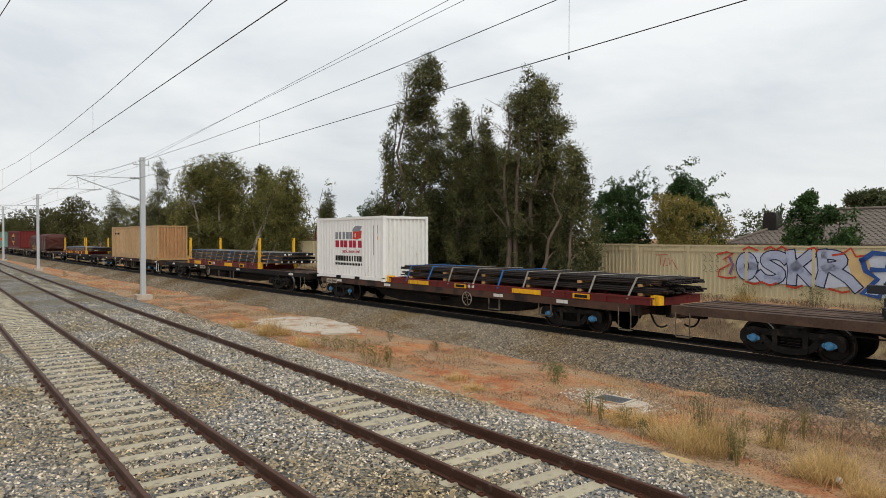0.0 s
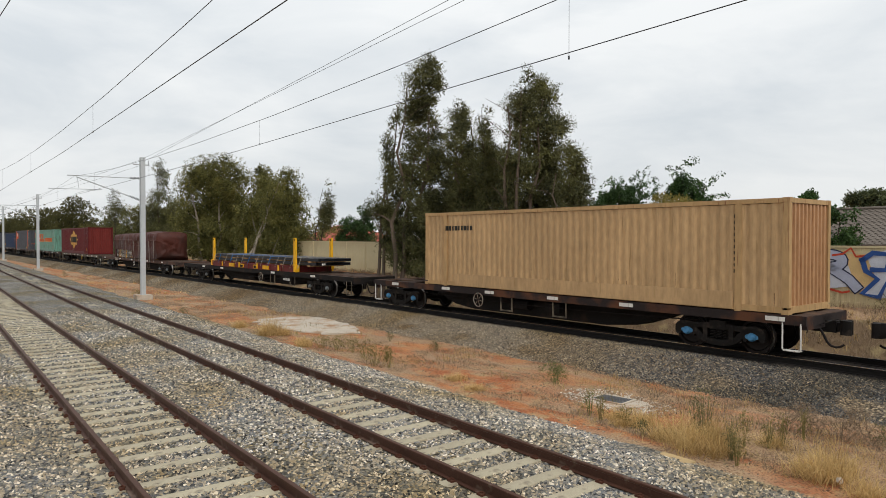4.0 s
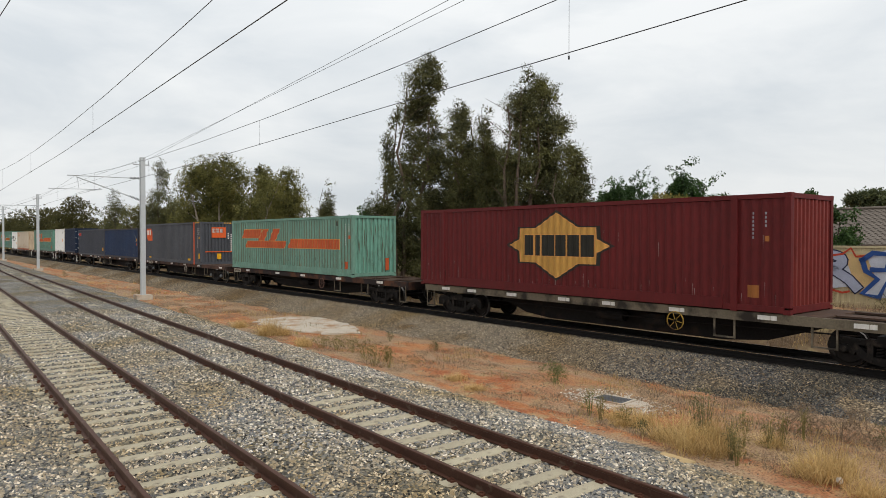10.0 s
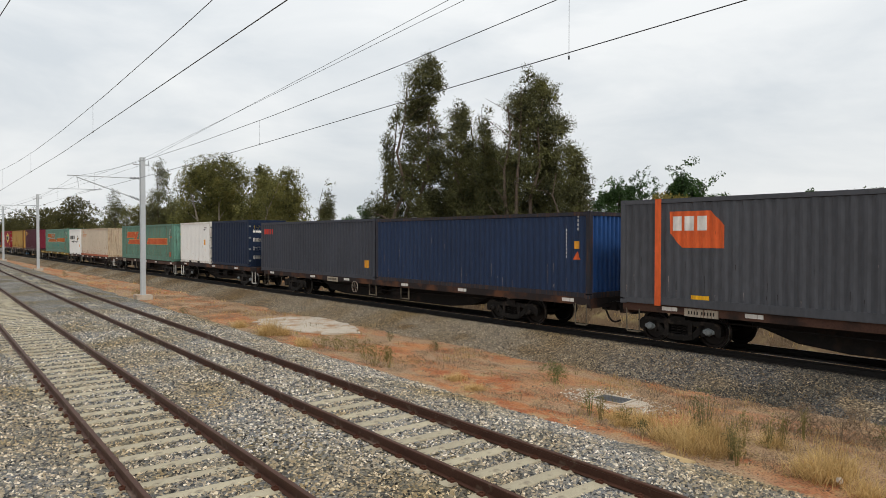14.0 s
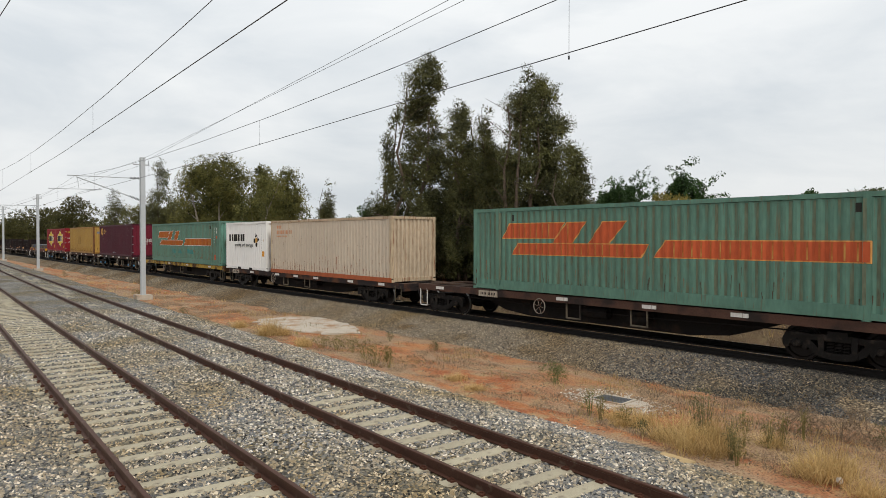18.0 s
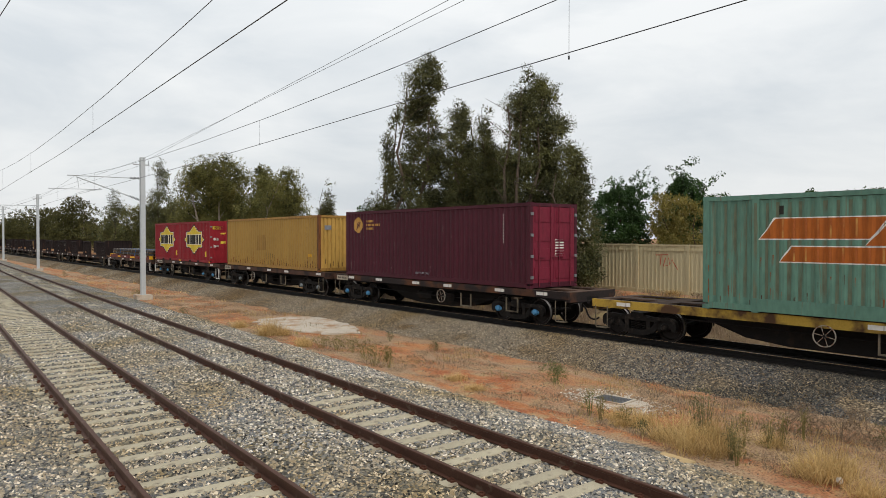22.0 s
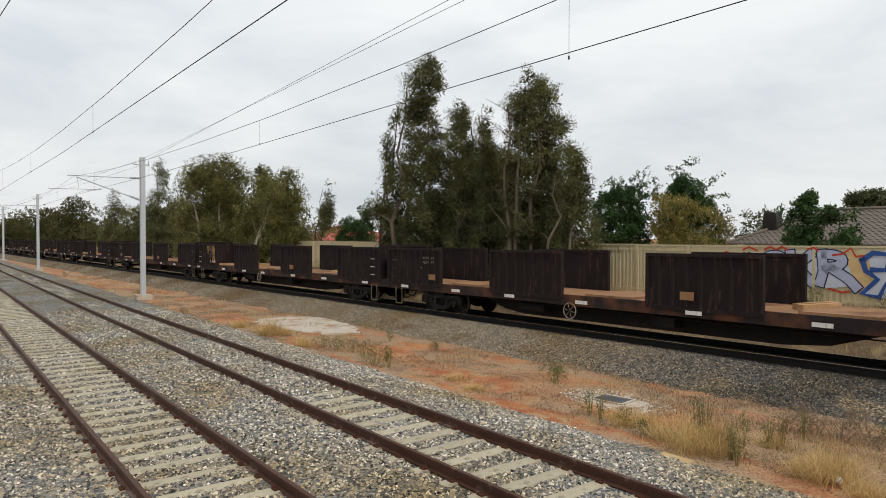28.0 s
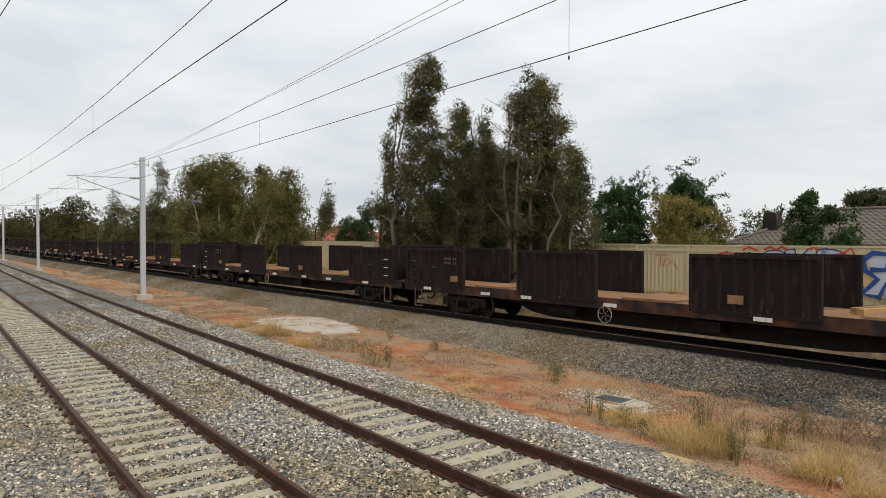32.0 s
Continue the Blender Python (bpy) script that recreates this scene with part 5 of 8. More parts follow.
def tarp_load(s_l, s_r):
    """A dark red tarpaulin over stacked pipe, torn open along one stretch of the near side."""
    s, hl = (s_l + s_r) / 2, (s_r - s_l) / 2
    ld = thing("tarped_load", "sagging dark red tarpaulin over stacked plastic pipes", "load", place(s, 0))
    mat = surface("red_tarpaulin", rgb("472219"), rough=0.6, spread=0.25, scale=0.6, fine=9, bump=0.35, stain=rgb("2f1a15"), amount=0.45, stain_scale=0.45, bump_dist=0.03)
    nx = 150
    prof = [(-1.27, 1.15 + i * 0.15) for i in range(11)] + [(-1.29, 2.74), (-1.30, 2.80), (-1.26, 2.84), (-1.25, 2.98), (-1.24, 3.14), (-1.21, 3.30), (-1.10, 3.42), (-0.6, 3.48), (0, 3.51), (0.6, 3.48), (1.08, 3.42), (1.22, 3.32), (1.26, 2.6), (1.27, 1.9), (1.27, 1.15)]
    k = len(prof)

    def sheet(x, y, z):
        sag = -0.10 * abs(math.sin((x + hl) * math.pi / 1.62)) ** 0.7 + 0.05 * math.sin((x + hl) * 1.4)
        w = noise.noise((x * 0.9, z * 0.7, y)) * 0.13 + noise.noise((x * 2.6 + z * 1.1, z * 0.8, y + 5)) * 0.07 + noise.noise((x * 5.0 - z * 3.0, z * 2.2, y + 9)) * 0.03
        w += 0.05 * max(0.0, noise.noise((x * 1.3 + z * 2.4, x * 0.4 - z * 1.5, 3))) ** 0.5
        zz = z + (sag + 0.4 * w + 0.1 * x / hl if z > 2.9 else 0)
        if y < -1 and z < 1.4 and x > -hl + 6.3:
            zz += 0.05 + 0.16 * noise.noise((x * 0.8, 2, 7)) * (1.4 - z) / 0.25
        return x, y + (w if abs(y) > 1.0 else 0), zz

    m = Mesh()
    for i in range(nx + 1):
        x = -hl + 2 * hl * i / nx
        m.v += [sheet(x, y, z) for y, z in prof]
    for i in range(nx):
        x = -hl + 2 * hl * (i + 0.5) / nx
        for j in range(k - 1):
            if j < 5 and -hl + 0.4 < x < -hl + 6.3:
                continue
            a = i * k + j
            m.f.append((a, a + k, a + k + 1, a + 1))
    part("tarpaulin", m, mat, ld, "dark red sagging tarpaulin", smooth=True)
    # the gathered ends: from the sheet's edge in to the middle, puffed out and creased
    for e in (-1, 1):
        g, rings = Mesh(), 14
        loop = prof + [(y, 1.15) for y in (1.0, 0.6, 0.2, -0.2, -0.6, -1.0)]
        n = len(loop)
        for r in range(rings + 1):
            u = r / rings
            for y, z in loop:
                x0, y0, z0 = sheet(e * hl, y, z)
                yy, zz = y0 * (1 - u), z0 + (2.2 - z0) * u
                crease = noise.noise((yy * 3.2 + zz * 1.2, zz * 2.0, e * 4)) * 0.11 + abs(noise.noise((yy * 5 - zz * 3.5, zz * 3, e + 8))) * 0.09
                out = 0.26 * math.sin(math.pi / 2 * min(1, u * 2.4)) + crease * min(1, u * 3) + 0.12 * min(1, u * 4) * max(0.0, (1.9 - zz))
                g.v.append((x0 + e * out, yy, zz))
        g.f = [(r * n + j, (r + 1) * n + j, (r + 1) * n + (j + 1) % n, r * n + (j + 1) % n) for r in range(rings) for j in range(n)]
        part("tarpaulin_end", g, mat, ld, "gathered end of the tarpaulin", smooth=True)
    core = Mesh().box(-hl + 0.4, hl - 0.4, -1.0, 1.15, 1.16, 3.05)
    part("dunnage", core, TIMBER, ld)
    pipe_mats = [DECAL_WHITE, DECAL_WHITE, surface("cream_pipe", rgb("b9b2a0"), rough=0.5), surface("pale_grey_pipe", rgb("9fa3a6"), rough=0.5)]
    for j in range(6):
        for q in range(3):
            x0 = -hl + 0.35 + q * 2.0
            part("pipe", Mesh().tube([(x0, -1.08, 1.27 + j * 0.125), (x0 + 1.92, -1.08, 1.27 + j * 0.125)], 0.058, 8), pipe_mats[(j + q) % 4], ld, "white plastic pipe", smooth=True)
    rng = random.Random(4)
    tint = [INK, INK, INK, RACK, TIMBER, INK, YELLOW, INK, INK]
    for i in range(26):
        x = -hl + 0.5 + i * 0.225
        part("cord", Mesh().tube([(x, -1.16, 1.15), (x + rng.uniform(-0.05, 0.05), -1.17, 1.95)], 0.028 if i % 9 in (4, 6) else 0.012, 5), tint[i % 9], ld)
    dull = surface("dull_rope", rgb("77695e"), rough=0.9)
    for i, x in enumerate((-hl + 0.3, -hl + 1.9, -hl + 3.3, -hl + 4.6, -hl + 5.7, -hl + 7.2, -hl + 8.7, -hl + 10.4, -hl + 11.8, -hl + 13.1)):
        bend = 0.3 if i % 3 == 0 else 0.05
        part("tie_rope", Mesh().tube([(x, -1.42, 2.74), (x + 0.03, -1.42, 1.95), (x - bend, -1.34, 1.12)], 0.011, 5), dull if i % 3 == 1 else STRAP, ld, "tie rope hanging over the tarpaulin")
        part("hook", Mesh().tube([(x - bend, -1.33, 1.12), (x - bend - 0.06, -1.34, 1.04), (x - bend + 0.06, -1.34, 1.02), (x - bend + 0.02, -1.32, 1.1)], 0.012, 5), STRAP, ld)
    stencil = surface("faded_stencil", rgb("6a514a"), rough=0.9, spread=0.4, scale=7, stain=rgb("43211c"), amount=0.6, stain_scale=9)
    for i in range(14):
        if 2 < i < 5:
            continue
        x = -hl + 4.75 + i * 0.255
        m = Mesh()
        for q in range(2):
            a = x + 0.09 * q
            front = min(sheet(a, -1.27, zz)[1] for zz in (2.3, 2.42, 2.54)) - 0.012
            m.box(a, a + 0.05, front, front + 0.03, 2.30, 2.53)
        part("lettering", m, stencil, ld, "worn pale stencil mark")
    return on_train(ld, s)


def fork_pockets(c):
    for x in (1.95, 3.66):
        rect(c, "fork_pocket", x, x + 0.42, 0.03, 0.15, BLACK, label="dark fork pocket")


def build_front():
    flat_wagon(8.4, -11.75, (4.4, -8.1), None, DECK, "blue", plates=0, label="empty rusty plank-decked flat wagon")
    tube_load(-6.55, 6.5, 1.14, 3, 8, 0.2, "stack of black steel sections on a flat wagon", 6)
    flat_wagon(-11.95, -31.75, (-15.0, -29.7), -19.9, SILL_RUST, "blue", deck="planks", wheel_colour="white", plates=4, label="brown flat wagon carrying a white container and steel bars", board=-30.2, lift=-0.08)
    rack(-25.2, -11.7, False, tall=0.24, z=-0.08)
    bar_load(-24.8, -11.3, 1.32, 2, "bundles of dark steel bar lashed to a maroon rack", 9, (0, 1, 4))
    c = boxed(-31.66, 6.06, 2.99, 2.56, P_WHITE, "white twenty-foot container with red and grey lettering", trim=P_WHITE, end_mat=paint("container_white_end", "dcdbd6", rust="8f7a60", amount=0.16, spread=0.08), z=1.06)
    fork_pockets(c)
    bars(c, 1.82, 3.4, 1.93, 0.34, DECAL_GREY, 5)
    poly(c, "house_mark", [(3.45, 1.94), (3.75, 1.90), (4.12, 1.96), (4.2, 2.3), (3.9, 2.42), (3.5, 2.34)], DECAL_RED, label="red house-shaped mark")
    poly(c, "house_roof", [(3.36, 2.30), (3.62, 2.56), (4.25, 2.54), (4.02, 2.28)], DECAL_GREY, off=0.005)
    poly(c, "house_window", [(3.58, 2.0), (3.72, 2.0), (3.72, 2.2), (3.58, 2.2)], DECAL_WHITE, off=0.005)
    bars(c, 1.82, 4.26, 1.52, 0.34, DECAL_CLARET, 6)
    words(c, "pack. move. live!", 2.55, 1.27, 0.24, DECAL_CLARET)
    bars(c, 1.84, 4.26, 0.86, 0.26, INK, 10)
    bars(c, 1.84, 4.26, 0.66, 0.12, INK, 18)
    column(c, 5.2, 1.2, 2.6, 0.06, INK, 11)
    column(c, 5.5, 2.2, 2.6, 0.06, INK, 4)
    rect(c, "warning_label", 5.5, 5.6, 1.9, 2.05, DECAL_AMBER)
    streaks(c, 26, STREAK_PALE, 0.2, 1.2, 41, 0.014)
    # long wagons with posts and black tubes
    for (r, l, bo, hwl, rk, ldr, tier, ac, blu, sz) in ((-32.1, -56.8, (-36.15, -53.2), -46.6, (-50.75, -38.5), (-51.6, -35.4), 3, 8, (0, 7), 0.15), (-77.5, -102.3, (-81.6, -98.6), -88.2, (-96.2, -84.0), (-97.0, -81.7), 2, 9, (1, 3, 6, 9), 0.15)):
        flat_wagon(r, l, bo, hwl, BLACK, "grey" if r < -70 else "dark", deck="planks", low=0.32, plates=4, label="long black flat wagon with a plank deck", board=-84.9 if r < -70 else l + 9.0, board_z=0.72 if r < -70 else 0.98, dark_board=r < -70, wheel_colour="white")
        rack(*rk, True, **({} if r > -70 else {"blocks": ((0.157, 0.008), (0.285, 0.067), (0.385, 0.011), (0.419, 0.043), (0.583, 0.033), (0.607, 0.008), (0.705, 0.066), (0.842, 0.01))}))
        tube_load(ldr[0], ldr[1], 1.49, tier, ac, sz, "lashed layers of black square steel tube", 14, blu)
    flat_wagon(-57.1, -76.9, (-59.9, -74.6), -69.3, SILL_DARK, "blue", deck="plate", plates=6, step="white", label="black container wagon with white marker plates")
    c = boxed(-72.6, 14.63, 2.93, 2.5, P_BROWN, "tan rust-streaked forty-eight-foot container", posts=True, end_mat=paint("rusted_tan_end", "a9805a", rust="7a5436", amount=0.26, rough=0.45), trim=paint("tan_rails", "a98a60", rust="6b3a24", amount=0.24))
    streaks(c, 24, STREAK, 0.4, 1.6, 21, 0.016)
    bars(c, 1.3, 2.9, 2.2, 0.18, INK, 9)
    rect(c, "base_panel", 1.9, 13.2, 0.05, 0.5, P_BROWN, off=0.01)
    column(c, 13.2, 1.0, 2.6, 0.06, INK, 10)
    flat_wagon(-102.6, -127.4, (-107.1, -124.2), -114.8, SILL_RUST, "grey", deck="planks", plates=5, label="brown plank-decked flat wagon under a tarped load", board=-121.0, cross=True)
    tarp_load(-121.7, -108.3)


def build_middle():
    flat_wagon(-127.8, -148.0, (-130.8, -145.6), -136.0, SILL_OLIVE, "dark", deck="plate", plates=9, wheel_colour="yellow", label="grimy grey skeletal container wagon")
    # end red lightened to paint in the sun falling on it
    c = boxed(-147.81, 14.95, 3.05, 2.56, P_RED, "dark red forty-eight-foot container with a gold badge", posts=True, end_mat=paint("sunlit_red_end", "6f2a25", rust="4a1a17", amount=0.2))
    scuffs(c, 40, SCUFF, 2.8)
    scuffs(c, 40, SCUFF_DARK, 2.6, 8)
    diamond(c, 7.36, 1.66, 4.36, 2.2, DECAL_TAN, DECAL_GOLD)
    column(c, 13.98, 1.9, 2.62, 0.06, DECAL_GREY, 7)
    column(c, 14.3, 2.2, 2.62, 0.06, DECAL_GREY, 4)
    rect(c, "warning_label", 13.84, 14.15, 0.38, 0.70, DECAL_DULL)
    rect(c, "warning_label", 14.3, 14.4, 1.83, 1.97, DECAL_DULL)
    rect(c, "base_panel", 1.75, 13.2, 0.04, 0.34, P_RED, off=0.01)
    flat_wagon(-148.2, -168.0, (-150.9, -165.9), -156.0, SILL_DARK, "dark", deck="plate", plates=5, wheel_colour="dark", label="black skeletal container wagon", board=-166.9)
    teal = "pale green forty-eight-foot container with an orange slanted logo"
    for sl, ln, ht, wd, zz, mt, ink, rim in ((-167.7, 14.66, 3.0, 2.54, 1.14, P_TEAL, DECAL_RUST, DECAL_TAN), (-244.39, 14.66, 2.98, 2.54, 1.15, P_TEAL2, DECAL_RUST, DECAL_TAN), (-284.87, 14.91, 3.03, 2.62, 1.14, P_TEAL2, DECAL_BURNT, DECAL_WHITE)):
        # end green has real stains, its base lightened for sunlight
        c = boxed(sl, ln, ht, wd, mt, teal, posts=True, end_mat=paint("stained_sunlit_green_end", "6d9a8a", rust="4a3a28", amount=0.42), z=zz)
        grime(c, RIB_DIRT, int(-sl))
        streaks(c, 60, STREAK, 0.3, 1.2, int(-sl), 0.024)
        if sl < -280:
            streaks(c, 50, STREAK_ORANGE, 0.5, 2.6, 71, 0.03)
        streaks(c, 30, STREAK_PALE, 0.3, 2.8, int(-sl) + 1, 0.02)
        slant_logo(c, ink, rim)
        rect(c, "base_panel", 1.5, 13.3, 0.04, 0.36, mt, off=0.01)
        rect(c, "base_panel", 9.4, 11.0, 0.1, 0.33, mt, off=0.018)
        for x in (2.0, 13.1):
            rect(c, "vent_cover", x, x + 0.13, 2.5, 2.72, INK)
        column(c, 13.95, 1.55, 2.62, 0.06, DECAL_WHITE, 10)
        column(c, 14.28, 2.2, 2.62, 0.06, DECAL_WHITE, 4)
        rect(c, "warning_label", 13.84, 14.14, 0.38, 0.74, DECAL_RUST, label="orange warning label")
        rect(c, "warning_label", 14.26, 14.38, 1.85, 2.02, DECAL_RUST)
        if sl < -280:
            for x, w_ in ((5.0, 0.9), (6.5, 0.7), (8.3, 1.5)):
                poly(c, "sprayed_smudge", [(x, 0.75), (x + w_, 0.7), (x + w_ * 0.9, 1.0), (x + w_ * 0.1, 1.05)], SMUDGE, label="blurred blue-green spray paint")
        end_rect(c, "warning_label", 1.9, 2.1, 0.3, 0.9, DECAL_RUST)
    flat_wagon(-168.2, -188.2, (-170.9, -186.0), -176.4, SILL_RUST, "grey", deck="plate", plates=6, label="red-brown skeletal container wagon", board=-185.2)
    c = boxed(-187.79, 14.6, 3.08, 2.66, P_GREY, "dark grey forty-eight-foot container with orange stripes", posts=True, z=1.1)
    scuffs(c, 40, SCUFF_DARK, 2.8, 10)
    scuffs(c, 16, SCUFF, 2.8, 11)
    for x in (1.19, 13.22):
        rect(c, "stripe", x, x + 0.19, 0.0, 3.07, ORANGE, off=0.006, label="orange upright stripe")
    poly(c, "badge", [(1.64, 2.70), (1.66, 2.08), (2.02, 1.68), (3.27, 1.68), (3.27, 2.29), (2.87, 2.70)], ORANGE, label="orange cut-cornered badge")
    bars(c, 1.7, 2.84, 2.16, 0.4, DECAL_WHITE, 3)
    for x, z in ((2.3, 0.17), (11.85, 0.2)):
        rect(c, "warning_label", x, x + 0.54, z + 0.06, z + 0.2, YELLOW)
    rect(c, "warning_label", 14.06, 14.38, 0.43, 0.81, YELLOW)
    rect(c, "base_panel", 1.45, 13.15, 0.04, 0.26, P_GREY, off=0.008)
    column(c, 13.9, 1.22, 2.66, 0.07, DECAL_WHITE, 11)
    column(c, 14.22, 2.17, 2.66, 0.07, DECAL_WHITE, 4)
    rect(c, "warning_label", 14.2, 14.3, 1.85, 1.99, YELLOW)
    for k in range(6):
        slab(c, "hazard_stripe", 13.6 + 0.15 * k, 13.67 + 0.15 * k, 2.98, 3.05, YELLOW, label="yellow hazard stripe")
        end_rect(c, "hazard_stripe", 1.7 + 0.12 * k, 1.76 + 0.12 * k, 2.98, 3.05, YELLOW)
    end_rect(c, "stripe", 0.35, 2.3, 0.9, 0.97, ORANGE)
    end_rect(c, "badge", 0.8, 1.85, 1.95, 2.7, ORANGE, "orange badge")
    for i in range(3):
        end_rect(c, "lettering", 0.86 + 0.28 * i, 1.08 + 0.28 * i, 2.3, 2.6, DECAL_WHITE)
    end_rect(c, "warning_label", 1.2, 1.5, 0.4, 0.8, YELLOW)
    for i in range(9):
        end_rect(c, "lettering", 2.2, 2.28, 1.0 + i * 0.14, 1.09 + i * 0.14, DECAL_WHITE)
    for i in range(4):
        end_rect(c, "lettering", 1.98, 2.06, 1.85 + i * 0.12, 1.92 + i * 0.12, DECAL_WHITE)
    flat_wagon(-188.5, -213.5, (-192.6, -209.4), -202.85, SILL_DARK, "dark", deck="plate", plates=6, label="long black container wagon", board=-205.0)
    # brighter end blue: sunlight on the front painted into the colour
    c = boxed(-201.13, 12.19, 2.80, 2.5, P_BLUE, "scuffed blue forty-foot container", trim=paint("blackened_blue_trim", "25262e", rust="4a3226", amount=0.42), end_mat=paint("sunlit_blue_end", "24487c", rust="1e3352", amount=0.2), z=1.1)
    scuffs(c, 24, SCUFF, 2.6, 9)
    column(c, 11.2, 1.3, 2.3, 0.06, DECAL_WHITE, 8)
    column(c, 11.65, 2.2, 2.75, 0.06, DECAL_WHITE, 4)
    rect(c, "warning_label", 11.55, 11.75, 1.6, 1.85, DECAL_AMBER)
    poly(c, "warning_label", [(11.5, 1.25), (11.8, 1.25), (11.65, 1.52)], ORANGE)
    c = boxed(-213.4, 12.19, 2.84, 2.5, P_SLATE, "slate grey forty-foot container", z=1.1)
    bars(c, 0.4, 1.6, 2.15, 0.3, DECAL_RED, 5)
    rect(c, "warning_label", 11.3, 11.65, 0.55, 0.9, DECAL_AMBER)
    flat_wagon(-213.7, -228.2, (-216.2, -226.7), None, SILL_DARK, "grey", deck="plate", plates=3, step="white", label="short black container wagon", lift=0.08)
    c = boxed(-221.33, 6.1, 2.94, 2.5, P_NAVY, "navy blue twenty-foot container with barred doors", doors=True, z=1.22)
    for i in range(4):
        end_rect(c, "lettering", 0.3, 0.9, 0.5 + i * 0.55, 0.72 + i * 0.55, DECAL_WHITE)
    end_rect(c, "warning_label", 0.35, 0.8, 2.35, 2.6, DECAL_YELLOW)
    c = boxed(-227.8, 6.14, 2.94, 2.5, P_WHITE, "plain white twenty-foot container with barred doors", doors=True, z=1.22, trim=paint("scuffed_white_rails", "d3cfc6", rust="8a6850", amount=0.25))
    fork_pockets(c)
    streaks(c, 30, STREAK_PALE, 0.2, 2.2, 43, 0.014)
    column(c, 0.06, 1.2, 2.0, 0.06, INK, 7)
    column(c, 6.02, 1.09, 1.66, 0.07, INK, 7)
    rect(c, "warning_label", 0.03, 0.13, 2.05, 2.15, DECAL_YELLOW)
    rect(c, "warning_label", 4.9, 5.2, 1.31, 1.68, DECAL_AMBER)
    rect(c, "warning_label", 5.01, 5.13, 0.83, 1.01, DECAL_AMBER)
    bars(c, 4.95, 5.4, 2.48, 0.08, SCUFF, 5)
    bars(c, 4.85, 5.12, 2.34, 0.1, SCUFF_DARK, 3)
    end_rect(c, "warning_label", 0.3, 0.75, 2.35, 2.6, DECAL_YELLOW)
    for i in range(4):
        end_rect(c, "lettering", 0.3, 0.8, 1.6 + i * 0.14, 1.67 + i * 0.14, INK)
    flat_wagon(-228.4, -248.3, (-231.7, -246.5), -241.0, SILL_RUST, "dark", deck="plate", plates=6, label="rust-red skeletal container wagon", board=-243.6, step="white")


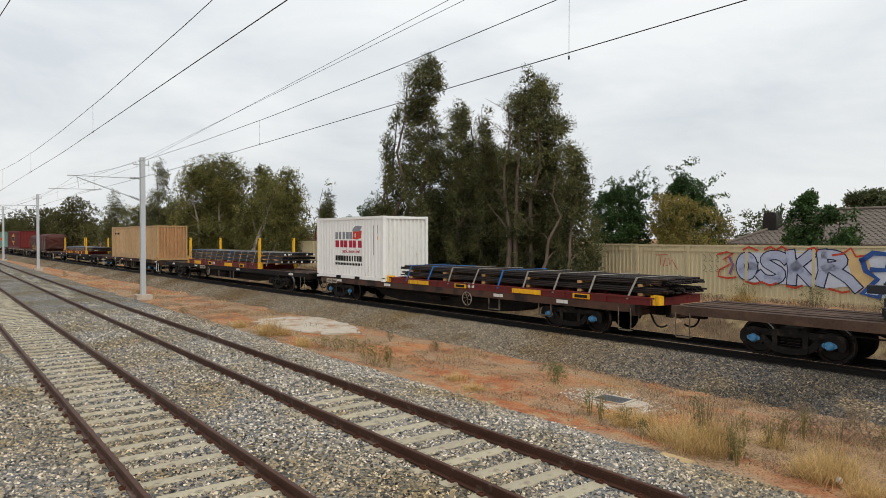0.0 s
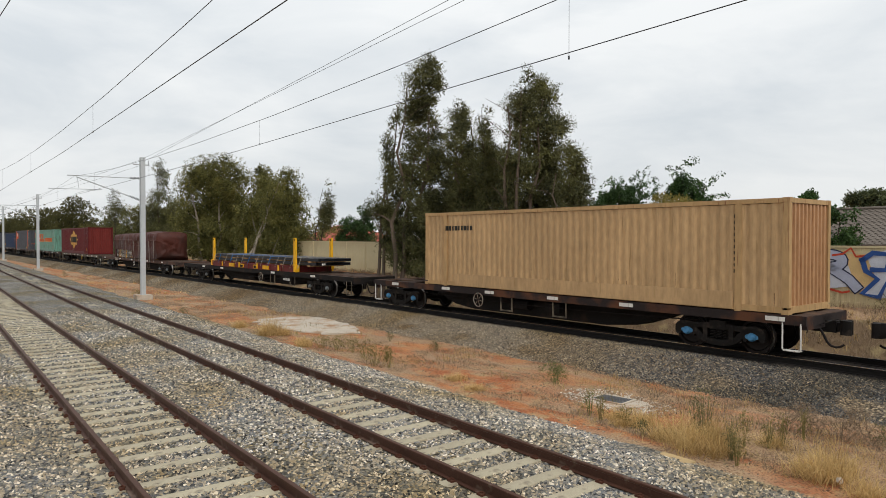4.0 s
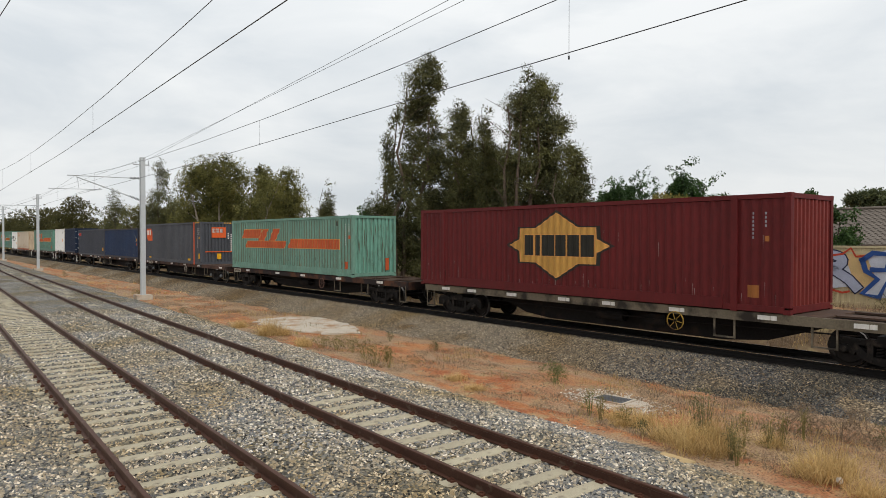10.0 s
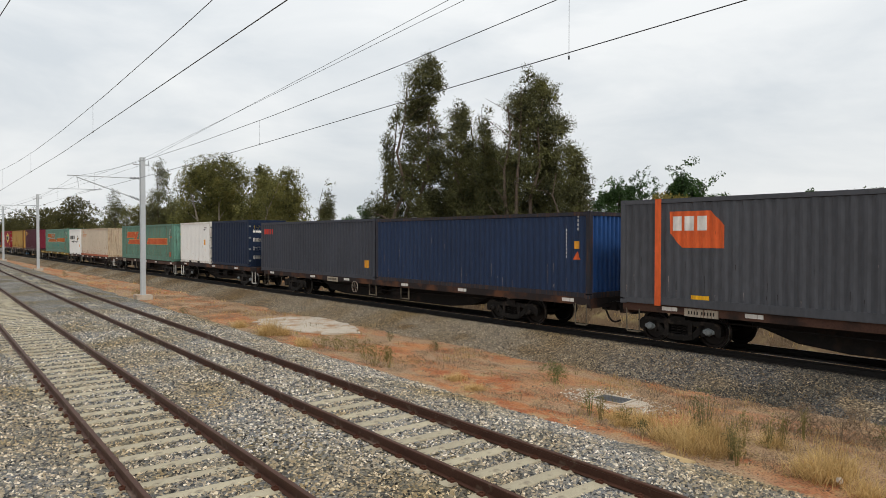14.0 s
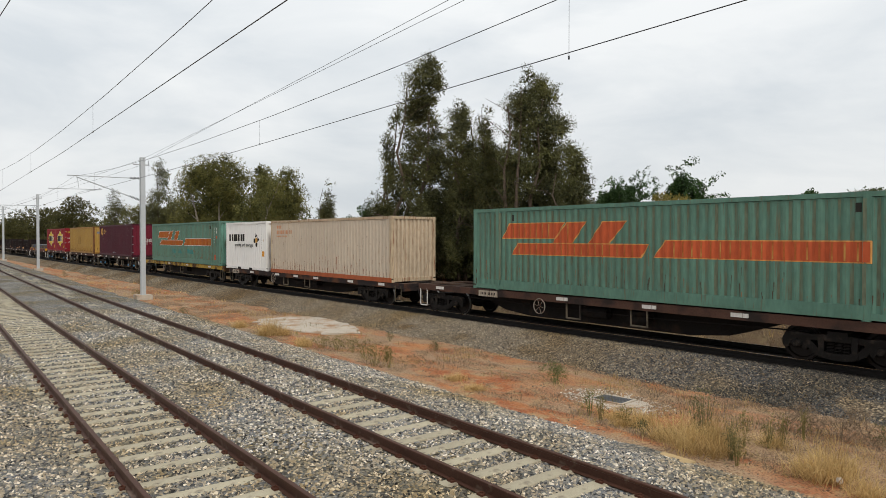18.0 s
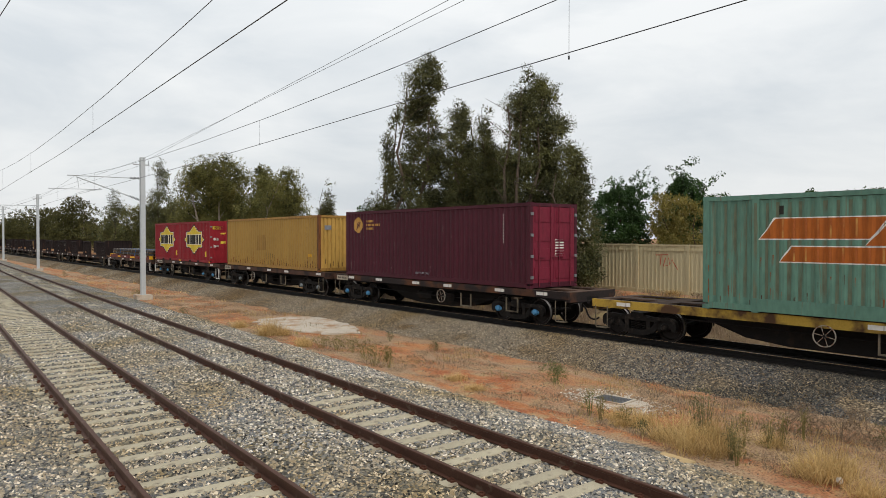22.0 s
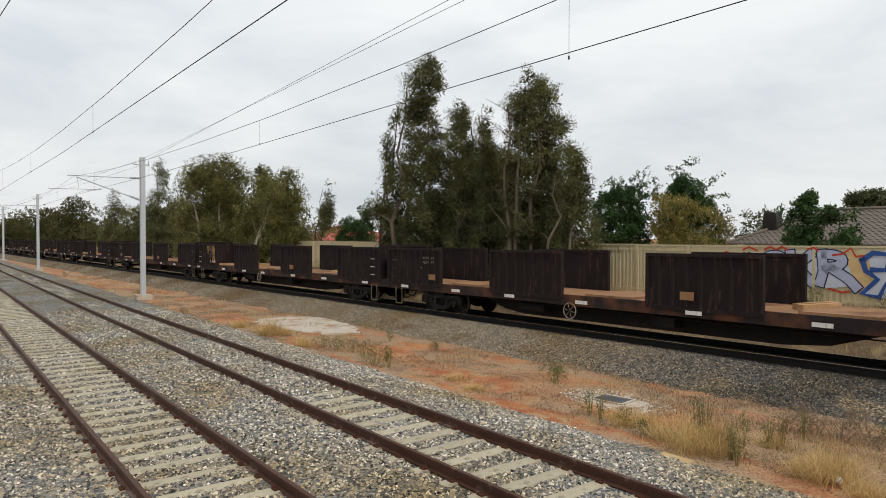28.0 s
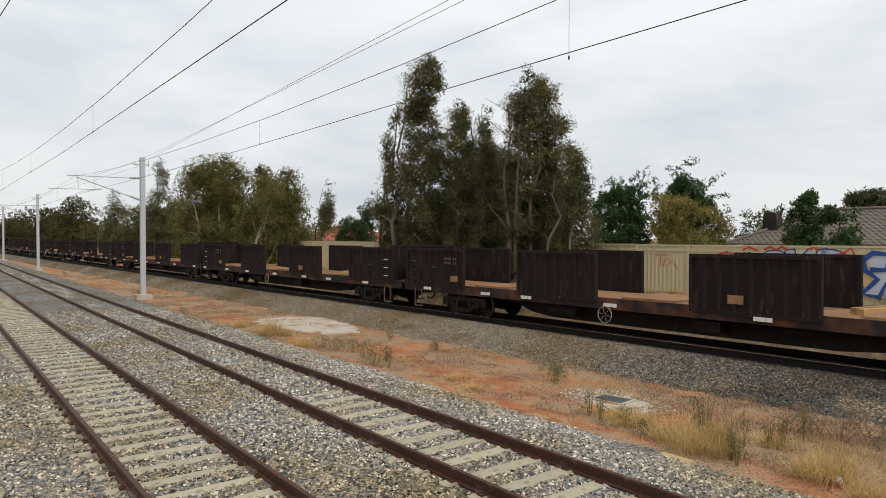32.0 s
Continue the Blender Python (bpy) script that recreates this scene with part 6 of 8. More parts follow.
def build_rear():
    flat_wagon(-248.6, -268.8, (-251.7, -266.5), -261.7, SILL_DARK, "dark", deck="plate", plates=7, label="black container wagon with marker plates", board=-267.2, lift=-0.08)
    c = boxed(-262.09, 12.19, 2.97, 2.5, P_CREAM, "dirty cream forty-foot container with a rusty base", trim=paint("rust_bitten_cream_rails", "b3a085", rust="7a4a2c", amount=0.4), end_mat=paint("stained_cream_end", "bcaa92", rust="7d5a3c", amount=0.3), z=1.06)
    rect(c, "rusty_base_rail", 0.0, 12.19, 0.0, 0.2, P_RUSTRAIL, off=0.01, label="orange rusted base rail")
    bars(c, 0.74, 1.35, 2.5, 0.18, DECAL_FADED, 4)
    bars(c, 0.74, 2.57, 2.2, 0.2, DECAL_FADED, 10)
    bars(c, 0.74, 1.95, 2.02, 0.09, DECAL_FADED, 12)
    streaks(c, 110, STREAK, 0.22, 1.0, 2, 0.02)
    streaks(c, 110, STREAK_ORANGE, 0.22, 1.1, 22, 0.035)
    streaks(c, 20, STREAK, 1.5, 2.8, 52, 0.02)
    streaks(c, 70, STREAK_PALE, 0.22, 2.6, 3, 0.022)
    c = boxed(-268.81, 6.09, 2.97, 2.5, P_WHITE, "clean white twenty-foot container with black lettering", z=1.06)
    fork_pockets(c)
    bars(c, 0.46, 2.9, 1.77, 0.44, INK, 7, 3)
    words(c, "moving and storage", 1.43, 1.44, 0.32, INK, 1.1)
    for a in range(4):
        q = a * math.pi / 2 + 0.12
        ring = [(4.6 + r * 0.95 * math.cos(q + b), 1.84 + r * math.sin(q + b)) for r, b in ((0.44, 0.0), (0.3, 0.62), (0.14, 0.0), (0.3, -0.62))]
        poly(c, "compass_point", ring, INK)
    poly(c, "compass_disc", [(4.6 + 0.17 * math.cos(a), 1.84 + 0.17 * math.sin(a)) for a in np.linspace(0, 2 * math.pi, 14)[:-1]], DECAL_GOLD, off=0.005, label="gold compass disc")
    rect(c, "warning_label", 5.47, 5.76, 0.86, 1.18, DECAL_AMBER)
    rect(c, "warning_label", 5.55, 5.65, 1.75, 1.92, DECAL_GOLD)
    column(c, 5.3, 1.2, 2.6, 0.06, INK, 12)
    column(c, 5.6, 2.1, 2.6, 0.06, INK, 4)
    flat_wagon(-269.0, -289.1, (-271.8, -287.1), -281.77, SILL_YELLOW, "dark", deck="plate", plates=4, label="faded yellow skeletal container wagon")
    flat_wagon(-289.3, -305.3, (-292.3, -302.9), -296.3, SILL_DARK, "blue", deck="plate", plates=6, label="short black container wagon with blue axle caps", board=-304.0, lift=0.12)
    # doors and end in a lighter maroon that carries the sunlight
    c = boxed(-303.66, 12.19, 3.03, 2.5, P_MAROON, "dark maroon forty-foot container with a gold disc", doors=True, z=1.265, end_mat=paint("sunlit_maroon_end", "6d1e2f", rust="4a1824", amount=0.2))
    scuffs(c, 40, SCUFF_DARK, 2.8, 12)
    scuffs(c, 14, SCUFF, 2.8, 13)
    poly(c, "disc", [(1.05 + 0.37 * math.cos(a), 2.38 + 0.37 * math.sin(a)) for a in np.linspace(0, 2 * math.pi, 22)[:-1]], DECAL_GOLD, label="gold disc")
    for i in range(3):
        poly(c, "disc_bar", [(0.86 + 0.1 * i, 2.16 + 0.06 * i), (0.92 + 0.1 * i, 2.16 + 0.06 * i), (1.1 + 0.1 * i, 2.52), (1.04 + 0.1 * i, 2.52)], P_MAROON, off=0.006)
        bars(c, 1.75, 2.3 + 0.5 * (i == 1) + 0.1, 2.5 - 0.17 * i, 0.1, DECAL_GOLD, 4 + 4 * (i == 1))
    column(c, 10.8, 1.6, 2.7, 0.05, DECAL_WHITE, 10)
    words(c, "EMPTY LIFT ONLY", 5.6, 0.27, 0.12, DECAL_GREY)
    for i in range(7):
        end_rect(c, "lettering", 1.3, 1.75, 1.1 + i * 0.1, 1.15 + i * 0.1, DECAL_WHITE)
    flat_wagon(-305.5, -319.6, (-307.8, -317.9), -314.6, SILL_RUST, "grey", deck="plate", plates=5, label="short grimy container wagon", board=-318.6, lift=0.13)
    # end mustard is the side colour with sunlight painted in
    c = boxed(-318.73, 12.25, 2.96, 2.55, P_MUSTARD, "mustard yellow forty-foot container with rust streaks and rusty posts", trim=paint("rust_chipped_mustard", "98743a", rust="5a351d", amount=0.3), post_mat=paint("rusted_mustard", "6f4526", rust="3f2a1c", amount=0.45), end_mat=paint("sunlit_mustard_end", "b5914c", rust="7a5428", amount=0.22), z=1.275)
    streaks(c, 150, STREAK, 0.24, 0.75, 5, 0.04)
    streaks(c, 90, STREAK_ORANGE, 0.24, 1.0, 15, 0.045)
    streaks(c, 40, STREAK_PALE, 0.5, 2.2, 55, 0.022)
    for i in range(5):
        x = 5.9 + i * 0.2747
        poly(c, "rust_streak", [(x, 0.95 - 0.05 * i), (x + 0.015, 0.3), (x + 0.035, 0.3), (x + 0.05, 0.97 - 0.05 * i)], SCUFF_DARK)
    poly(c, "grey_smear", [(4.6, 1.0), (5.9, 1.05), (5.8, 1.95), (4.7, 1.9)], paint("dirt_smeared_mustard", "8d6c34", rust="a5813c", amount=0.3), label="dull smear of dirt")
    end_rect(c, "label_plate", 0.35, 0.75, 2.2, 2.42, DECAL_GREY, "torn white label")
    for i, (y, z) in enumerate(((0.7, 0.22), (0.85, 0.3), (1.15, 0.2), (1.4, 0.26), (1.7, 0.22), (1.9, 2.1), (2.0, 1.8), (0.4, 0.4))):
        end_rect(c, "rust_streak", y, y + 0.025, z, z + 0.22 + 0.05 * (i % 3), STREAK)
    column(c, 10.9, 1.5, 2.4, 0.05, INK, 8)
    column(c, 11.3, 2.3, 2.75, 0.05, INK, 4)
    rect(c, "warning_label", 11.1, 11.42, 0.76, 0.9, YELLOW)
    flat_wagon(-319.9, -335.0, (-322.8, -332.6), -329.9, SILL_RUST, "blue", deck="plate", plates=5, step="white", label="short brown container wagon with white steps", board=-333.0, lift=0.12)
    for sl in (-334.3, -328.09):
        c = boxed(sl, 6.16, 2.95, 2.54, P_CRIMSON, "bright red twenty-foot container with a yellow badge", doors=True, z=1.26)
        fork_pockets(c)
        diamond(c, 2.93, 1.65, 4.14, 2.1, DECAL_WHITE, DECAL_YELLOW)
        rect(c, "warning_label", 5.15, 5.42, 0.44, 0.8, DECAL_YELLOW)
        column(c, 4.83, 1.92, 2.7, 0.07, DECAL_WHITE, 9)
        column(c, 5.35, 2.3, 2.7, 0.07, DECAL_WHITE, 4)
        rect(c, "warning_label", 5.35, 5.45, 1.75, 1.9, DECAL_GOLD)
        streaks(c, 14, SCUFF, 1.8, 2.8, 61, 0.016)
        for q in (0.0, 5.95):
            slab(c, "corner_block", q + 0.0, q + 0.17, 0.005, 0.115, YELLOW, off=-0.004, label="yellow corner block")
        end_rect(c, "badge", 0.2, 0.95, 2.35, 2.6, DECAL_YELLOW)
        for i, zz in enumerate((1.1, 1.35, 1.6, 1.95)):
            end_rect(c, "warning_label", 0.25 + 0.5 * (i % 2), 0.62 + 0.5 * (i % 2), zz, zz + 0.18, DECAL_YELLOW if i % 2 else DECAL_WHITE)
        for i in range(5):
            end_rect(c, "lettering", 1.5, 2.0, 1.0 + i * 0.32, 1.06 + i * 0.32, DECAL_WHITE)
    flat_wagon(-335.3, -350.7, (-337.8, -349.0), -345.1, SILL_RUST, "dark", deck="planks", plates=4, step="white", label="brown flat wagon carrying steel bars")
    rack(-349.3, -336.2, False, tall=0.24, blocks=((0.25, 0.06), (0.6, 0.1)))
    bar_load(-349.4, -335.6, 1.4, 2, "dark steel bar bundles strapped to a low rack", 10, (2, 6))


CHALK = surface("chalky_grey_paint", rgb("6d675f"), rough=0.9)
DIM = surface("dim_stencil_paint", rgb("544d45"), rough=0.9)


def open_wagon(mid, k):
    """A rusty open wagon with ribbed side panels and gaps between them, boxed in at both ends."""
    w = thing("open_wagon", "rusty brown-black open wagon with ribbed side panels", "wagon", place(mid, 0), "open wagons")
    half = 11.95
    for e in (-1, 1):
        part("side_sill", Mesh().box(-half, half, *sorted((e * 1.15, e * 1.24)), 0.84, 1.19), SILL_DARK, w)
        hang("coupler", COUPLER, w, "", pose(e * (half - 0.2), 0, 0, 0, 0, 0 if e > 0 else 180))
        hang("brake_hose", HOSE, w, "", pose(e * (half - 0.15), 0, 0, 0, 0, 0 if e > 0 else 180))
        ribbed(hang("end_panel", OPEN_END, w, "ribbed rusty end wall", pose(e * (half - (0.54 if e > 0 else 0.2)), 0, 1.16, 0, 0, 90 * e)), 2.5)
        hang("step_iron", STEPS["dark"], w, "", pose(e * (half - 1.0), -1.27, -0.05))
        lad = Mesh()
        for i in range(3):
            lad.box(e * (half - 0.75 - (0.3 if e > 0 else 0)) - 0.16, e * (half - 0.75 - (0.3 if e > 0 else 0)) + 0.16, -1.33, -1.31, 1.35 + i * 0.36, 1.375 + i * 0.36)
        part("ladder_rungs", lad, WHITE if k % 2 else SILL_OLIVE, w)
    part("floor_plate", Mesh().box(-half + 0.05, half - 0.05, -1.145, 1.145, 1.08, 1.185), P_FLOOR, w, "rusty ochre steel floor")
    for x0, x1 in ((-11.75, -8.05), (-5.15, -1.75), (1.45, 4.95), (7.75, 11.45)):
        for e in (-1, 1):
            me = OPEN_LONG if x1 - x0 > 3.65 else OPEN_SHORT
            ribbed(hang("side_panel", me, w, "ribbed rusty side panel", pose((x0 + x1) / 2, e * 1.255, 1.05, 0, 0, 0 if e < 0 else 180)), 3.7 if me is OPEN_LONG else 3.45)
    for x, y in ((5.35, 0.75), (5.6, 0.45), (-5.5, 0.8)):
        part("timber_baulk", Mesh().box(-0.75, 0.75, -0.09, 0.09, 0.0, 0.14), TIMBER, w, "weathered timber baulk on the floor", at=pose(x, y, 1.19, 0, 0, 75 if x > 0 else 82))
    num = Mesh()
    for i in range(7):
        for q in (0.0, 0.17):
            if i != 4:
                num.box(-9.2 + 0.11 * i, -9.13 + 0.11 * i, -1.318, -1.306, 2.0 + q, 2.1 + q)
    part("lettering", num, DIM, w, "faded stencilled bars")
    for x in (-8.8, 2.6):
        part("torn_plate", Mesh().box(x, x + 0.42, -1.322, -1.3, 1.32, 1.55), P_FLOOR, w, "rusty ochre patch plate")
    for x in (-6.7, 0.0, 6.6):
        part("bolster_beam", Mesh().box(x - 0.9, x + 0.9, -1.1, 1.1, 1.186, 1.25), P_FLOOR, w)
    part("centre_sill", Mesh().box(-half, half, -0.3, 0.3, 0.8, 1.06).prism([(-6.7, 0.86), (-5.2, 0.38), (-4.2, 0.27), (5.0, 0.27), (6.2, 0.38), (7.7, 0.86)], -0.44, 0.44), BLACK, w)
    for at in (9.2, -8.3):
        add_bogie(w, mid, mid + at, "dark")
    brake_wheel(w, "white", -1.35, -1.33, 0.68)
    rng = random.Random(k)
    for i in range(7):
        x = -11 + i * 3.5 + rng.uniform(-0.8, 0.8)
        hang("reflector_plate", PLATE, w, "white marker plate", pose(x, -1.32, 0.98))
    for x in (-11.2, 9.3):
        p = hang("lettering", DIGIT, w, "", pose(x, -1.31, 2.2 + 0.1 * rng.random()))
    for i in range(3):
        x = rng.uniform(-11, 11)
        hang("lettering", SCRAWL, w, "", pose(x if abs(x) > 8.3 else (9.6 if x > 0 else -9.7) + rng.uniform(-0.8, 0.8), -1.312, 1.5 + rng.random() * 0.5))
    if k == 1:
        ochre, rusty = surface("worn_ochre_patch", rgb("8a6a35"), rough=0.9, spread=0.35, scale=3, stain=rgb("2c211b"), amount=0.5, stain_scale=4), surface("bare_rust_patch", rgb("4a3c31"), rough=0.9, spread=0.35, scale=3, stain=rgb("2a1e1a"), amount=0.4)
        for x0, x1, z0, z1, mt in ((-9.9, -9.6, 1.95, 2.5, ochre), (-8.9, -8.52, 1.45, 2.5, ochre), (-9.6, -8.9, 2.1, 2.5, rusty)):
            part("paint_patch", Mesh().box(x0, x1, -1.328, -1.3, z0, z1), mt, w, "flaking ochre paint")
        for i in range(5):
            part("lettering", Mesh().box(-9.5 + 0.11 * i, -9.45 + 0.11 * i, -1.334, -1.3, 1.87, 1.95), DIM, w)
            part("lettering", Mesh().box(-9.5 + 0.11 * i, -9.45 + 0.11 * i, -1.334, -1.3, 1.72, 1.8), DIM, w)
        for i in range(7):
            part("scrawl", Mesh().tube([(-9.3 + 0.12 * i, -1.33, 1.36 + 0.05 * (i % 2)), (-9.22 + 0.12 * i, -1.335, 1.5 - 0.07 * (i % 3))], 0.014, 5), DECAL_WHITE, w, "white sprayed scrawl")
    part("brake_gear", Mesh().tube([(-4.0, -0.8, 0.6), (-2.8, -0.8, 0.6)], 0.18, 10).tube([(-7.5, -0.9, 0.75), (8.0, -0.9, 0.7)], 0.02, 5).box(1.5, 2.2, -0.95, -0.5, 0.45, 0.75), BLACK, w)
    return on_train(w, mid)


RIB = Mesh().prism([(-0.075, 0.0), (-0.035, -0.055), (0.035, -0.055), (0.075, 0.0)], 0.07, 1.47, "z").data("rib", P_RUST)


def ribbed(panel, length):
    n = round(length / 0.42)
    for e in (-1, 1):
        hang("end_rim", END_RIM, panel, "", pose(e * (length / 2 - 0.05), 0, 0))
    top, foot = LONG_RIMS[length]
    hang("top_rim", top, panel, "")
    hang("bottom_rim", foot, panel, "")
    for i in range(1, n):
        hang("rib", RIB, panel, "", pose(-length / 2 + i * length / n, 0, 0))


def side_sheet(length, name):
    """The plain plate of a wagon's panel."""
    return Mesh().box(-length / 2 + 0.05, length / 2 - 0.05, 0.0, 0.03, 0.02, 1.52).data(name, P_RUST)


END_RIM = Mesh().box(-0.05, 0.05, -0.06, 0.07, 0.071, 1.469).data("end_rim", P_RUST)


# the folded rims along the top and the foot of a panel, by its length
LONG_RIMS = {q: (Mesh().box(-q / 2, q / 2, -0.06, 0.07, 1.47, 1.57).data("top_rim", P_RUST), Mesh().box(-q / 2, q / 2, -0.04, 0.05, -0.03, 0.07).data("bottom_rim", P_RUST)) for q in (3.7, 3.45, 2.5)}


OPEN_LONG, OPEN_SHORT = side_sheet(3.7, "side_panel"), side_sheet(3.45, "side_panel")
OPEN_END = side_sheet(2.5, "end_panel")
SCRAWL = Mesh().box(-0.05, 0.05, -0.003, 0.003, -0.025, 0.025).data("lettering", CHALK)

build_front()
build_middle()
build_rear()
for _k in range(9):
    open_wagon(-363.1 - 24.25 * _k, _k)

# ---------------- trees and houses ----------------
LEAF_CAS = leafy("she_oak_needles", "343828", "7b794b")
LEAF_EUC = leafy("gum_leaves", "3b4025", "8e884c")
LEAF_GREEN = leafy("garden_leaves", "293b21", "506b3a", 0.45)
LEAF_OLIVE = leafy("yellowing_leaves", "585630", "a0904c")
LEAF_DUSK = leafy("far_gum_leaves", "33351f", "6d693c")
LEAF_FAR = leafy("far_leaves", "3a432f", "5d643f")


def clumps(blobs, n, rng, skin=0.45):
    """Points spread through a set of ellipsoids (x, y, z, rx, ry, rz), thicker near their skins."""
    vol = np.array([b[3] * b[4] * b[5] for b in blobs]) ** 0.75
    pick = rng.choice(len(blobs), n, p=vol / vol.sum())
    B = np.array(blobs, float)[pick]
    d = rng.normal(size=(n, 3))
    d /= np.linalg.norm(d, axis=1)[:, None]
    r = rng.random(n)[:, None] ** skin
    return B[:, :3] + d * r * B[:, 3:6], d


def split(blobs, rng, size, per):
    """Break big blobs into many small ones, with gaps between them."""
    out = []
    for x, y, z, a, b, c in blobs:
        n = max(2, int(per * (a * c + a * b + b * c) / 3 / size ** 2))
        for _ in range(n):
            d = rng.normal(size=3)
            d /= np.linalg.norm(d)
            r = rng.random() ** 0.4
            k = size * rng.uniform(0.6, 1.35)
            out.append((x + d[0] * r * a, y + d[1] * r * b, z + d[2] * r * c, k * 1.1, k * 1.1, k * 0.8))
    return out


def foliage(name, label, blobs, n_clump, per, leaf, width, loose, mat, parent, rng, spread=0.06, skin=0.45):
    """Many small blades in tufts; loose: how far the blades of a tuft splay."""
    c, out = clumps(blobs, n_clump, rng, skin)
    way = out * 0.7 + rng.normal(scale=0.45, size=(n_clump, 3)) + np.array((0, 0, 0.35))
    way /= np.linalg.norm(way, axis=1)[:, None]
    c = np.repeat(c, per, 0) + rng.normal(scale=spread, size=(n_clump * per, 3))
    n = len(c)
    a = np.repeat(way, per, 0) + rng.normal(scale=loose, size=(n, 3))
    a /= np.linalg.norm(a, axis=1)[:, None]
    b = np.cross(a, rng.normal(size=(n, 3)))
    b /= np.linalg.norm(b, axis=1)[:, None]
    L = (leaf * rng.uniform(0.5, 1.5, n))[:, None]
    W = (width * rng.uniform(0.7, 1.3, n))[:, None]
    v = np.stack([c, c + a * L * 0.5 + b * W, c + a * L, c + a * L * 0.5 - b * W], 1).reshape(-1, 3)
    f = np.arange(4 * n).reshape(-1, 4)
    return hang(name, raw_mesh(name, v, f, mat), parent, label)


def limbs(m, base, tops, r0, rng, bend=0.5):
    base = Vector(base)
    for tp, r in tops:
        tp = Vector(tp)
        pts, rs = [], []
        for i in range(7):
            u = i / 6
            p = base.lerp(tp, u) + Vector((rng.normal() * bend, rng.normal() * bend, 0)) * math.sin(u * math.pi) * 0.5
            pts.append(p)
            rs.append(max(0.012, r * (1 - 0.85 * u)))
        m.tube(pts, rs, 7)
        for q in range(5):
            k = 2 + q % 4
            d = Vector((rng.normal(), rng.normal(), 0.5 + abs(rng.normal()) * 0.5)).normalized() * (0.9 + rng.random() * 1.2) * min(1.0, (tp.z / 9) ** 1.5)
            m.tube([pts[k], pts[k] + d * 0.5 + Vector((0, 0, 0.1)), pts[k] + d], [rs[k] * 0.5, rs[k] * 0.3, 0.008], 5)


def fill(tiers, rng, size, thick, deep, gap):
    """Small blobs that fill a crown whose tiers are (height, reach one way, reach the other), with airy gaps between."""
    T = sorted(tiers)
    hs = [t[0] for t in T]
    area = sum((b[0] - a[0]) * (a[2] - a[1] + b[2] - b[1]) / 2 for a, b in zip(T, T[1:]))
    out, want, tries = [], int(thick * area / size ** 2), 0
    w = np.array([t[2] - t[1] for t in T])
    off = rng.random() * 50
    for t, f in ((T[-1], 0.0), (T[-1], 0.25), (T[-2], 0.0), (T[-2], 0.5), (T[-2], -0.5)):
        a, k = (t[1] + t[2]) / 2 + f * (t[2] - t[1]) / 2, 0.55 * size
        out.append((ACROSS.x * a, ACROSS.y * a, t[0] - 0.3 * k, k, k, k * 0.8))
    while len(out) < want and tries < want * 6:
        tries += 1
        h = rng.uniform(hs[0], hs[-1])
        l, r = np.interp(h, hs, [t[1] for t in T]), np.interp(h, hs, [t[2] for t in T])
        if rng.random() > (r - l) / w.max():
            continue
        k = size * rng.uniform(0.55, 1.4) * min(1.0, 0.35 + 0.3 * (r - l) / size)
        u = rng.random()
        a = l + 0.8 * k + u * max(0.0, r - l - 1.6 * k)
        d = rng.normal() * deep * (r - l) * math.sqrt(max(0.05, 4 * u * (1 - u)))
        up = (h - hs[0]) / (hs[-1] - hs[0])
        if noise.noise((a * 0.9 + off, d * 0.6, h * 0.9)) < -0.55 + gap * (0.35 + 0.75 * up):
            continue
        out.append((ACROSS.x * a - ACROSS.y * d, ACROSS.y * a + ACROSS.x * d, h, k * 1.1, k * 1.1, k * 0.75))
    return out


ACROSS = Vector((0.609, 0.793, 0))   # along the picture of the row of trees


